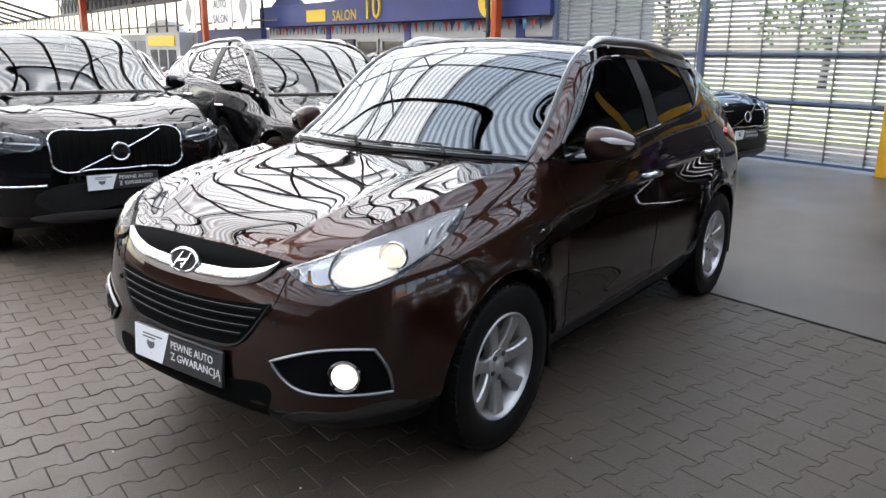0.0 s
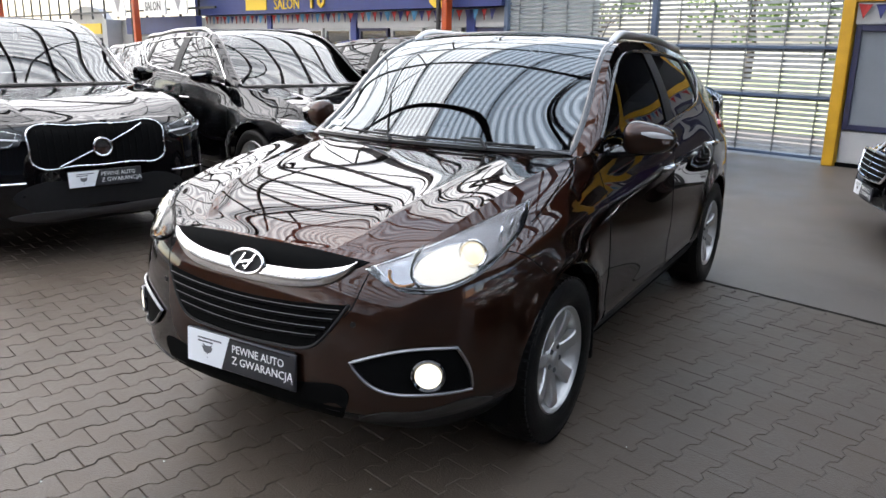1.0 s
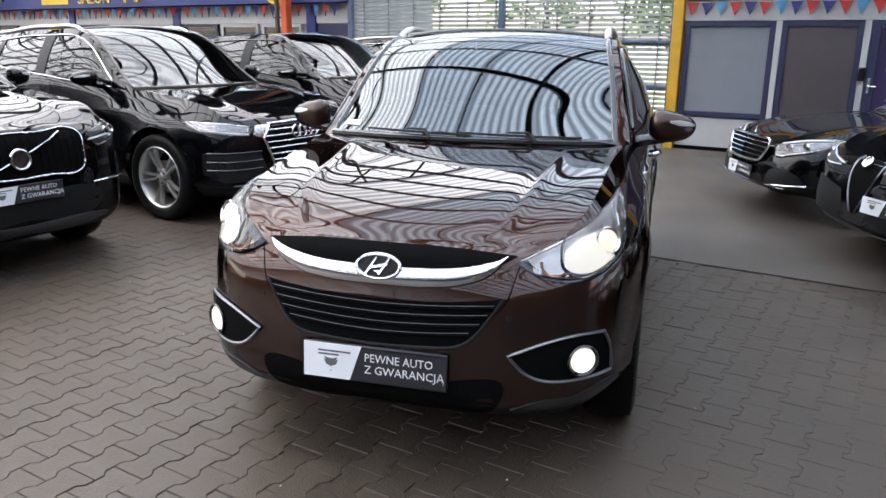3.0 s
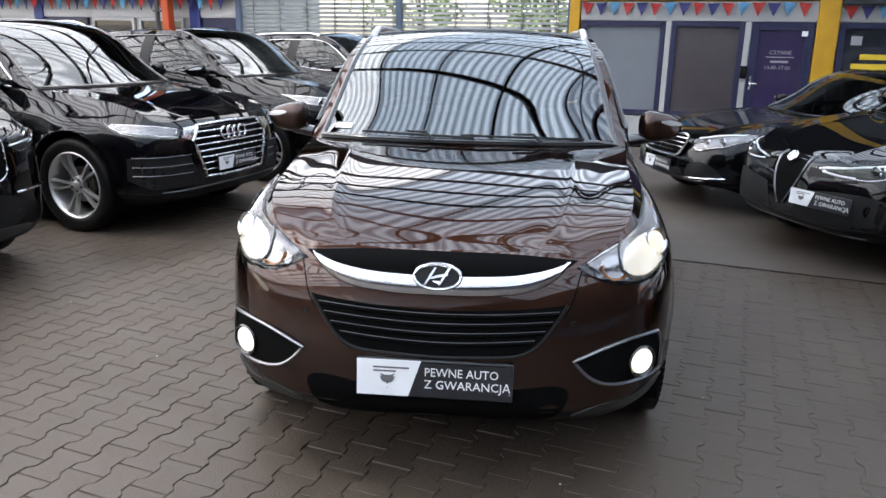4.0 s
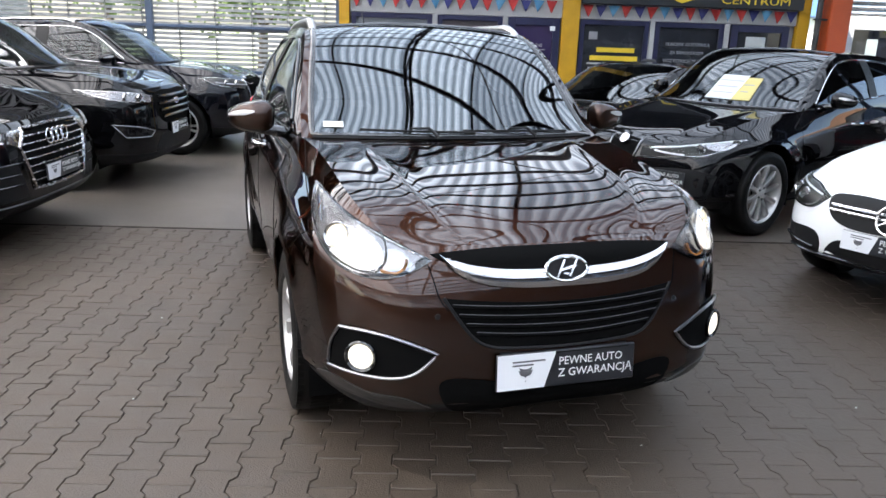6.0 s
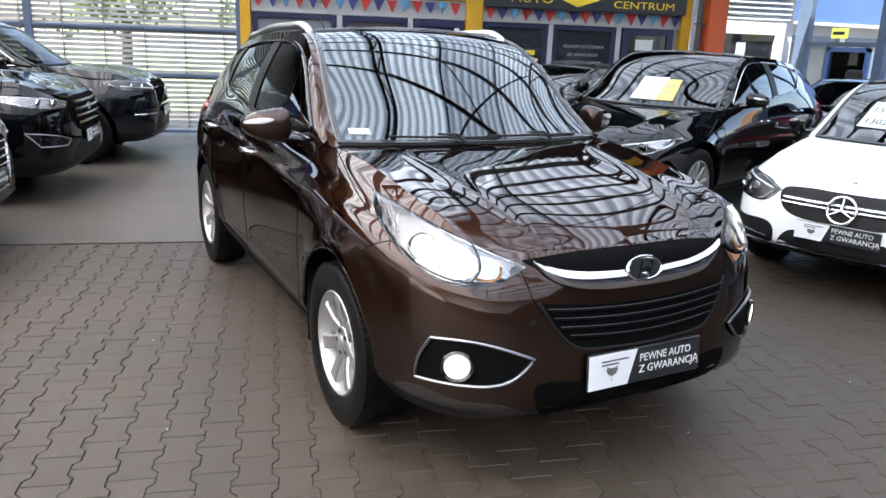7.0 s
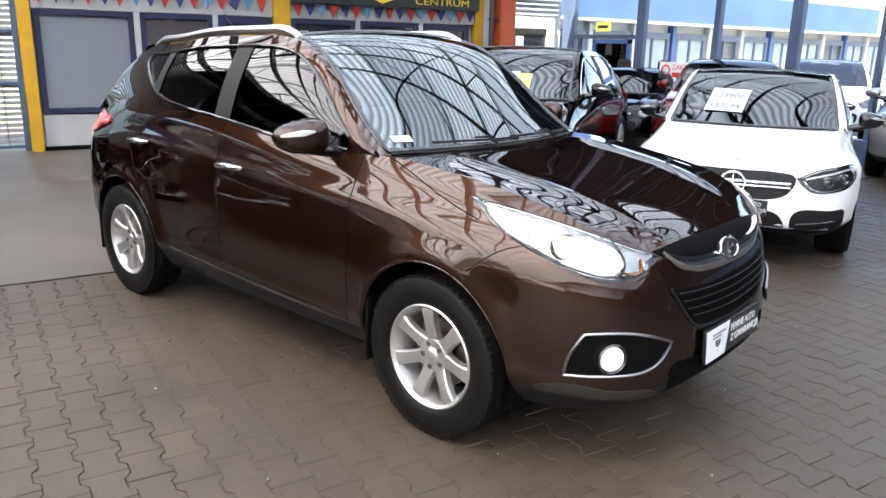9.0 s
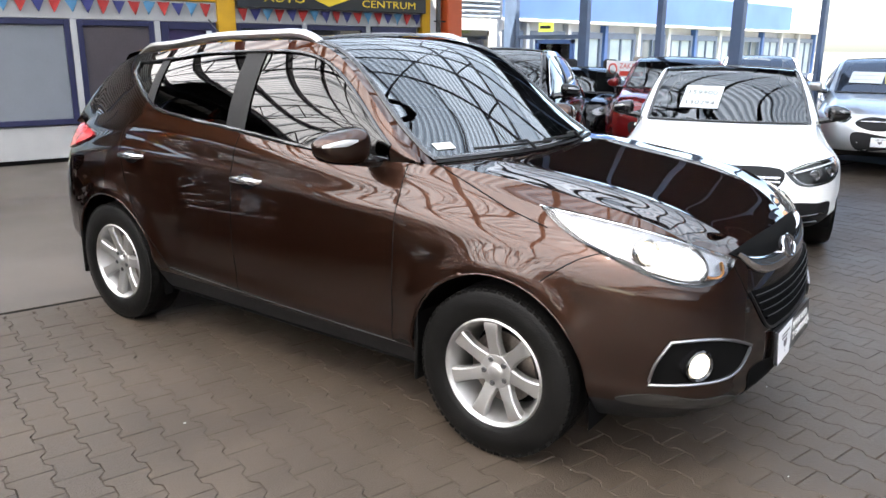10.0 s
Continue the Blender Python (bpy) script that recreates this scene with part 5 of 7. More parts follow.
def glazed_side():
    """Glazed wall on blue-grey steel at the end of the hall."""
    root = thing("glazed_wall", Matrix.Identity(4), "glazed end wall on blue-grey steel columns", "wall", kind="structure")
    u = 9.0
    for v, w in ((10.45, 0.30), (8.34, 0.17), (6.53, 0.10), (5.0, 0.16), (3.60, 0.06), (2.1, 0.10), (0.6, 0.16), (-1.0, 0.06), (-2.6, 0.10), (-4.4, 0.16), (-6.4, 0.10), (-8.4, 0.16), (-10.4, 0.1), (-12.4, 0.16)):
        part("column", Shape().box((u - 0.06, v - w * 0.62, 0), (u + 0.06, v + w * 0.62, 5.2), 0.01), BLUE_STEEL, root)
    part("solid_panel", Shape().box((u - 0.04, -39.5, 0.36), (u + 0.04, 0.4, 2.99)), SIDE_CLAD, root, "dark solid wall panels", smooth=0)
    for z in (4.0,):
        part("transom", Shape().box((u - 0.03, -14, z - 0.04), (u + 0.03, 10.4, z + 0.04), 0.004), BLUE_STEEL, root)
    part("header", Shape().box((u - 0.05, -39.5, 3.0), (u + 0.05, 10.7, 6.1), 0.02), HEADER_BLACK, root, "black header panel")
    part("sill", Shape().box((u - 0.08, -39.5, 0), (u + 0.08, 4.9, 0.35), 0.01), BLUE_STEEL, root)
    d = part("exit_door", Shape().box((u - 0.03, 8.6, 0.0), (u + 0.03, 8.68, 1.75)).box((u - 0.03, 9.6, 0.0), (u + 0.03, 9.68, 1.75)).box((u - 0.03, 8.6, 1.67), (u + 0.03, 9.68, 1.75)).box((u - 0.03, 8.6, 0), (u + 0.03, 9.68, 0.25)), SKYBLUE, root, "blue framed glass door")
    part("door_leaf", Shape().box((u - 0.005, 8.68, 0.25), (u + 0.005, 9.6, 1.67)), PANE, d, smooth=0).visible_shadow = False
    part("door_head", Shape().box((u - 0.04, 8.5, 1.76), (u + 0.04, 10.2, 1.84)), BLUE_STEEL, root, smooth=0)
    ex = part("exit_sign", Shape().box((u - 0.20, 9.02, 1.90), (u - 0.16, 9.42, 2.08), 0.004), GREEN_SIGN, root, "yellow-green exit sign")
    part("print_bar", Shape().box((u - 0.204, 9.07, 1.96), (u - 0.201, 9.37, 2.02)), DARK_STEEL, ex, smooth=0)


glazed_side()


def no_smoking():
    root = thing("warning_sign", Matrix.Translation((7.96, 6.38, 0)), "white board with red ring and red lettering, on a post", "sign")
    part("post", Shape().box((-0.02, -0.02, 0), (0.02, 0.02, 1.15)), GALV, root)
    b = part("board", Shape().box((-0.035, -0.42, 1.10), (-0.021, 0.42, 1.38), 0.004), PLATE_WHITE, root)
    part("red_ring", Shape().tube([(-0.039, 0.27 + 0.085 * math.cos(t), 1.24 + 0.085 * math.sin(t)) for t in np.linspace(0, 2 * math.pi, 25)[:-1]], 0.014, 6, close=True, up=(1, 0, 0)), RED_PRINT, b)
    lettering("ZAKAZ", 0.125, RED_PRINT, b, Matrix.Translation((-0.037, 0.13, 1.255)) @ pose(0, 0, 0, 90, 0, -90), depth=0.001)
    part("print_bar", Shape().box((-0.039, -0.38, 1.13), (-0.0355, 0.12, 1.21)), RED_PRINT, b, smooth=0)


no_smoking()


def blue_house():
    """Shop row with a broad blue fascia outside, running on along the hall's line."""
    root = thing("shop_building", Matrix.Translation((14.7, 13.34, 0)) @ pose(0, 0, 0, 0, 0, 7.5), "white shop row with broad bright blue fascia and curtained windows outside", "building")
    part("wall", Shape().box((-5.2, 0.12, 0), (17.5, 5, 2.3)), SHOP_WHITE, root, smooth=0)
    part("fascia", Shape().box((-5.4, -0.30, 2.29), (14.0, 5.2, 3.25), 0.04), SKYBLUE, root, "bright blue fascia")
    part("white_fascia", Shape().box((14.02, -0.26, 2.30), (17.8, 5.2, 3.0), 0.03), SHOP_WHITE, root, "white end of the fascia")
    part("gutter", Shape().box((-5.4, -0.34, 2.23), (17.8, -0.22, 2.30), 0.01), SHOP_WHITE, root)
    x = -4.6
    k = 0
    while x < 16:
        w = 1.55
        # Frame colour carries the shade under the lintel and in the recess.
        f = Shape().box((x, -0.02, 0.45), (x + 0.12, 0.118, 2.02)).box((x + w - 0.12, -0.02, 0.45), (x + w, 0.118, 2.02)).box((x + 0.12, -0.02, 1.84), (x + w - 0.12, 0.118, 2.02)).box((x + 0.12, -0.02, 0.45), (x + w - 0.12, 0.118, 0.55))
        f.box((x + w / 2 - 0.03, 0.0, 0.55), (x + w / 2 + 0.03, 0.11, 1.84))
        wf = part("window_frame", f, SHADE_FRAME, root, "window frame coloured dark grey-blue for the shade of its recess", smooth=0)
        part("pane", Shape().box((x + 0.11, 0.06, 0.54), (x + w - 0.11, 0.08, 1.85)), CURTAIN if k % 4 else material_pane, wf, smooth=0)
        part("pier", Shape().box((x + w + 0.06, -0.08, 0.0), (x + w + 0.22, 0.118, 2.22), 0.01), SKYBLUE if k % 3 == 2 else SHOP_WHITE, root)
        x += 1.86
        k += 1


material_pane = material("shop_pane", (0.10, 0.13, 0.15), 0.08, 0, coat=0.5, vary=0.5, scale=1)
SHOP_WHITE = material("white_shop_plaster", (0.62, 0.63, 0.64), 0.7, 0, vary=0.12, scale=1.5)
# Dark tone stands in for the shadow around the shop windows.
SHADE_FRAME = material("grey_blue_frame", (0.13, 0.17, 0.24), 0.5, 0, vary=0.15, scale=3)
blue_house()


LOUVRE = material("pale_blue_louvre", (0.30, 0.37, 0.46), 0.5, 0.2, vary=0.15, scale=3)


def side_kiosk():
    """White framed window under a louvred panel, beside the glazed end."""
    root = thing("side_kiosk", Matrix.Translation((0, 10.5, 0)), "white framed kiosk window under blue-grey louvres", "kiosk", kind="structure")
    part("wall", Shape().box((6.7, 0.10, 0), (8.85, 0.2, 3.4)), SHOP_WHITE, root, smooth=0)
    f = Shape().box((7.12, 0, 0.4), (7.34, 0.098, 2.16), 0.01).box((8.42, 0, 0.4), (8.62, 0.098, 2.16), 0.01).box((7.34, 0, 1.93), (8.42, 0.098, 2.16), 0.01).box((7.34, 0, 0.4), (8.42, 0.098, 0.55), 0.01)
    w = part("window_frame", f, SHOP_WHITE, root)
    part("pane", Shape().box((7.33, 0.05, 0.54), (8.43, 0.07, 1.94)), DARK_PANE, w, smooth=0)
    part("poster", Shape().box((7.62, 0.04, 1.42), (7.82, 0.048, 1.78)), CURTAIN, w, smooth=0)
    me = mesh_of("louvre", Shape().box((-0.85, -0.008, -0.035), (0.85, 0.008, 0.035), 0.002), LOUVRE, 0)
    for k in range(11):
        part("louvre", me, None, root, m=Matrix.Translation((7.87, 0.05, 2.24 + 0.10 * k)) @ pose(0, 0, 0, -30, 0, 0))


side_kiosk()
far = thing("far_house", Matrix.Translation((30, 4, 0)), "pale house with a terracotta roof", "house")
part("wall", Shape().box((0, -7, 0), (8, 5, 3.0)), WHITE_WALL, far, smooth=0)
part("roof", Shape().prism([(-7.4, 3.0), (5.4, 3.0), (3.5, 5.2), (-5.5, 5.2)], 9, Matrix.Rotation(math.pi / 2, 4, "Z") @ Matrix.Translation((0, -8.4, 0))), OUT_ROOF, far, smooth=0)


def hall_roof():
    """Ribbed translucent sheets on purlins and lattice girders."""
    pitch = 0.19
    u0, u1, v0, v1 = -45, 9.1, -39.6, 9.6
    z = 4.9
    s = Shape()
    us = np.arange(u0, u1, pitch / 5)
    vs = np.linspace(v0, v1, 21)
    rise = lambda v: 0.9 * (1 - (((v + 15.0) % 24.6 - 12.3) / 12.3) ** 2)
    wave = lambda u, v: (u, v, z + 0.15 + rise(v) + 0.018 * math.sin(2 * math.pi * u / pitch))
    back = 7.6
    vs, vr, vb = np.linspace(v0, back, 20), np.linspace(v0, v1, 21), np.linspace(back - 0.02, v1, 4)
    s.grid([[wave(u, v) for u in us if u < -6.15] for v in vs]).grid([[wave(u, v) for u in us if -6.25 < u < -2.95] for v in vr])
    # Zones darken towards +u, so that most light comes from the -u side.
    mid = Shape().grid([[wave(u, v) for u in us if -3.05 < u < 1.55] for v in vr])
    # Added opaque strip: blackens what the car's side windows mirror.
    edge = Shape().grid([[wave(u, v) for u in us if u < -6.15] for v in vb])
    solid("ceiling_edge", edge, DARK_STEEL, "opaque dark strip added along the back of the roof to darken reflections", "ceiling", kind="structure", smooth=60)
    solid("ceiling_middle", mid, ROOF_MIDDLE, "ribbed translucent roof sheets, tinted to dim the daylight", "ceiling", kind="structure", smooth=60)
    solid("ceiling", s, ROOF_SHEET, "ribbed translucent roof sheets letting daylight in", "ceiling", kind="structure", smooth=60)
    dim_part = Shape().grid([[wave(u, v) for u in us if u > 1.45] for v in vr])
    solid("ceiling_old", dim_part, ROOF_DIM, "ribbed translucent roof sheets, tinted darkest to dim the daylight", "ceiling", kind="structure", smooth=60)
    st = Shape()
    for v in np.arange(v0 + 0.4, v1, 1.2):
        st.box((u0, v - 0.04, z + rise(v) - 0.06), (u1, v + 0.04, z + rise(v) + 0.09))
    solid("roof_purlins", st, DARK_STEEL, "dark steel purlins under the roof sheets", "purlins", kind="structure", smooth=0)
    rf = Shape()
    for u in np.arange(-45.0, 9.0, 1.5):
        rf.tube([(u, v, z + rise(v) + 0.10) for v in np.linspace(v0, v1, 29)], 0.022, 4)
    solid("roof_rafters", rf, DARK_STEEL, "thin dark rafters where the roof sheets meet", "rafters", kind="structure", smooth=0)
    k = 0
    for u in np.arange(-43.0, 9.0, 4.3):
        root = thing("roof_truss", Matrix.Translation((u, 0, 0)), "dark steel lattice girder carrying the roof", "truss", "roof trusses", kind="structure")
        if k == 0:
            top = Shape().tube([(0, v, z + rise(v) - 0.12) for v in np.linspace(v0, v1, 37)], 0.032, 6)
            low = Shape().tube([(0, v, z - 0.75 + 0.55 * rise(v)) for v in np.linspace(v0, v1, 37)], 0.028, 6)
            web = Shape()
            vs2 = np.linspace(v0, v1, 37)
            for i in range(36):
                a, b = vs2[i], vs2[i + 1]
                mid = (a + b) / 2
                web.tube([(0, a, z + rise(a) - 0.12), (0, mid, z - 0.75 + 0.55 * rise(mid))], 0.020, 5)
                web.tube([(0, mid, z - 0.75 + 0.55 * rise(mid)), (0, b, z + rise(b) - 0.12)], 0.020, 5)
            hall_roof.mesh = [mesh_of("top_chord", top, DARK_STEEL), mesh_of("bottom_chord", low, DARK_STEEL), mesh_of("web", web, DARK_STEEL)]
        for me in hall_roof.mesh:
            part(me.name.split(".")[0], me, None, root)
        k += 1
    br = Shape()
    for u in np.arange(-43.0, 4.0, 8.6):
        for v in (-34, -28.5, -23, -17.5, -12, -6.5, -1, 4.5):
            a, b = 4.3, 5.5
            br.tube([(u, v, z + rise(v) - 0.14), (u + a, v + b, z + rise(v + b) - 0.14)], 0.022, 5)
            br.tube([(u + a, v, z + rise(v) - 0.14), (u, v + b, z + rise(v + b) - 0.14)], 0.022, 5)
    solid("roof_bracing", br, DARK_STEEL, "crossed dark steel roof braces", "bracing", kind="structure")


hall_roof()


UPPER_WALL = material("dark_wall_cladding", (0.045, 0.047, 0.05), 0.6, 0, vary=0.3, scale=1.5)


def back_side():
    """The hall's other side, added unseen behind the camera: dark stalls and wall keep reflections dim."""
    root = thing("wall_south", Matrix.Identity(4), "unseen far hall side, added with dark stalls and wall to keep reflections dim", "wall", kind="structure")
    v = -39.6
    part("stalls", Shape().box((-45, v - 3, 0), (9.1, v, 2.4)), UPPER_WALL, root, smooth=0)
    part("fascia", Shape().box((-45, v + 0.01, 1.9), (9.1, v + 0.15, 2.5)), DARK_STEEL, root, smooth=0)
    for k in range(26):
        u = -44 + 2.05 * k
        part("stall_window", Shape().box((u, v + 0.004, 0.6), (u + 1.5, v + 0.04, 1.8)), DARK_PANE, root, smooth=0)
    part("upper_wall", Shape().box((-45, v - 0.3, 2.4), (9.1, v - 0.1, 5.6)), UPPER_WALL, root, "dark upper wall", smooth=0)
    for u in np.arange(-44, 9.5, 4.3):
        part("post", Shape().box((u - 0.1, v + 0.2, 0), (u + 0.1, v + 0.4, 5.0)), DARK_STEEL, root, smooth=0)
    part("end_wall", Shape().box((-45.2, -39.6, 0), (-45, 9.6, 2.2)), WHITE_WALL, root, smooth=0)


back_side()


def tree(at, h, seed):
    rnd = random.Random(seed)
    root = thing("tree", Matrix.Translation(at), "leafy green tree beyond the screen", "tree", "trees outside")
    tr = Shape().tube([(0, 0, 0), (0.08, 0.05, h * 0.25), (-0.05, 0.1, h * 0.5), (0.05, 0, h * 0.8)], [0.22, 0.17, 0.11, 0.04], 8)
    for k in range(9):
        a, z0 = rnd.uniform(0, 6.28), h * rnd.uniform(0.25, 0.6)
        l = h * rnd.uniform(0.2, 0.36)
        tr.tube([(0, 0.05, z0), (l * 0.5 * math.cos(a), l * 0.5 * math.sin(a), z0 + l * 0.35), (l * math.cos(a), l * math.sin(a), z0 + l * 0.6)], [0.07, 0.045, 0.015], 5)
    part("trunk", tr, BARK, root)
    cr = Shape()
    for k in range(60):
        a, rr, z0 = rnd.uniform(0, 6.28), h * 0.34 * math.sqrt(rnd.random()), h * rnd.uniform(0.28, 1.0)
        rr *= 1.1 - 0.6 * (z0 / h - 0.4) ** 2
        c = Vector((rr * math.cos(a), rr * math.sin(a), z0))
        for j in range(26):
            p = c + Vector((rnd.gauss(0, 0.36), rnd.gauss(0, 0.36), rnd.gauss(0, 0.28)))
            m = Matrix.Translation(p) @ Euler((rnd.uniform(0, 6), rnd.uniform(0, 6), rnd.uniform(0, 6))).to_matrix().to_4x4()
            w = rnd.uniform(0.10, 0.2)
            cr.add([m @ Vector(q) for q in ((-w, 0, 0), (0, -w * 0.6, 0.02), (w, 0, 0), (0, w * 0.6, 0.02))], [(0, 1, 2, 3)])
    part("crown", cr, LEAF, root, smooth=0)


for k, (u, v, h) in enumerate(((-15, 34, 8), (-6.5, 27, 6), (-1.5, 36, 8), (3.5, 38, 8), (-24, 34, 8))):
    tree((u, v, 0), h, k)
lawn = Shape().box((-60, 12.9, -0.2), (25, 60, 0.03))
solid("grass", lawn, GRASS, "sunlit grass beyond the screen", "grass", kind="structure", smooth=0)


# ---- the brown car ----
def brown_car():
    root = thing("suv_car", SITE, "dark brown metallic compact SUV with lit headlights, parked on paving", "car")
    c = Car(BASE, 1.6)
    car_body(c, root, BROWN, (SCREEN_GLASS, DARK_GLASS))
    ob = (-0.6, 0.75, -0.25)
    fr = (0, 1, 0)
    sd = (-1, 0, 0)
    # headlights
    ring = [(0.495, -0.79, 0.868), (0.59, -0.755, 0.805), (0.69, -0.68, 0.792), (0.775, -0.56, 0.828), (0.83, -0.42, 0.90), (0.842, -0.28, 0.978), (0.815, -0.18, 1.045),
            (0.755, -0.36, 1.008), (0.675, -0.53, 0.958), (0.585, -0.68, 0.908)]
    for sg in (1, -1):
        put = (lambda s: s) if sg > 0 else mirrored
        rim = part("headlight", put(c.patch(ring, ob, 5, 0.003, 0.0, n=64, corners=(0, 6))), GLOSSBLACK, root, "lit headlight, clear lens over chrome reflectors", smooth=50)
        inner = [Vector(q).lerp(Vector((0.70, -0.55, 0.90)), 0.10) for q in ring]
        part("reflector", put(c.patch(inner, ob, 5, 0.006, 0.001, n=56, corners=(0, 6))), LAMP_GREY, rim, "silver-grey reflector", smooth=50)
        bowl = [(0.702 + 0.088 * math.cos(t) * 0.9, -0.60 + 0.10 * math.cos(t), 0.872 + 0.066 * math.sin(t) + 0.022 * math.cos(t)) for t in np.linspace(0, 2 * math.pi, 15)[:-1]]
        part("lamp_bowl", put(c.patch(bowl, ob, 4, 0.009, 0.002, n=36)), LIT_WARM, rim, "bright lamp bowl", smooth=60)
        h, nn = c.drop((0.748, -0.535, 0.900), ob)
        m4 = Matrix.Translation(h + nn * 0.015) @ Vector((0.30, -0.93, 0.12)).lerp(nn, 0.45).to_track_quat("X", "Z").to_matrix().to_4x4()
        part("projector_ring", put(Shape().lathe([(-0.012, 0.052), (0.008, 0.051), (0.014, 0.046), (0.010, 0.040), (0.002, 0.036)], 28, m4)), CHROME, rim)
        part("projector_lens", put(Shape().lathe([(0.004, 0.0385), (0.010, 0.030), (0.014, 0.016), (0.015, 0.0001)], 24, m4)), LIT_LENS, rim, "glowing lens")
        cham = [(0.545, -0.775, 0.845), (0.60, -0.745, 0.812), (0.645, -0.70, 0.815), (0.655, -0.68, 0.86), (0.62, -0.70, 0.89), (0.565, -0.75, 0.872)]
        part("inner_chamber", put(c.patch(cham, ob, 3, 0.009, -0.002, n=28)), REFLECTOR, rim, "chrome inner chamber", smooth=50)
        part("bowl_edge", put(c.bead(bowl, 0.003, ob, 36, 0.010, close=True)), SATIN, rim, "silver edge of the lamp bowl")
        part("lamp_divider", put(c.bead([(0.630, -0.64, 0.935), (0.612, -0.68, 0.885), (0.618, -0.70, 0.835), (0.640, -0.69, 0.805)], 0.004, ob, 14, 0.010)), GREYPLASTIC, rim)
        part("lower_shade", put(c.bead([(0.56, -0.76, 0.826), (0.64, -0.71, 0.806), (0.72, -0.63, 0.815), (0.79, -0.50, 0.862), (0.828, -0.36, 0.93)], 0.009, ob, 30, 0.008, flat=0.5)), GLOSSBLACK, rim, "black lower edge")
        part("indicator", put(c.bead([(0.575, -0.76, 0.868), (0.582, -0.76, 0.83), (0.60, -0.75, 0.818), (0.635, -0.71, 0.82)], 0.0055, ob, 12, 0.011)), AMBER, rim, "amber indicator")
        part("reflector_edge", put(c.bead(inner, 0.0035, ob, 60, 0.009, close=True, corners=(0, 6))), CHROME, rim)
        for k in range(3):
            a, b2 = Vector((0.815 - 0.02 * k, -0.26 - 0.05 * k, 1.005 - 0.02 * k)), Vector((0.825 - 0.02 * k, -0.32 - 0.04 * k, 0.965 - 0.02 * k))
            part("reflector_rib", put(c.bead([tuple(a), tuple(b2)], 0.005, ob, 6, 0.009, straight=True)), CHROME, rim)
        cover = part("lens_cover", put(c.patch(ring, ob, 6, 0.012, 0.022, n=64, corners=(0, 6))), LENS, rim, smooth=60)
        cover.visible_shadow = False
        # fog lamps in their chrome-edged pockets
        fog = [(0.468, -0.845, 0.552), (0.54, -0.82, 0.480), (0.66, -0.74, 0.455), (0.800, -0.60, 0.447), (0.797, -0.62, 0.530), (0.772, -0.66, 0.612), (0.70, -0.715, 0.618), (0.59, -0.785, 0.600)]
        fd = (-0.45, 0.9, 0)
        pk = part("fog_lamp", put(c.patch(fog, fd, 5, 0.004, 0, n=48, corners=(0, 3, 5))), CAVITY, root, "lit fog lamp in a chrome-edged pocket", smooth=50)
        part("fog_trim", put(c.bead(fog, 0.0062, fd, 64, 0.010, close=True, corners=(0, 3, 5))), TRIM_GREY, pk, "satin chrome trim")
        h, nn = c.drop((0.690, -0.70, 0.525), fd)
        m4 = Matrix.Translation(h + nn * 0.012) @ Vector((0.25, -0.96, 0.0)).lerp(nn, 0.6).to_track_quat("X", "Z").to_matrix().to_4x4()
        part("fog_bezel", put(Shape().lathe([(-0.03, 0.060), (0.008, 0.059), (0.013, 0.054), (0.006, 0.0455)], 28, m4)), GLOSSBLACK, pk)
        part("fog_bulb", put(Shape().lathe([(0.005, 0.046), (0.010, 0.038), (0.013, 0.020), (0.014, 0.0001)], 24, m4)), LIT, pk, "glowing lamp")
        # parking sensor
        h, nn = c.drop((0.467, -0.84, 0.68), fr)
        m4 = Matrix.Translation(h) @ nn.to_track_quat("X", "Z").to_matrix().to_4x4()
        part("parking_sensor", put(Shape().lathe([(0.0, 0.0105), (0.003, 0.010), (0.003, 0.008), (0.001, 0.007), (0.002, 0.0001)], 14, m4)), PLASTIC, root)
        # skid trim at the bumper's lower corner
        sk = [(0.47, -0.8, 0.335), (0.60, -0.8, 0.335), (0.76, -0.7, 0.355), (0.83, -0.5, 0.385), (0.80, -0.55, 0.405), (0.66, -0.7, 0.388), (0.52, -0.8, 0.366)]
        part("skid_trim", put(c.patch(sk, fd, 3, 0.006, 0, n=40)), SKID, root, "grey skid trim", smooth=50)
        # door handles
        for y, z in ((1.42, 0.968), (2.385, 1.002)):
            h, nn = c.drop((0.87, y, z), sd)
            cup = [(0.87, y - 0.07, z - 0.002), (0.87, y - 0.02, z + 0.030), (0.87, y + 0.05, z + 0.026), (0.87, y + 0.08, z), (0.87, y + 0.045, z - 0.030), (0.87, y - 0.03, z - 0.032)]
            hd = part("door_handle", put(c.patch(cup, sd, 3, 0.0015, 0, n=24)), GLOSSBLACK, root, "chrome door handle", smooth=50)
            x = h.x
            bar = Shape().tube([(x - 0.004, y - 0.105, z + 0.006), (x + 0.020, y - 0.085, z + 0.006), (x + 0.034, y - 0.03, z + 0.008), (x + 0.034, y + 0.04, z + 0.006), (x + 0.022, y + 0.085, z + 0.002), (x - 0.002, y + 0.10, z)],
                               [0.008, 0.012, 0.014, 0.014, 0.012, 0.008], 8, flat=1.2)
            part("grip", put(bar), CHROME, hd)
        # tail lamp
        tl = [(0.80, 3.02, 1.13), (0.86, 2.86, 1.085), (0.84, 2.98, 1.03), (0.80, 3.12, 0.98), (0.74, 3.2, 0.98), (0.74, 3.2, 1.09)]
        part("tail_lamp", put(c.patch(tl, (-0.8, -0.6, -0.15), 4, 0.012, 0.008, n=32)), TAIL, root, "red tail lamp", smooth=60)
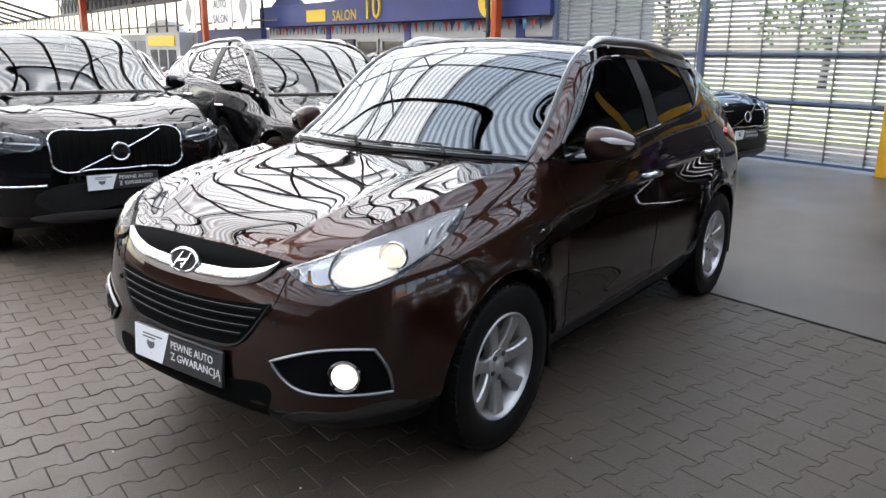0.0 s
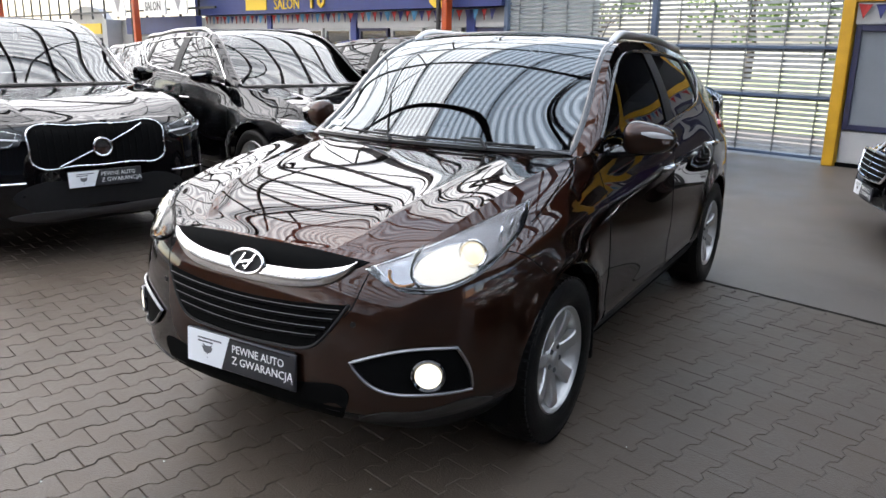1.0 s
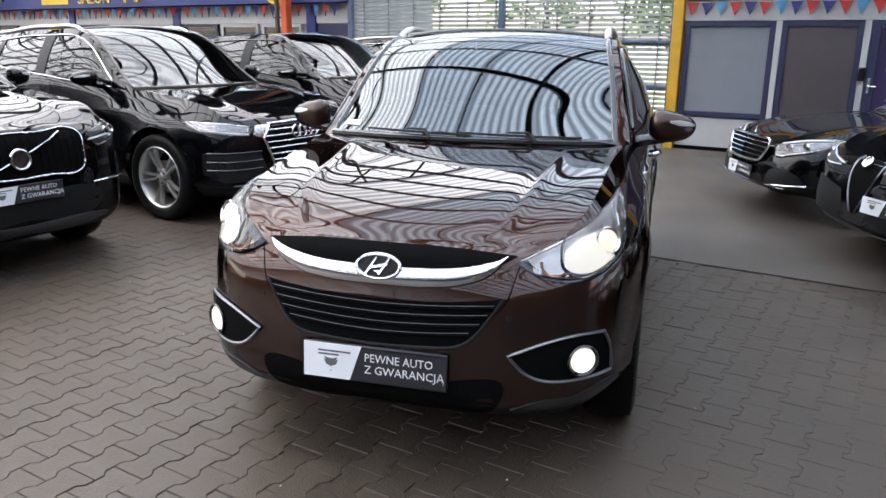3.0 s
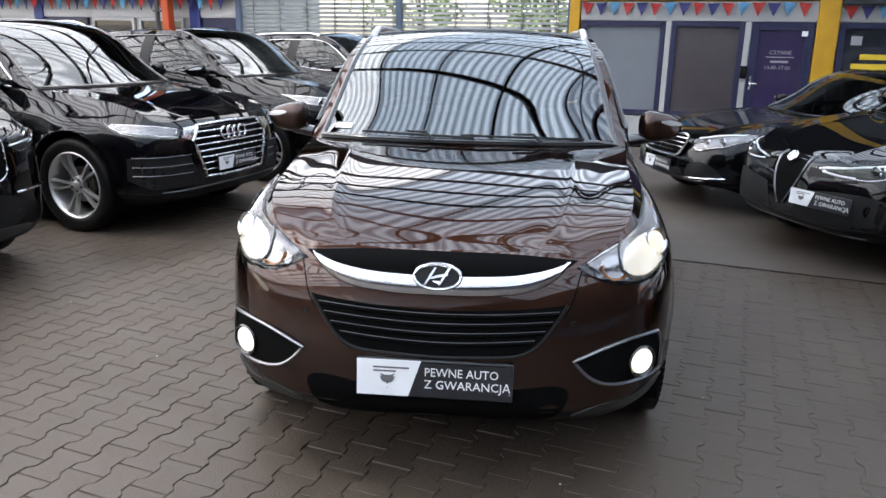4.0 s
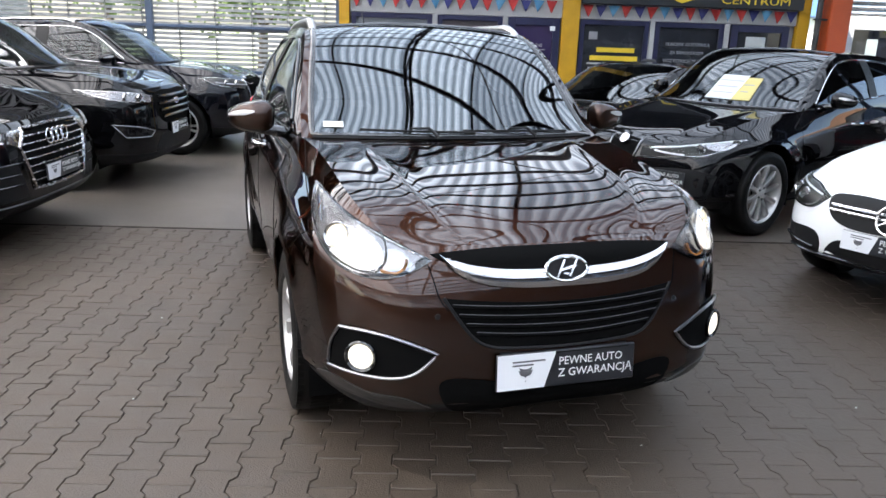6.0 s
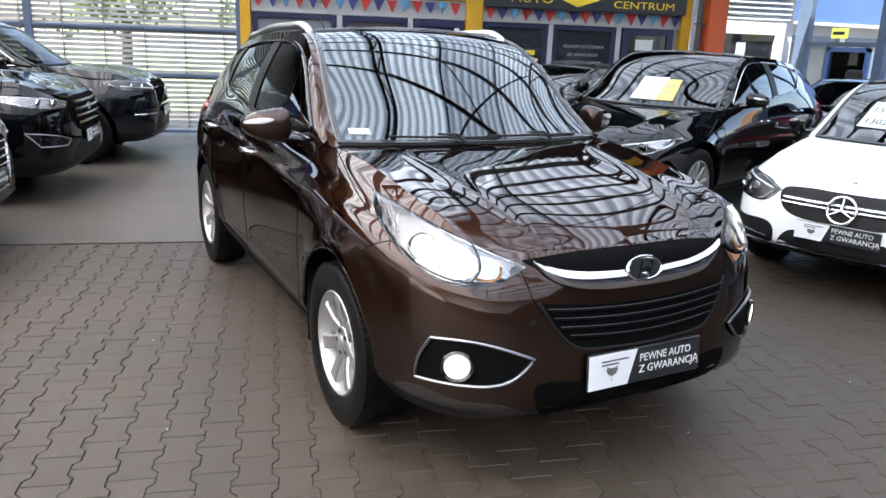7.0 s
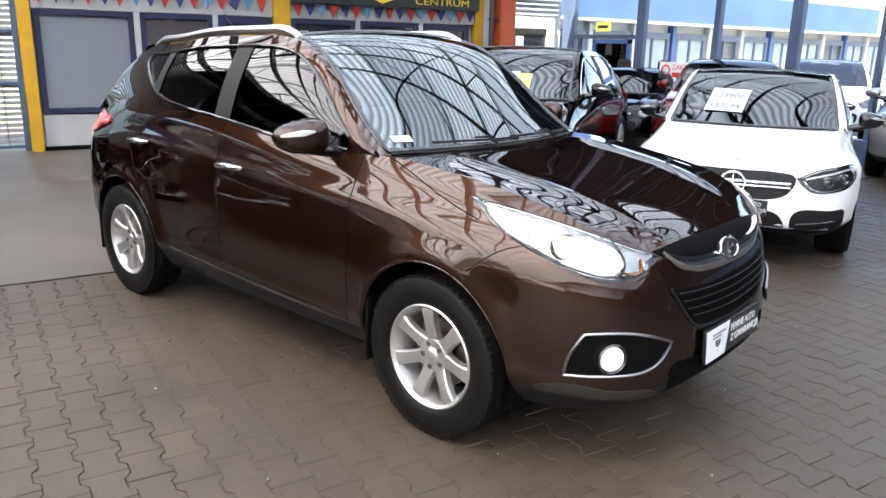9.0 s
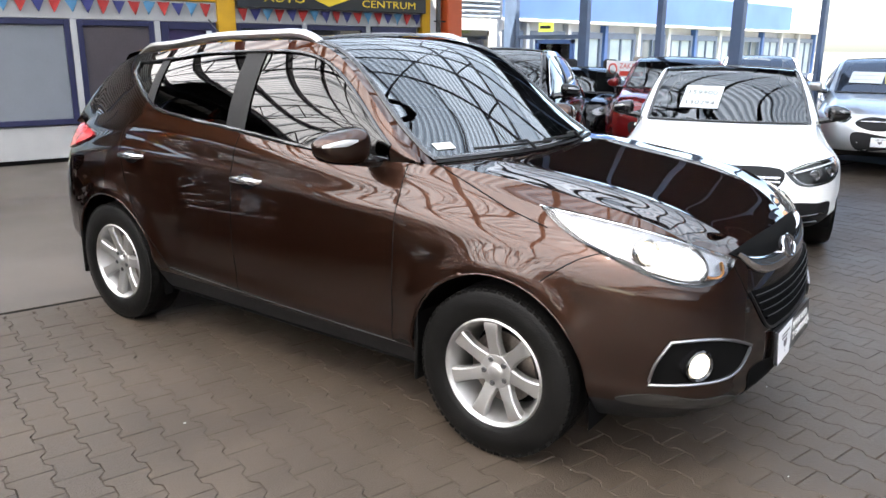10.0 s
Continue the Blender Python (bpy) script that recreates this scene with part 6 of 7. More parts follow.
        # mud flap and lower arch edge
        for yc in (0.0, BASE["wb"]):
            fl = Shape().box((0.70, yc + 0.375, 0.22), (0.885, yc + 0.395, 0.62), 0.006)
            part("mud_flap", put(fl), RUBBER, root)
        for yc in (0.0, BASE["wb"]):
            zc, Ra = BASE["R"] + 0.012, BASE["arch"] - 0.004
            line = []
            for t in np.linspace(-0.02, math.pi + 0.02, 25):
                q, _ = c.drop((0.9, yc + (Ra + 0.012) * math.cos(t), zc + (Ra + 0.012) * math.sin(t)), sd)
                line.append((q.x - 0.006, yc + Ra * math.cos(t), zc + Ra * math.sin(t)))
            part("arch_lip", put(Shape().tube(line, 0.0065, 6)), BROWN, root)
        # sill strip
        part("sill_strip", put(c.bead([(0.88, 0.50, 0.362), (0.88, 1.2, 0.375), (0.88, 2.12, 0.408)], 0.002, sd, 30, 0.001)), GREYPLASTIC, root)
    # gaps between panels
    gaps(c, root, [
        ([(0.87, 0.505, 1.12), (0.88, 0.50, 0.95), (0.88, 0.505, 0.6), (0.88, 0.515, 0.365)], sd, 0.0028),
        ([(0.87, 1.50, 1.18), (0.88, 1.53, 1.05), (0.88, 1.55, 0.9), (0.88, 1.545, 0.39)], sd, 0.0028),
        ([(0.86, 2.44, 1.22), (0.87, 2.50, 1.12), (0.88, 2.49, 0.98), (0.88, 2.42, 0.78), (0.88, 2.30, 0.60), (0.88, 2.12, 0.405)], sd, 0.0028),
        ([(0.88, 0.515, 0.365), (0.88, 1.2, 0.378), (0.88, 2.12, 0.405)], sd, 0.0024),
        ([(0.83, -0.42, 0.90), (0.87, -0.35, 0.875), (0.88, -0.25, 0.815), (0.89, -0.20, 0.775)], (-0.9, 0.4, 0), 0.0026),
        ([(0.495, -0.80, 0.868), (0.475, -0.84, 0.80), (0.455, -0.85, 0.735), (0.43, -0.87, 0.70)], fr, 0.0026),
        ([(0.812, -0.18, 1.05), (0.80, 0.0, 1.088), (0.775, 0.2, 1.118), (0.75, 0.40, 1.135)], (0, 0, -1), 0.0028),
    ])
    # the grille
    up = [(-0.475, -0.9, 0.878), (-0.30, -0.9, 0.893), (0, -0.9, 0.898), (0.30, -0.9, 0.893), (0.475, -0.9, 0.878), (0.40, -0.9, 0.840), (0.27, -0.9, 0.812), (0, -0.9, 0.80), (-0.27, -0.9, 0.812), (-0.40, -0.9, 0.840)]
    grille = part("upper_grille", c.patch(up, fr, 5, 0.004, 0, n=72, corners=(0, 4)), CAVITY, root, "black mesh upper grille", smooth=50)
    rows = []
    for k in range(41):
        a = -0.445 + 0.89 * k / 40
        up_f = through_points([-0.445, -0.36, -0.27, -0.14, 0, 0.14, 0.27, 0.36, 0.445], [0.872, 0.853, 0.839, 0.831, 0.829, 0.831, 0.839, 0.853, 0.872])
        lo_f = through_points([-0.445, -0.40, -0.31, -0.20, 0, 0.20, 0.31, 0.40, 0.445], [0.866, 0.822, 0.784, 0.768, 0.763, 0.768, 0.784, 0.822, 0.866])
        zu, zl = up_f(a), lo_f(a)
        row = []
        for t, l in ((0, 0.0), (0.06, 0.012), (0.3, 0.020), (0.6, 0.021), (0.94, 0.012), (1, 0.0)):
            h, nn = c.drop((a, -0.9, zu + (zl - zu) * t), fr)
            row.append(h + nn * (l + 0.002))
        rows.append(row)
    part("grille_wing", Shape().grid(rows), CHROME, grille, "curved chrome wing", smooth=50)
    low = [(-0.445, -0.9, 0.742), (-0.2, -0.9, 0.722), (0, -0.9, 0.716), (0.2, -0.9, 0.722), (0.445, -0.9, 0.742), (0.39, -0.9, 0.66), (0.318, -0.9, 0.584), (0.20, -0.9, 0.562), (0, -0.9, 0.555), (-0.20, -0.9, 0.562), (-0.318, -0.9, 0.584), (-0.39, -0.9, 0.66)]
    lower = part("lower_grille", c.patch(low, fr, 5, 0.003, 0, n=72, corners=(0, 4)), CAVITY, root, "black lower grille with thin chrome lines", smooth=50)
    for z, w in ((0.704, 0.415), (0.672, 0.395), (0.640, 0.370), (0.608, 0.335)):
        pts = [(-w, -0.9, z + 0.012), (-w * 0.5, -0.9, z), (0, -0.9, z - 0.005), (w * 0.5, -0.9, z), (w, -0.9, z + 0.012)]
        part("grille_slat", c.bead(pts, 0.010, fr, 30, 0.004, flat=0.5), CAVITY, lower, smooth=50)
        part("slat_line", c.bead([(x, y, q + 0.006) for x, y, q in pts], 0.0014, fr, 30, 0.012), SLAT_GREY, lower, smooth=50)
    part("lower_grille_edge", c.bead(low[4:] + [low[0]], 0.006, fr, 60, 0.003), PLASTIC, lower, smooth=50)
    intake = [(-0.46, -0.9, 0.405), (0, -0.9, 0.412), (0.46, -0.9, 0.405), (0.42, -0.9, 0.33), (0, -0.9, 0.32), (-0.42, -0.9, 0.33)]
    part("lower_intake", c.patch(intake, fr, 4, 0.003, 0, n=48), CAVITY, root, "black lower air intake", smooth=50)
    bd, m = badge_ring(root, (0, -0.846, 0.831), 0.080, 0.043, 0.0068, lean=24)
    part("badge_field", Shape().lathe([(0.0, 0.0001), (0.0, 1.0), (-0.12, 1.0)], 28, m @ Matrix.Diagonal((0.080, 0.14, 0.043, 1)) @ pose(0, 0, 0, 0, 0, -90)), PLASTIC, bd)
    for x0 in (-0.036, 0.012):
        part("badge_bar", Shape().prism([(x0 - 0.010, -0.030), (x0 - 0.002, -0.031), (x0 + 0.032, 0.030), (x0 + 0.024, 0.031)], 0.004, m @ Matrix.Translation((0, -0.008, 0))), CHROME, bd, smooth=0)
    part("badge_bar", Shape().prism([(-0.030, -0.012), (0.002, -0.004), (0.036, 0.004), (0.034, 0.013), (0.0, 0.005), (-0.026, -0.003)], 0.004, m @ Matrix.Translation((0, -0.0075, 0))), CHROME, bd, smooth=0)
    show_plate(root, (0, -0.902, 0.479), 4, 0.542, 0.134)
    brk = Shape().box((-0.25, -0.905, 0.43), (0.25, -0.86, 0.545), 0.004)
    part("plate_bracket", brk, PLASTIC, root)
    door_mirror(root, (0.972, 0.70, 1.200), BROWN, 0.225, 0.165)
    # mirror sail and wipers
    for a0, a1, b0, b1 in ((0.06, -0.66, 0.010, 0.016), (0.74, -0.02, 0.010, 0.015)):
        w = []
        for i in range(13):
            t = i / 12
            q = c.G(a0 + (a1 - a0) * t, b0 + (b1 - b0) * t)
            w.append(q + Vector((0, -0.010, 0.014)))
        wp = part("wiper", Shape().tube(w, 0.0048, 6, flat=1.3), PLASTIC, root, "black windscreen wiper")
        st = c.G(a0 + (a1 - a0) * 0.35, 0.0)
        part("wiper_arm", Shape().tube([st + Vector((0, -0.02, 0.012)), w[5] + Vector((0, -0.008, 0.016)), w[7] + Vector((0, -0.004, 0.014))], [0.009, 0.007, 0.005], 6), PLASTIC, wp)
    stk = Shape().grid([[c.G(a, b) + Vector((0, -0.003, 0.003)) for a in np.linspace(-0.87, -0.75, 5)] for b in np.linspace(0.026, 0.040, 4)])
    part("windscreen_sticker", stk, PAPER, root, "white paper sticker", smooth=0)
    r0 = BASE["bands"][2]
    sp = Shape()
    lines = [(-0.03, 0.0, 0.004), (-0.008, 0.05, 0.012), (0.0, 0.13, 0.0), (0.0, 0.17, -0.022), (0.004, 0.165, -0.034), (0.012, 0.08, -0.02), (0.03, 0.004, -0.006)]
    sp.grid([[c.G(a, r0 + db) + Vector((0, dy * (1 - 0.25 * abs(a) ** 4), dz)) for a in np.linspace(-0.93, 0.93, 25)] for db, dy, dz in lines])
    part("roof_spoiler", sp, BROWN, root, "body-coloured roof spoiler", smooth=50)
    ant = Shape().tube([(0, 2.62, 1.60), (0, 2.68, 1.66), (0, 2.80, 1.76)], [0.016, 0.006, 0.003], 6)
    part("aerial", ant, PLASTIC, root)
    for sg in (1, -1):
        for y in (0.0, BASE["wb"]):
            wheel.turn = 0.1 + 0.3 * (sg > 0) + 0.2 * (y > 1)
            wheel(root, (sg * 0.79, y, 0.352), 0.352, sg, 0.215, 0.222, 7, (RUBBER, ALLOY))
    return root


brown_car()


# ---- the other cars ----
def other_car(name, label, p, mat, m, front, group="", wheels=(5, True), rim=0.25, glass_mats=(PARKED_GLASS, CLEAR_GLASS), rails=False, fine=0.62, lit=False, simple=False, shade=DARK_GLASS):
    root = thing(name, m, label, "car", group)
    c = Car(p, fine)
    car_body(c, root, mat, glass_mats, split=not simple, rails=rails, shade=shade)
    sd = (-1, 0, 0)
    if front:
        front(c, root, p)
    W, wb, kz = p["W"], p["wb"], p["H"] / 1.645
    door_mirror(root, (W + 0.075, p["E"][0][0] + 0.33, 1.205 * kz), p.get("mirror_mat", mat), 0.20, 0.15, lamp=not simple)
    dd = p.get("door", (0.5, 1.545, 2.42))
    top1, top2 = c.top(dd[0]), c.top(dd[1])
    gaps(c, root, [([(W, dd[0], top1 - 0.01), (W, dd[0], 0.7), (W, dd[0] + 0.02, 0.38)], sd, 0.003),
                   ([(W, dd[1], top2 - 0.01), (W, dd[1] + 0.01, 0.7), (W, dd[1], 0.40)], sd, 0.003)])
    for sg in (1, -1):
        for y in (dd[1] - 0.12, dd[2] - 0.02):
            z = c.top(y) - 0.20
            h, nn = c.drop((W, y, z), sd)
            s = Shape().tube([(h.x - 0.004, y - 0.10, z), (h.x + 0.03, y - 0.06, z), (h.x + 0.03, y + 0.06, z), (h.x - 0.004, y + 0.09, z)], 0.012, 6)
            part("door_handle", s if sg > 0 else mirrored(s), p.get("handle_mat", mat), root, smooth=50)
        tl = [(W - 0.02, p["yr"] - 0.45, c.top(p["yr"] - 0.5) - 0.06), (W - 0.05, p["yr"] - 0.25, c.top(p["yr"]) - 0.02), (W - 0.15, p["yr"] - 0.12, c.top(p["yr"]) - 0.08), (W - 0.06, p["yr"] - 0.28, c.top(p["yr"]) - 0.2)]
        s = c.patch(tl, (-0.8, -0.6, 0), 3, 0.008, 0.006, n=20)
        part("tail_lamp", s if sg > 0 else mirrored(s), TAIL, root, "red tail lamp", smooth=60)
        for y in (0.0, wb):
            wheel(root, (sg * (W - 0.125), y, p["R"]), p["R"], sg, 0.235, rim, wheels[0], (RUBBER, ALLOY), twin=wheels[1], detail=False)
    return root, c


def lamp_set(c, root, ring, inner, d=(-0.55, 0.8, -0.2), mat=LAMP_GREY, drl=None, label="clear headlight, unlit", corners=(0,), edge=SATIN):
    for sg in (1, -1):
        put = (lambda s: s) if sg > 0 else mirrored
        hl = part("headlight", put(c.patch(ring, d, 4, 0.003, 0, n=52, corners=corners)), GLOSSBLACK, root, label, smooth=50)
        cen = sum((Vector(q) for q in ring), Vector()) / len(ring)
        small = [Vector(q).lerp(cen, 0.13) for q in ring]
        part("reflector", put(c.patch(small, d, 4, 0.006, 0, n=44, corners=corners)), mat, hl, smooth=50)
        part("reflector_edge", put(c.bead(small, 0.0035, d, 48, 0.009, close=True, corners=corners)), edge, hl)
        for q, r in inner:
            h, nn = c.drop(q, d)
            m4 = Matrix.Translation(h + nn * 0.008) @ Vector((0.2, -0.97, 0.05)).to_track_quat("X", "Z").to_matrix().to_4x4()
            part("lamp_bowl", put(Shape().lathe([(0.0, r * 1.15), (0.014, r * 1.05), (0.004, r * 0.8)], 20, m4)), CHROME, hl)
            part("projector_lens", put(Shape().lathe([(0.003, r * 0.82), (0.010, r * 0.5), (0.012, 0.0001)], 20, m4)), GLOSSBLACK, hl)
        for line in (drl if drl and isinstance(drl[0], list) else [drl] if drl else []):
            part("light_strip", put(c.bead(line, 0.007, d, 24, 0.012)), PLATE_WHITE, hl)
        cv = part("lens_cover", put(c.patch(ring, d, 4, 0.010, 0.014, n=52, corners=corners)), LENS, hl, smooth=60)
        cv.visible_shadow = False


def face(x, z, y=-0.95):
    return (x, y, z)


def both(half):
    """A closed outline across the nose from its left half, top to bottom."""
    return [(x, y, z) for x, y, z in half] + [(-x, y, z) for x, y, z in half[::-1] if x > 1e-6]


def black_intake(c, root, ring, name="lower_intake", mat=PLASTIC, lift=0.003, n=48, corners=()):
    return part(name, c.patch(ring, (0, 1, 0), 4, lift, 0, n=n, corners=corners), mat, root, smooth=50)


def estate_nose(c, root, p):
    """Large SUV: framed grille with a slanted bar and a ring, slim lamps."""
    fr = (0, 1, 0)
    g = both([face(0, 0.985), face(0.25, 0.984), face(0.44, 0.979), face(0.477, 0.952), face(0.482, 0.84), face(0.472, 0.735), face(0.435, 0.702), face(0.25, 0.695), face(0, 0.692)])
    gr = part("grille", c.patch(g, fr, 5, 0.004, 0, n=72), CAVITY, root, "black grille in a chrome frame with a slanted bar", smooth=50)
    part("grille_frame", c.bead(g, 0.0065, fr, 80, 0.008, close=True), SATIN, gr, "chrome frame")
    for k in range(17):
        x = -0.42 + 0.84 * k / 16
        part("grille_slat", c.bead([face(x, 0.96), face(x, 0.72)], 0.006, fr, 6, 0.005, straight=True), CAVITY, gr)
    part("slanted_bar", c.bead([face(-0.30, 0.70), face(0.32, 0.965)], 0.007, fr, 14, 0.018, straight=True), CHROME, gr)
    b, m = badge_ring(root, (0, p["yf"] - 0.018, 0.825), 0.064, 0.064, 0.010, lean=8)
    part("badge_field", Shape().lathe([(0.0, 0.0001), (0.0, 0.058), (-0.01, 0.058)], 24, m @ pose(0, 0, 0, 0, 0, -90)), GLOSSBLACK, b)
    ring = [(0.53, -0.85, 0.945), (0.56, -0.85, 0.865), (0.70, -0.75, 0.855), (0.83, -0.60, 0.87), (0.90, -0.45, 0.92), (0.90, -0.35, 0.985), (0.78, -0.55, 0.99), (0.66, -0.72, 0.975)]
    lamp_set(c, root, ring, (((0.70, -0.7, 0.915), 0.035), ((0.80, -0.6, 0.925), 0.032)), drl=[(0.56, -0.85, 0.905), (0.68, -0.75, 0.905), (0.80, -0.62, 0.915), (0.86, -0.5, 0.93)], mat=GREYPLASTIC)
    black_intake(c, root, both([face(0, 0.56), face(0.55, 0.56), face(0.62, 0.50), face(0.55, 0.42), face(0, 0.41)]))
    part("skid_plate", c.patch(both([face(0, 0.375), face(0.55, 0.38), face(0.66, 0.36), face(0.55, 0.32), face(0, 0.315)]), fr, 3, 0.008, 0.004, n=48), SLAT_GREY, root, "grey skid plate", smooth=50)
    for sg in (1, -1):
        s = c.bead([(sg * 0.55, -0.9, 0.60), (sg * 0.85, -0.6, 0.60)], 0.009, (-sg * 0.4, 0.9, 0), 12, 0.004, straight=True)
        part("bumper_strip", s, CHROME, root)
    show_plate(root, (0, p["yf"] - 0.02, 0.60), 2)


def crisp(half, idx):
    """Corner places of an outline made by both()."""
    n = len(half)
    return tuple(sorted(list(idx) + [2 * n - 2 - i for i in idx if half[i][0] > 1e-6]))


def ring_nose(c, root, p):
    """Large SUV with a wide six-cornered chrome grille."""
    fr = (0, 1, 0)
    half = [face(0, 0.885), face(0.41, 0.878), face(0.50, 0.765), face(0.385, 0.455), face(0, 0.445)]
    g, cs = both(half), crisp(half, (1, 2, 3))
    gr = part("grille", c.patch(g, fr, 5, 0.004, 0, n=72, corners=cs), CAVITY, root, "wide six-cornered grille with chrome slats and silver frame", smooth=50)
    part("grille_frame", c.bead(g, 0.015, fr, 84, 0.008, close=True, flat=0.8, corners=cs), SATIN, gr, "silver frame")
    for z in (0.828, 0.775, 0.722, 0.67, 0.617, 0.565, 0.51):
        w = 0.43 + (0.878 - z) * 0.5 if z > 0.765 else 0.485 - (0.765 - z) * 0.37
        part("grille_slat", c.bead([face(-w, z), face(w, z)], 0.0085, fr, 20, 0.010, straight=True, flat=0.8), SATIN, gr)
    for k in range(4):
        badge_ring(root, (-0.117 + 0.078 * k, p["yf"] - 0.004, 0.795), 0.052, 0.052, 0.0085, lean=6)
    for sg in (1, -1):
        d = (-sg * 0.3, 0.9, 0)
        wd = [(sg * 0.435, -0.9, 0.876), (sg * 0.575, -0.86, 0.868), (sg * 0.60, -0.84, 0.795), (sg * 0.525, -0.9, 0.765)]
        part("grille_wedge", c.patch(wd, d, 3, 0.010, 0, n=32, corners=(0, 1, 2, 3)), SATIN, gr, "silver wedge beside the grille", smooth=40)
        s = [(sg * 0.56, -0.9, 0.645), (sg * 0.93, -0.55, 0.645), (sg * 0.93, -0.55, 0.47), (sg * 0.84, -0.7, 0.40), (sg * 0.46, -0.9, 0.405)]
        it = part("side_intake", c.patch(s, (-sg * 0.4, 0.9, 0), 4, 0.003, 0, n=44, corners=(0, 1, 2, 3, 4)), PLASTIC, root, smooth=50)
        for z in (0.655, 0.58, 0.51):
            part("intake_slat", c.bead([(sg * 0.55, -0.9, z), (sg * 0.91, -0.58, z)], 0.007, (-sg * 0.4, 0.9, 0), 12, 0.006, straight=True), GLOSSBLACK, it)
    ring = [(0.60, -0.85, 0.868), (0.625, -0.80, 0.775), (0.78, -0.66, 0.785), (0.90, -0.46, 0.825), (0.95, -0.34, 0.915), (0.80, -0.60, 0.895)]
    lamp_set(c, root, ring, (), drl=[[(0.64, -0.82, 0.800), (0.76, -0.67, 0.805), (0.88, -0.48, 0.838)]], corners=(0, 1, 3, 4), mat=LAMP_GREY)
    part("lip_strip", c.bead([face(-0.8, 0.37, -0.8), face(0, 0.37), face(0.8, 0.37, -0.8)], 0.006, fr, 30, 0.004), SLAT_GREY, root)
    show_plate(root, (0, p["yf"] - 0.03, 0.545), 2)


def bar_nose(c, root, p):
    """SUV with a dark slatted grille, clear lamps and fog lamps in pockets."""
    fr = (0, 1, 0)
    g = both([face(0, 0.965), face(0.42, 0.955), face(0.53, 0.91), face(0.50, 0.74), face(0.40, 0.66), face(0, 0.645)])
    gr = part("grille", c.patch(g, fr, 5, 0.004, 0, n=72), CAVITY, root, "black grille with broad dark bars", smooth=50)
    for z, w in ((0.91, 0.46), (0.845, 0.48), (0.78, 0.46), (0.715, 0.42)):
        part("grille_slat", c.bead([face(-w, z), face(w, z)], 0.021, fr, 20, 0.012, straight=True, flat=0.8), GLOSSBLACK, gr)
    b, m = badge_ring(root, (0, p["yf"] + 0.0, 0.845), 0.075, 0.032, 0.007, lean=8)
    part("badge_field", Shape().lathe([(0.0, 0.0001), (0.0, 1.0), (-0.12, 1.0)], 28, m @ Matrix.Diagonal((0.075, 0.05, 0.032, 1)) @ pose(0, 0, 0, 0, 0, -90)), BLUE, b)
    ring = [(0.56, -0.9, 0.93), (0.57, -0.88, 0.855), (0.72, -0.75, 0.85), (0.86, -0.56, 0.88), (0.93, -0.36, 0.97), (0.92, -0.30, 1.0), (0.80, -0.58, 0.965), (0.68, -0.75, 0.945)]
    lamp_set(c, root, ring, (((0.68, -0.75, 0.895), 0.036), ((0.78, -0.65, 0.905), 0.036)), mat=LAMP_GREY, corners=(0, 1, 5))
    for sg in (1, -1):
        d = (-sg * 0.45, 0.9, 0)
        s = [(sg * 0.60, -0.9, 0.585), (sg * 0.66, -0.88, 0.535), (sg * 0.84, -0.66, 0.540), (sg * 0.89, -0.56, 0.665), (sg * 0.72, -0.82, 0.625)]
        pk = part("fog_lamp", c.patch(s, d, 4, 0.003, 0, n=40, corners=(0, 1, 2, 3)), GLOSSBLACK, root, smooth=50)
        part("fog_trim", c.bead(s, 0.0045, d, 44, 0.007, close=True, corners=(0, 1, 2, 3)), TRIM_GREY, pk)
    black_intake(c, root, both([face(0, 0.50), face(0.5, 0.50), face(0.56, 0.43), face(0, 0.38)]))
    show_plate(root, (0, p["yf"] - 0.02, 0.575), 2)


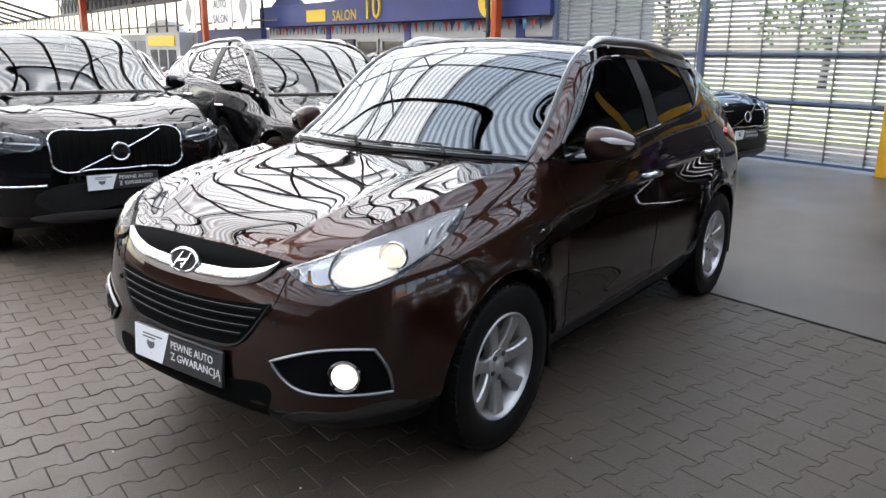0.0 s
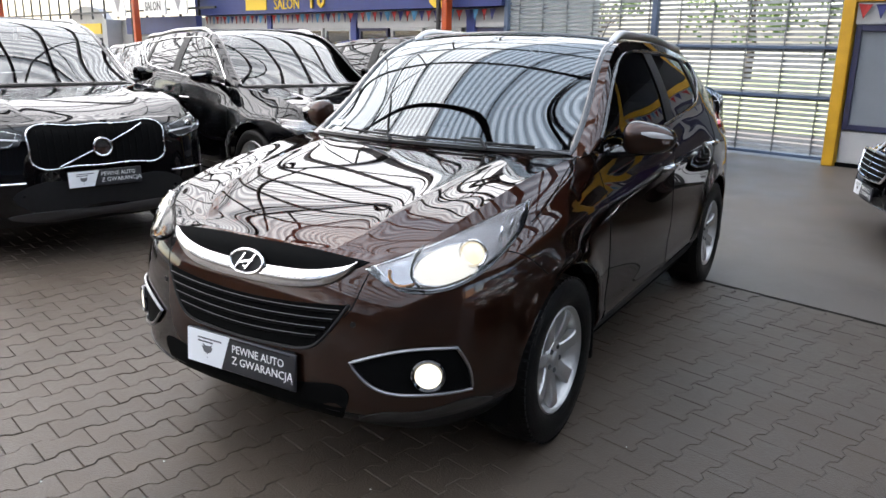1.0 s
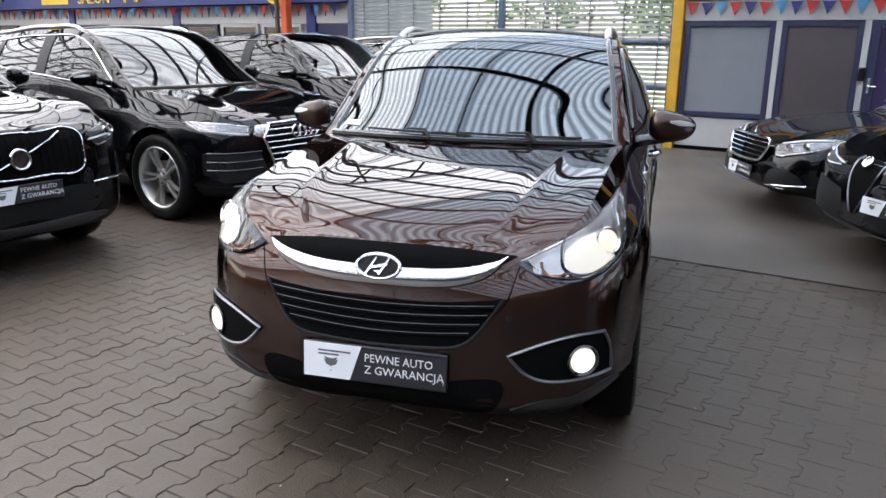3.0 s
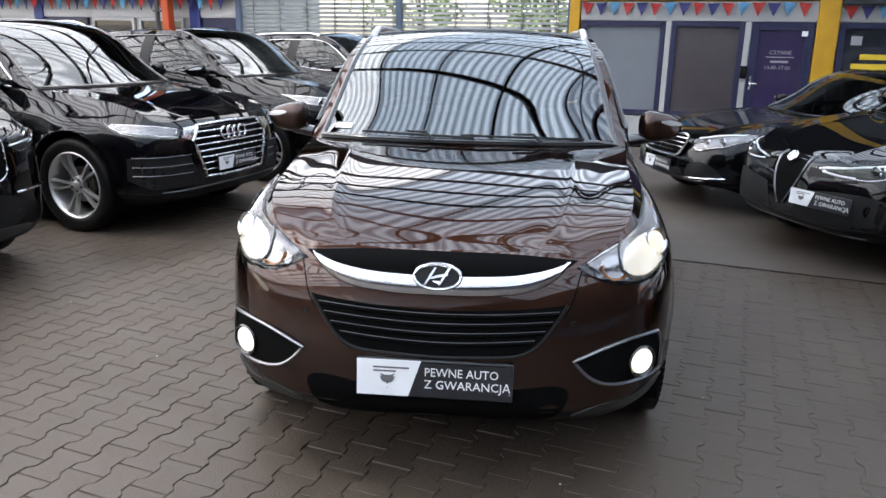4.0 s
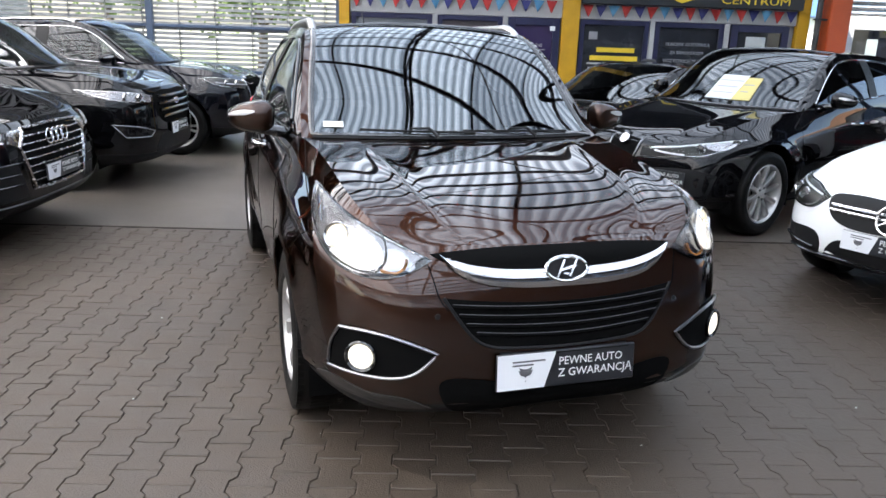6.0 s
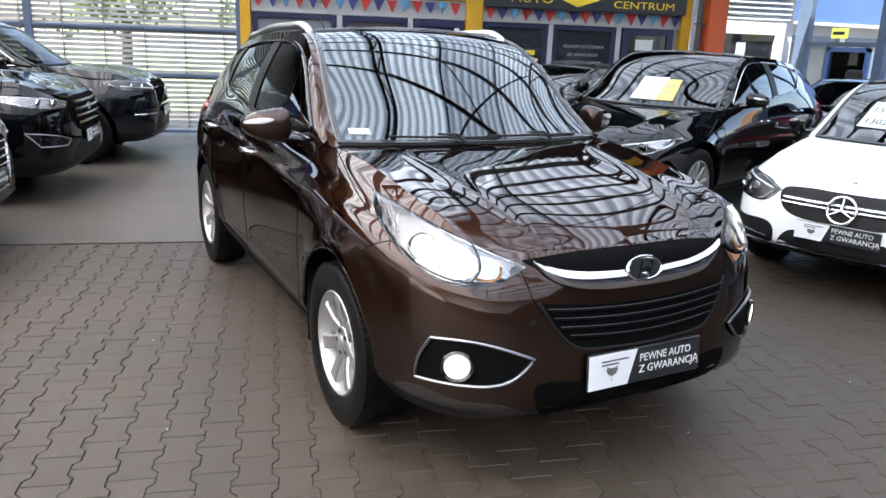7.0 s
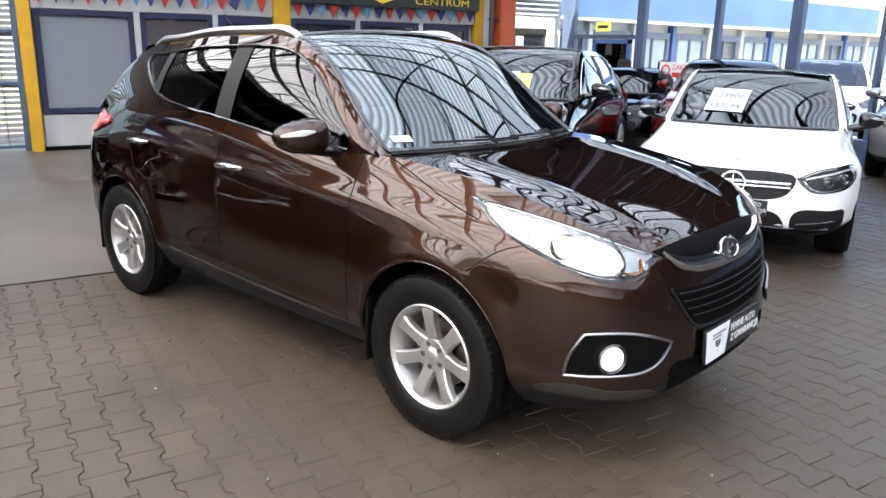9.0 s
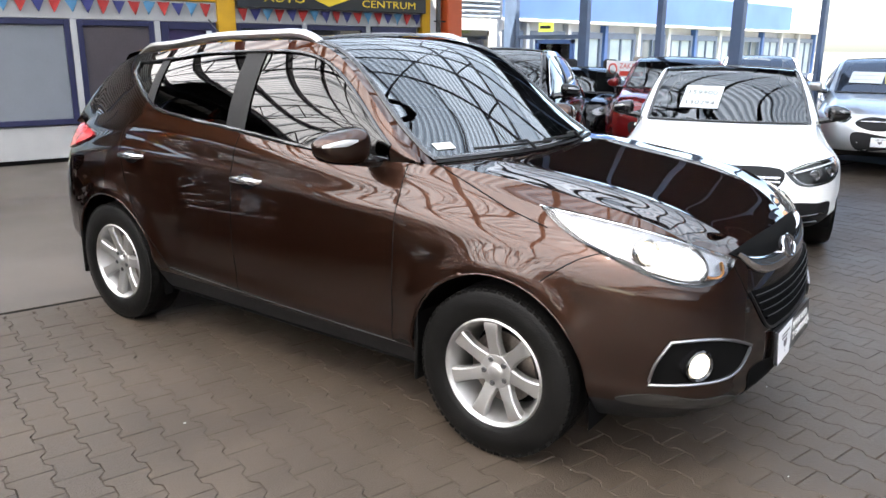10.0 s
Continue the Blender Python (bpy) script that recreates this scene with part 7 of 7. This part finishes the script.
def shield_nose(c, root, p):
    """Sporty SUV: a pointed chrome-edged shield, slim lamps, plate at one side."""
    fr = (0, 1, 0)
    half = [face(0, 0.835), face(0.165, 0.820), face(0.150, 0.690), face(0.090, 0.530), face(0.03, 0.425), face(0, 0.410)]
    sh = both(half)
    gr = part("shield_grille", c.patch(sh, fr, 5, 0.004, 0, n=60, corners=crisp(half, (1,))), CAVITY, root, "pointed shield grille with chrome edge", smooth=50)
    for sg in (1, -1):
        edge = [(sg * x, y, z) for x, y, z in half[1:5]]
        part("shield_edge", c.bead([edge[0], edge[1], edge[2], edge[3]], 0.0065, fr, 30, 0.008), TRIM_GREY, gr, "chrome edge")
        s = [(sg * 0.23, -0.95, 0.560), (sg * 0.72, -0.85, 0.600), (sg * 0.84, -0.62, 0.560), (sg * 0.80, -0.7, 0.360), (sg * 0.12, -0.95, 0.340)]
        part("side_intake", c.patch(s, (-sg * 0.2, 1, 0), 4, 0.003, 0, n=48, corners=(0, 2, 3, 4)), PLASTIC, root, smooth=50)
        part("intake_fold", c.bead([(sg * 0.24, -0.9, 0.655), (sg * 0.44, -0.88, 0.668), (sg * 0.62, -0.80, 0.690)], 0.016, fr, 20, 0.0, flat=0.4), p.get("fold_mat", GLOSSBLACK), root, "glossy fold over the opening")
        w = [(sg * 0.20, -0.9, 0.735), (sg * 0.40, -0.88, 0.705), (sg * 0.46, -0.88, 0.685), (sg * 0.20, -0.9, 0.665)]
        part("upper_intake", c.patch(w, fr, 3, 0.003, 0, n=32, corners=(0, 2, 3)), PLASTIC, root, smooth=50)
    b, m = badge_ring(root, (0, p["yf"] + 0.058, 0.79), 0.042, 0.042, 0.007, lean=35)
    part("badge_field", Shape().lathe([(0.0, 0.0001), (0.0, 0.04), (-0.01, 0.04)], 24, m @ pose(0, 0, 0, 0, 0, -90)), ALLOY, b)
    ring = [(0.30, -0.88, 0.765), (0.44, -0.87, 0.722), (0.58, -0.80, 0.705), (0.70, -0.71, 0.700), (0.82, -0.54, 0.752), (0.915, -0.34, 0.862), (0.76, -0.60, 0.828), (0.58, -0.78, 0.792)]
    lamp_set(c, root, ring, (((0.70, -0.68, 0.765), 0.040),), drl=[[(0.36, -0.88, 0.760), (0.52, -0.82, 0.776), (0.70, -0.66, 0.806), (0.84, -0.46, 0.836)], [(0.40, -0.88, 0.742), (0.54, -0.82, 0.722), (0.62, -0.77, 0.716)]],
             mat=PLASTIC, corners=(0, 5), label="slim headlight with white light strips")
    part("lamp_flank", c.patch([(0.73, -0.65, 0.795), (0.79, -0.58, 0.755), (0.87, -0.43, 0.825), (0.80, -0.54, 0.825)], (-0.55, 0.8, -0.2), 3, 0.012, 0, n=24), REFLECTOR, root, smooth=50)
    part("lip_strip", c.bead([face(-0.7, 0.295, -0.85), face(0, 0.285), face(0.7, 0.295, -0.85)], 0.006, fr, 24, 0.004), SLAT_GREY, root)
    show_plate(root, (0.405, p["yf"] + 0.012, 0.515), 4, turn=9)


def star_nose(c, root, p, sport=False):
    """Low car with a broad grille, a ring badge, and swept lamps."""
    fr = (0, 1, 0)
    if sport:
        g = both([face(0, 0.735), face(0.34, 0.730), face(0.43, 0.70), face(0.40, 0.60), face(0.30, 0.545), face(0, 0.535)])
        gr = part("grille", c.patch(g, fr, 4, 0.004, 0, n=64), PLASTIC, root, "black grille with a silver double bar", smooth=50)
        for z in (0.655, 0.625):
            part("grille_bar", c.bead([face(-0.40, z), face(0.40, z)], 0.010, fr, 20, 0.014, straight=True), SATIN, gr)
        b, m = badge_ring(root, (0, p["yf"] - 0.005, 0.638), 0.088, 0.088, 0.010, lean=14)
        for k in range(3):
            a = math.pi / 2 + k * 2 * math.pi / 3
            part("badge_spoke", Shape().tube([m @ Vector((0, 0, 0)), m @ Vector((0.085 * math.cos(a), 0, 0.085 * math.sin(a)))], [0.012, 0.003], 6), CHROME, b)
        for sg in (1, -1):
            s = [(sg * 0.44, -0.9, 0.42), (sg * 0.72, -0.78, 0.475), (sg * 0.80, -0.66, 0.46), (sg * 0.79, -0.66, 0.33), (sg * 0.55, -0.9, 0.29), (sg * 0.46, -0.9, 0.31)]
            part("side_intake", c.patch(s, (-sg * 0.3, 1, 0), 4, 0.004, 0, n=44), PLASTIC, root, "black bumper opening", smooth=50)
            part("intake_blade", c.bead([(sg * 0.48, -0.9, 0.37), (sg * 0.76, -0.75, 0.40)], 0.010, (-sg * 0.3, 1, 0), 12, 0.012, straight=True, flat=0.7), GLOSSBLACK, root)
        black_intake(c, root, both([face(0, 0.42), face(0.36, 0.41), face(0.40, 0.31), face(0, 0.285)]))
        part("splitter", c.bead([face(-0.75, 0.262, -0.8), face(-0.4, 0.25), face(0, 0.25), face(0.4, 0.25), face(0.75, 0.262, -0.8)], 0.014, fr, 30, 0.006, flat=0.6), GLOSSBLACK, root)
        ring = [(0.47, -0.85, 0.71), (0.53, -0.82, 0.615), (0.66, -0.72, 0.60), (0.78, -0.52, 0.64), (0.83, -0.30, 0.76), (0.72, -0.52, 0.775), (0.58, -0.74, 0.755)]
        lamp_set(c, root, ring, (((0.63, -0.72, 0.67), 0.036), ((0.72, -0.6, 0.685), 0.034)), mat=PLASTIC, label="dark headlight with swept clear lens", drl=[(0.52, -0.82, 0.70), (0.64, -0.7, 0.725), (0.77, -0.46, 0.745)])
        show_plate(root, (0, p["yf"] - 0.02, 0.475), 2)
        part("bonnet_badge", Shape().lathe([(0.0, 0.02), (0.004, 0.018), (0.004, 0.0001)], 16, Matrix.Translation((0, p["yf"] + 0.17, 0.80)) @ pose(0, 0, 0, 0, -62, 90)), SATIN, root)
    else:
        def front(x, z, out=0.0):
            return Vector((x, p["yf"] - 0.012 - out + 0.16 * x * x + (z - 0.53) * 0.22, z))

        half = [(0.0, 0.752), (0.22, 0.751), (0.40, 0.745), (0.435, 0.728), (0.425, 0.68), (0.37, 0.565), (0.33, 0.535), (0.18, 0.528), (0.0, 0.526)]
        loop = half + [(-x, z) for x, z in half[-2:0:-1]]
        back = Shape().grid([[front(x * t, 0.64 + (z - 0.64) * t, -0.006) for x, z in loop] for t in (0.02, 0.5, 0.8, 1.0)], close=True)
        gr = part("grille", back, CAVITY, root, "upright chrome grille with four slats", smooth=50)
        part("grille_frame", Shape().tube([front(x, z) for x, z in loop], 0.013, 8, close=True, up=(0, 1, 0)), CHROME, gr, "chrome frame")
        for z, w in ((0.708, 0.42), (0.664, 0.405), (0.620, 0.385), (0.576, 0.365)):
            part("grille_slat", Shape().tube([front(w * t / 5, z) for t in range(-5, 6)], 0.0085, 6, flat=0.8), CHROME, gr)
        part("grille_rib", Shape().tube([front(0, 0.75, 0.006), front(0, 0.53, 0.006)], 0.007, 6), CHROME, gr)
        part("bonnet_star", Shape().tube([(0, p["yf"] + 0.10, 0.765), (0, p["yf"] + 0.105, 0.80), (0, p["yf"] + 0.11, 0.832)], [0.012, 0.006, 0.009], 8), CHROME, root, "small upright chrome ornament")
        ring = [(0.50, -0.85, 0.720), (0.54, -0.82, 0.615), (0.68, -0.72, 0.625), (0.82, -0.50, 0.68), (0.88, -0.30, 0.78), (0.74, -0.55, 0.785), (0.60, -0.74, 0.765)]
        lamp_set(c, root, ring, (((0.64, -0.72, 0.69), 0.038), ((0.74, -0.6, 0.70), 0.036)), drl=[(0.55, -0.8, 0.735), (0.68, -0.65, 0.76), (0.82, -0.42, 0.775)])
        for sg in (1, -1):
            s = [(sg * 0.50, -0.9, 0.42), (sg * 0.80, -0.7, 0.44), (sg * 0.82, -0.65, 0.36), (sg * 0.5, -0.9, 0.32)]
            part("side_intake", c.patch(s, (-sg * 0.3, 1, 0), 4, 0.004, 0, n=40), PLASTIC, root, smooth=50)
            part("intake_trim", c.bead([(sg * 0.48, -0.9, 0.335), (sg * 0.84, -0.65, 0.37)], 0.008, (-sg * 0.3, 1, 0), 12, 0.006, straight=True), CHROME, root)
        part("lip_strip", c.bead([face(-0.75, 0.265, -0.8), face(0, 0.25), face(0.75, 0.265, -0.8)], 0.0045, fr, 30, 0.004), CHROME, root)
        black_intake(c, root, both([face(0, 0.36), face(0.42, 0.36), face(0.42, 0.30), face(0, 0.29)]))
        show_plate(root, (0, p["yf"] - 0.02, 0.415), 2)


def plain_nose(c, root, p):
    """An ordinary car: dark grille, lamps, lower opening, plate."""
    fr = (0, 1, 0)
    k = p["H"] / 1.645
    g = both([face(0, 0.84 * k), face(0.40, 0.83 * k), face(0.46, 0.78 * k), face(0.36, 0.70 * k), face(0, 0.69 * k)])
    part("grille", c.patch(g, fr, 4, 0.004, 0, n=48), PLASTIC, root, smooth=50)
    part("grille_bar", c.bead([face(-0.40, 0.80 * k), face(0.40, 0.80 * k)], 0.010, fr, 16, 0.008, straight=True), CHROME, root)
    black_intake(c, root, both([face(0, 0.60 * k), face(0.5, 0.58 * k), face(0.46, 0.45 * k), face(0, 0.43 * k)]))
    ring = [(0.52, -0.8, 0.86 * k), (0.56, -0.8, 0.79 * k), (0.70, -0.7, 0.79 * k), (0.82, -0.45, 0.88 * k), (0.84, -0.25, 0.98 * k), (0.70, -0.5, 0.95 * k)]
    lamp_set(c, root, ring, (((0.66, -0.68, 0.85 * k), 0.04),))
    show_plate(root, (0, p["yf"] - 0.015, 0.52 * k), 2)


def facing(u, v, deg, yf):
    """A pose that puts a car's nose at (u, v), heading deg from the +u axis."""
    a = radians(deg)
    h = Vector((math.cos(a), math.sin(a), 0))
    c = Vector((u, v, 0)) - h * (-yf)
    return Matrix.Translation(c) @ Matrix.Rotation(a + math.pi / 2, 4, "Z")


CH = dict(seal_r=0.007, surround=CHROME, handle_mat=CHROME)
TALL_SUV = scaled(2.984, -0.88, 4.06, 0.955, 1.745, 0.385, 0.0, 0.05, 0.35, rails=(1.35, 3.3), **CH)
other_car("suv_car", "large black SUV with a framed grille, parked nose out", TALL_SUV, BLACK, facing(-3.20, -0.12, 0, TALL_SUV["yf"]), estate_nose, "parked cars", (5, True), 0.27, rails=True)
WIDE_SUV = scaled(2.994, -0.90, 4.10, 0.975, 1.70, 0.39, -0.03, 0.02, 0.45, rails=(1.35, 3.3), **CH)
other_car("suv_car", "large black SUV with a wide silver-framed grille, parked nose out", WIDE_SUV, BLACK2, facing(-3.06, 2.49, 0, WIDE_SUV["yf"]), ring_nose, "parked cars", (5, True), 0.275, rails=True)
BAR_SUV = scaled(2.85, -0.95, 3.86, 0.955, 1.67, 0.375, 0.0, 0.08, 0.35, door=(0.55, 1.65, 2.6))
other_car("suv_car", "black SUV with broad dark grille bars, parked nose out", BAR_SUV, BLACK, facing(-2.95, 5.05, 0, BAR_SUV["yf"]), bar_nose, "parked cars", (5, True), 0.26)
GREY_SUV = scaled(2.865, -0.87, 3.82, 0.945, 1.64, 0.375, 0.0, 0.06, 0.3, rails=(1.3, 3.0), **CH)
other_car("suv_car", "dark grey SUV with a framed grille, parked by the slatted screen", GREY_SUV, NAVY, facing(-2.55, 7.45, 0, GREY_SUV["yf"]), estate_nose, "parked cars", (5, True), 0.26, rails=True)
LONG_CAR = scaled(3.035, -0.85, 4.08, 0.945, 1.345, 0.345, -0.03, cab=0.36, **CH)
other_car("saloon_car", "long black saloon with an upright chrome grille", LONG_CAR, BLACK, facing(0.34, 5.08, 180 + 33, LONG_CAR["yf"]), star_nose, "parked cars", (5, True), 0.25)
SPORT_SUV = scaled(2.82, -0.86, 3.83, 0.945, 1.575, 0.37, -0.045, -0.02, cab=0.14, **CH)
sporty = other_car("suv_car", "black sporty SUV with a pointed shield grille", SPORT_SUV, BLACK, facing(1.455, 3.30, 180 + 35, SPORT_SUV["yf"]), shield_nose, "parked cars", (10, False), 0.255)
LOW_CAR = scaled(2.70, -0.90, 3.72, 0.885, 1.415, 0.335, -0.02, mirror_mat=GLOSSBLACK)
coupe = other_car("saloon_car", "white sporty saloon with black bumper openings and price card", LOW_CAR, WHITE, facing(2.49, 0.92, 180 + 33, LOW_CAR["yf"]), lambda c, r, p: star_nose(c, r, p, True), "parked cars", (5, True), 0.245)


# ---- cars further back ----
HA = scaled(2.50, -0.84, 3.10, 0.87, 1.25, 0.29, 0.0)
MP = scaled(2.80, -0.92, 3.75, 0.93, 1.58, 0.345, 0.0, rails=(1.3, 2.9))
SA = scaled(2.75, -0.88, 3.75, 0.90, 1.44, 0.33, 0.0)
BACK = dict(fine=0.42, simple=True, wheels=(5, False), rim=0.225)
SI = scaled(2.65, -0.90, 3.40, 0.90, 1.46, 0.33, 0.0)
silver = other_car("hatchback_car", "silver-grey car with price cards behind the windscreen", SI, SILVER, facing(7.6, 1.8, 207, SI["yf"]), plain_nose, "parked cars", **BACK)
other_car("hatchback_car", "black hatchback parked near the glazed wall", HA, BLACK, facing(6.1, 6.15, 212, HA["yf"]), plain_nose, "parked cars", **BACK)
other_car("hatchback_car", "dark red car parked near the glazed wall", SA, RED, facing(6.35, 4.35, 212, SA["yf"]), plain_nose, "parked cars", **BACK)
other_car("suv_car", "dark grey car standing outside the glazed wall", MP, GREY_DARK, facing(10.6, 1.6, 200, MP["yf"]), plain_nose, "parked cars", **BACK)
other_car("suv_car", "white car standing outside the glazed wall", SA, WHITE, facing(10.6, 5.3, 215, SA["yf"]), plain_nose, "parked cars", **BACK)
other_car("suv_car", "blue-grey car standing outside the glazed wall", HA, NAVY, facing(10.9, 8.2, 215, HA["yf"]), plain_nose, "parked cars", **BACK)
for k, (v, p, mt, lab) in enumerate(((-3.4, MP, SILVER, "silver"), (-0.7, SA, GREY_DARK, "dark grey"), (1.9, MP, SILVER, "silver"), (4.5, MP, BLACK, "black"), (7.0, SA, NAVY, "dark blue"))):
    other_car("parked_car", lab + " car in the row behind, roof mirroring daylight", p, mt, facing(-9.4, v, 0, p["yf"]), plain_nose, "parked cars", **BACK)
for k, (v, p, mt, lab) in enumerate(((-1.8, SA, SILVER, "silver"), (1.0, SA, BLACK, "black"), (3.6, MP, GREY_DARK, "dark grey"), (6.2, SA, SILVER, "silver"))):
    other_car("parked_car", lab + " car in a far row of the hall", p, mt, facing(-20.5, v, 180, p["yf"]), plain_nose, "parked cars", **BACK)


def price_card(rc, a, b, w, h, mat, lines=(), name="price_card", label="white price card behind the windscreen"):
    """A paper card lying against a windscreen, with figures or bars."""
    root, c = rc
    o = c.G(a, b)
    du = (c.G(a + 0.05, b) - c.G(a - 0.05, b)).normalized()
    dv = (c.G(a, b + 0.03) - c.G(a, b - 0.03)).normalized()
    n = du.cross(dv).normalized()
    dv = n.cross(du)
    m = Matrix((du, dv, n)).transposed().to_4x4()
    m.translation = o + n * 0.006
    card = part(name, Shape().box((-w / 2, -h / 2, 0), (w / 2, h / 2, 0.002)), mat, root, label, smooth=0, m=m)
    for text, x, y, size in lines:
        if text:
            lettering(text, size, PRINT_DARK, card, Matrix.Translation((x, y, 0.003)), depth=0.0005)
        else:
            part("print_bar", Shape().box((x, y, 0.002), (x + size, y + 0.012, 0.0032)), PRINT_GREY, card, smooth=0)


price_card(coupe, -0.33, 0.125, 0.34, 0.33, PAPER, [("159900", -0.145, 0.03, 0.092), ("130294", -0.145, -0.12, 0.092)])
price_card(sporty, 0.0, 0.100, 0.29, 0.36, PAPER, [("", -0.13, 0.09, 0.26), ("", -0.11, 0.0, 0.22), ("", -0.13, -0.09, 0.24)])
price_card(sporty, 0.28, 0.095, 0.18, 0.33, CARD_YELLOW, [("", -0.05, 0.05, 0.10), ("", -0.05, -0.05, 0.08)], label="yellow card behind the windscreen")
price_card(silver, -0.45, 0.13, 0.42, 0.26, PAPER, [("", -0.17, 0.04, 0.34), ("", -0.17, -0.06, 0.32)])
price_card(silver, 0.0, 0.13, 0.20, 0.26, CARD_YELLOW, [("", -0.06, 0.0, 0.12)], label="yellow card behind the windscreen")


# ---- paving ----
def paving():
    base = new("pavement", mesh_of("pavement", Shape().box((-45, -40, -0.2), (9.2, 2.785, -0.007)), JOINT, 0))
    tagged(base, "brown-grey interlocking concrete paving with wavy joints", "paving", kind="structure")
    # Raised joint floor in near-paver colour makes joints fainter at +u.
    shallow = Shape().box((0.45, -9.0, -0.0069), (9.0, 2.784, -0.0030))
    part("silted_joints", shallow, SHALLOW_JOINT, base, "shallow joints, close in tone to the stones", smooth=0)
    L, W, a, g = 0.200, 0.1487, 0.0125, 0.0016
    # outline of one stone: broad ends, narrow waist
    prof = [(-L / 2, 1), (-L / 2 + 0.036, 1), (-L / 2 + 0.062, -1), (L / 2 - 0.062, -1), (L / 2 - 0.036, 1), (L / 2, 1)]
    right = [(W / 2 + a * s - g, y + (g if y < -L / 2 + 0.001 else (-g if y > L / 2 - 0.001 else 0))) for y, s in prof]
    outline = right + [(-x, y) for x, y in right[::-1]]

    def stone(dz=0.0):
        n = len(outline)
        ch = 0.0025
        vs = [(x, y, -0.03) for x, y in outline] + [(x, y, -0.005) for x, y in outline]
        vs += [(x - math.copysign(ch, x), y * (1 - ch / (L / 2)), 0.0) for x, y in outline]
        fs = [(i, (i + 1) % n, (i + 1) % n + n, i + n) for i in range(n)] + [(i + n, (i + 1) % n + n, (i + 1) % n + 2 * n, i + 2 * n) for i in range(n)]
        h = len(outline) // 2
        fs += [(2 * n + i, 2 * n + i + 1, 2 * n + n - 2 - i, 2 * n + n - 1 - i) for i in range(h - 1)]
        return vs, fs
    vs, fs = stone()
    s1 = Shape()
    s1.add(vs, fs)
    me = mesh_of("paver", s1, PAVER, 0)
    rnd = random.Random(4)
    rest = Shape()
    near = 0
    for i in range(-66, 66):
        u = i * W - 0.1396
        for j in range(-46, 14):
            v = 2.785 - L / 2 - (13 - j) * L + (L / 2 if i % 2 else 0)
            if v + L / 2 > 2.79 and i % 2:
                rest.box((u - W / 2 + 0.004, v - L / 2 + 0.003, -0.03), (u + W / 2 - 0.004, 2.783, rnd.uniform(-0.003, 0)), 0.003)
                continue
            dz = rnd.uniform(-0.0022, 0.0012)
            tx, ty = rnd.uniform(-0.5, 0.5), rnd.uniform(-0.5, 0.5)
            if near < 300 and -2.75 < u < 0.1 and -1.35 < v < 0.15:
                near += 1
                ob = new("paver", me)
                ob.parent = base
                ob.matrix_basis = pose(u, v, dz, tx, ty, rnd.choice((0, 180)))
            else:
                sx, sy = math.tan(radians(ty)), math.tan(radians(tx))
                rest.add([(x + u, y + v, z + dz - sx * x + sy * y) for x, y, z in vs], fs)
    ob = new("pavers", mesh_of("pavers", rest, PAVER, 0))
    ob.parent = base
    tagged(ob, label="interlocking pavers with wavy edges", kind="stuff")


paving()


def grit():
    """Small pale chips lying about on the paving."""
    chips = Shape()
    rnd = random.Random(11)
    for u, v in ((-2.61, 0.19), (0.65, -0.58), (1.76, -0.21), (-0.68, -0.53), (-0.20, -1.47), (-0.04, -1.07), (-1.55, -0.25), (-1.75, 0.75), (1.1, 0.4)):
        r = rnd.uniform(0.004, 0.008)
        m = Matrix.Translation((u, v, 0.001)) @ pose(0, 0, 0, 0, 0, rnd.uniform(0, 360))
        base = [m @ Vector((r * math.cos(t) * rnd.uniform(0.6, 1.3), r * math.sin(t) * 0.7, 0)) for t in (0, 1.2, 2.4, 3.8, 5.1)]
        top = [q.lerp(m @ Vector((0, 0, 0)), 0.35) + Vector((0, 0, r * 0.5)) for q in base]
        chips.add(base + top, [(0, 1, 6, 5), (1, 2, 7, 6), (2, 3, 8, 7), (3, 4, 9, 8), (4, 0, 5, 9), (5, 6, 7, 8, 9)])
    ob = new("grit", mesh_of("grit", chips, PAPER, 0))
    tagged(ob, "small pale stone chips scattered on the paving", "grit", kind="stuff")


grit()
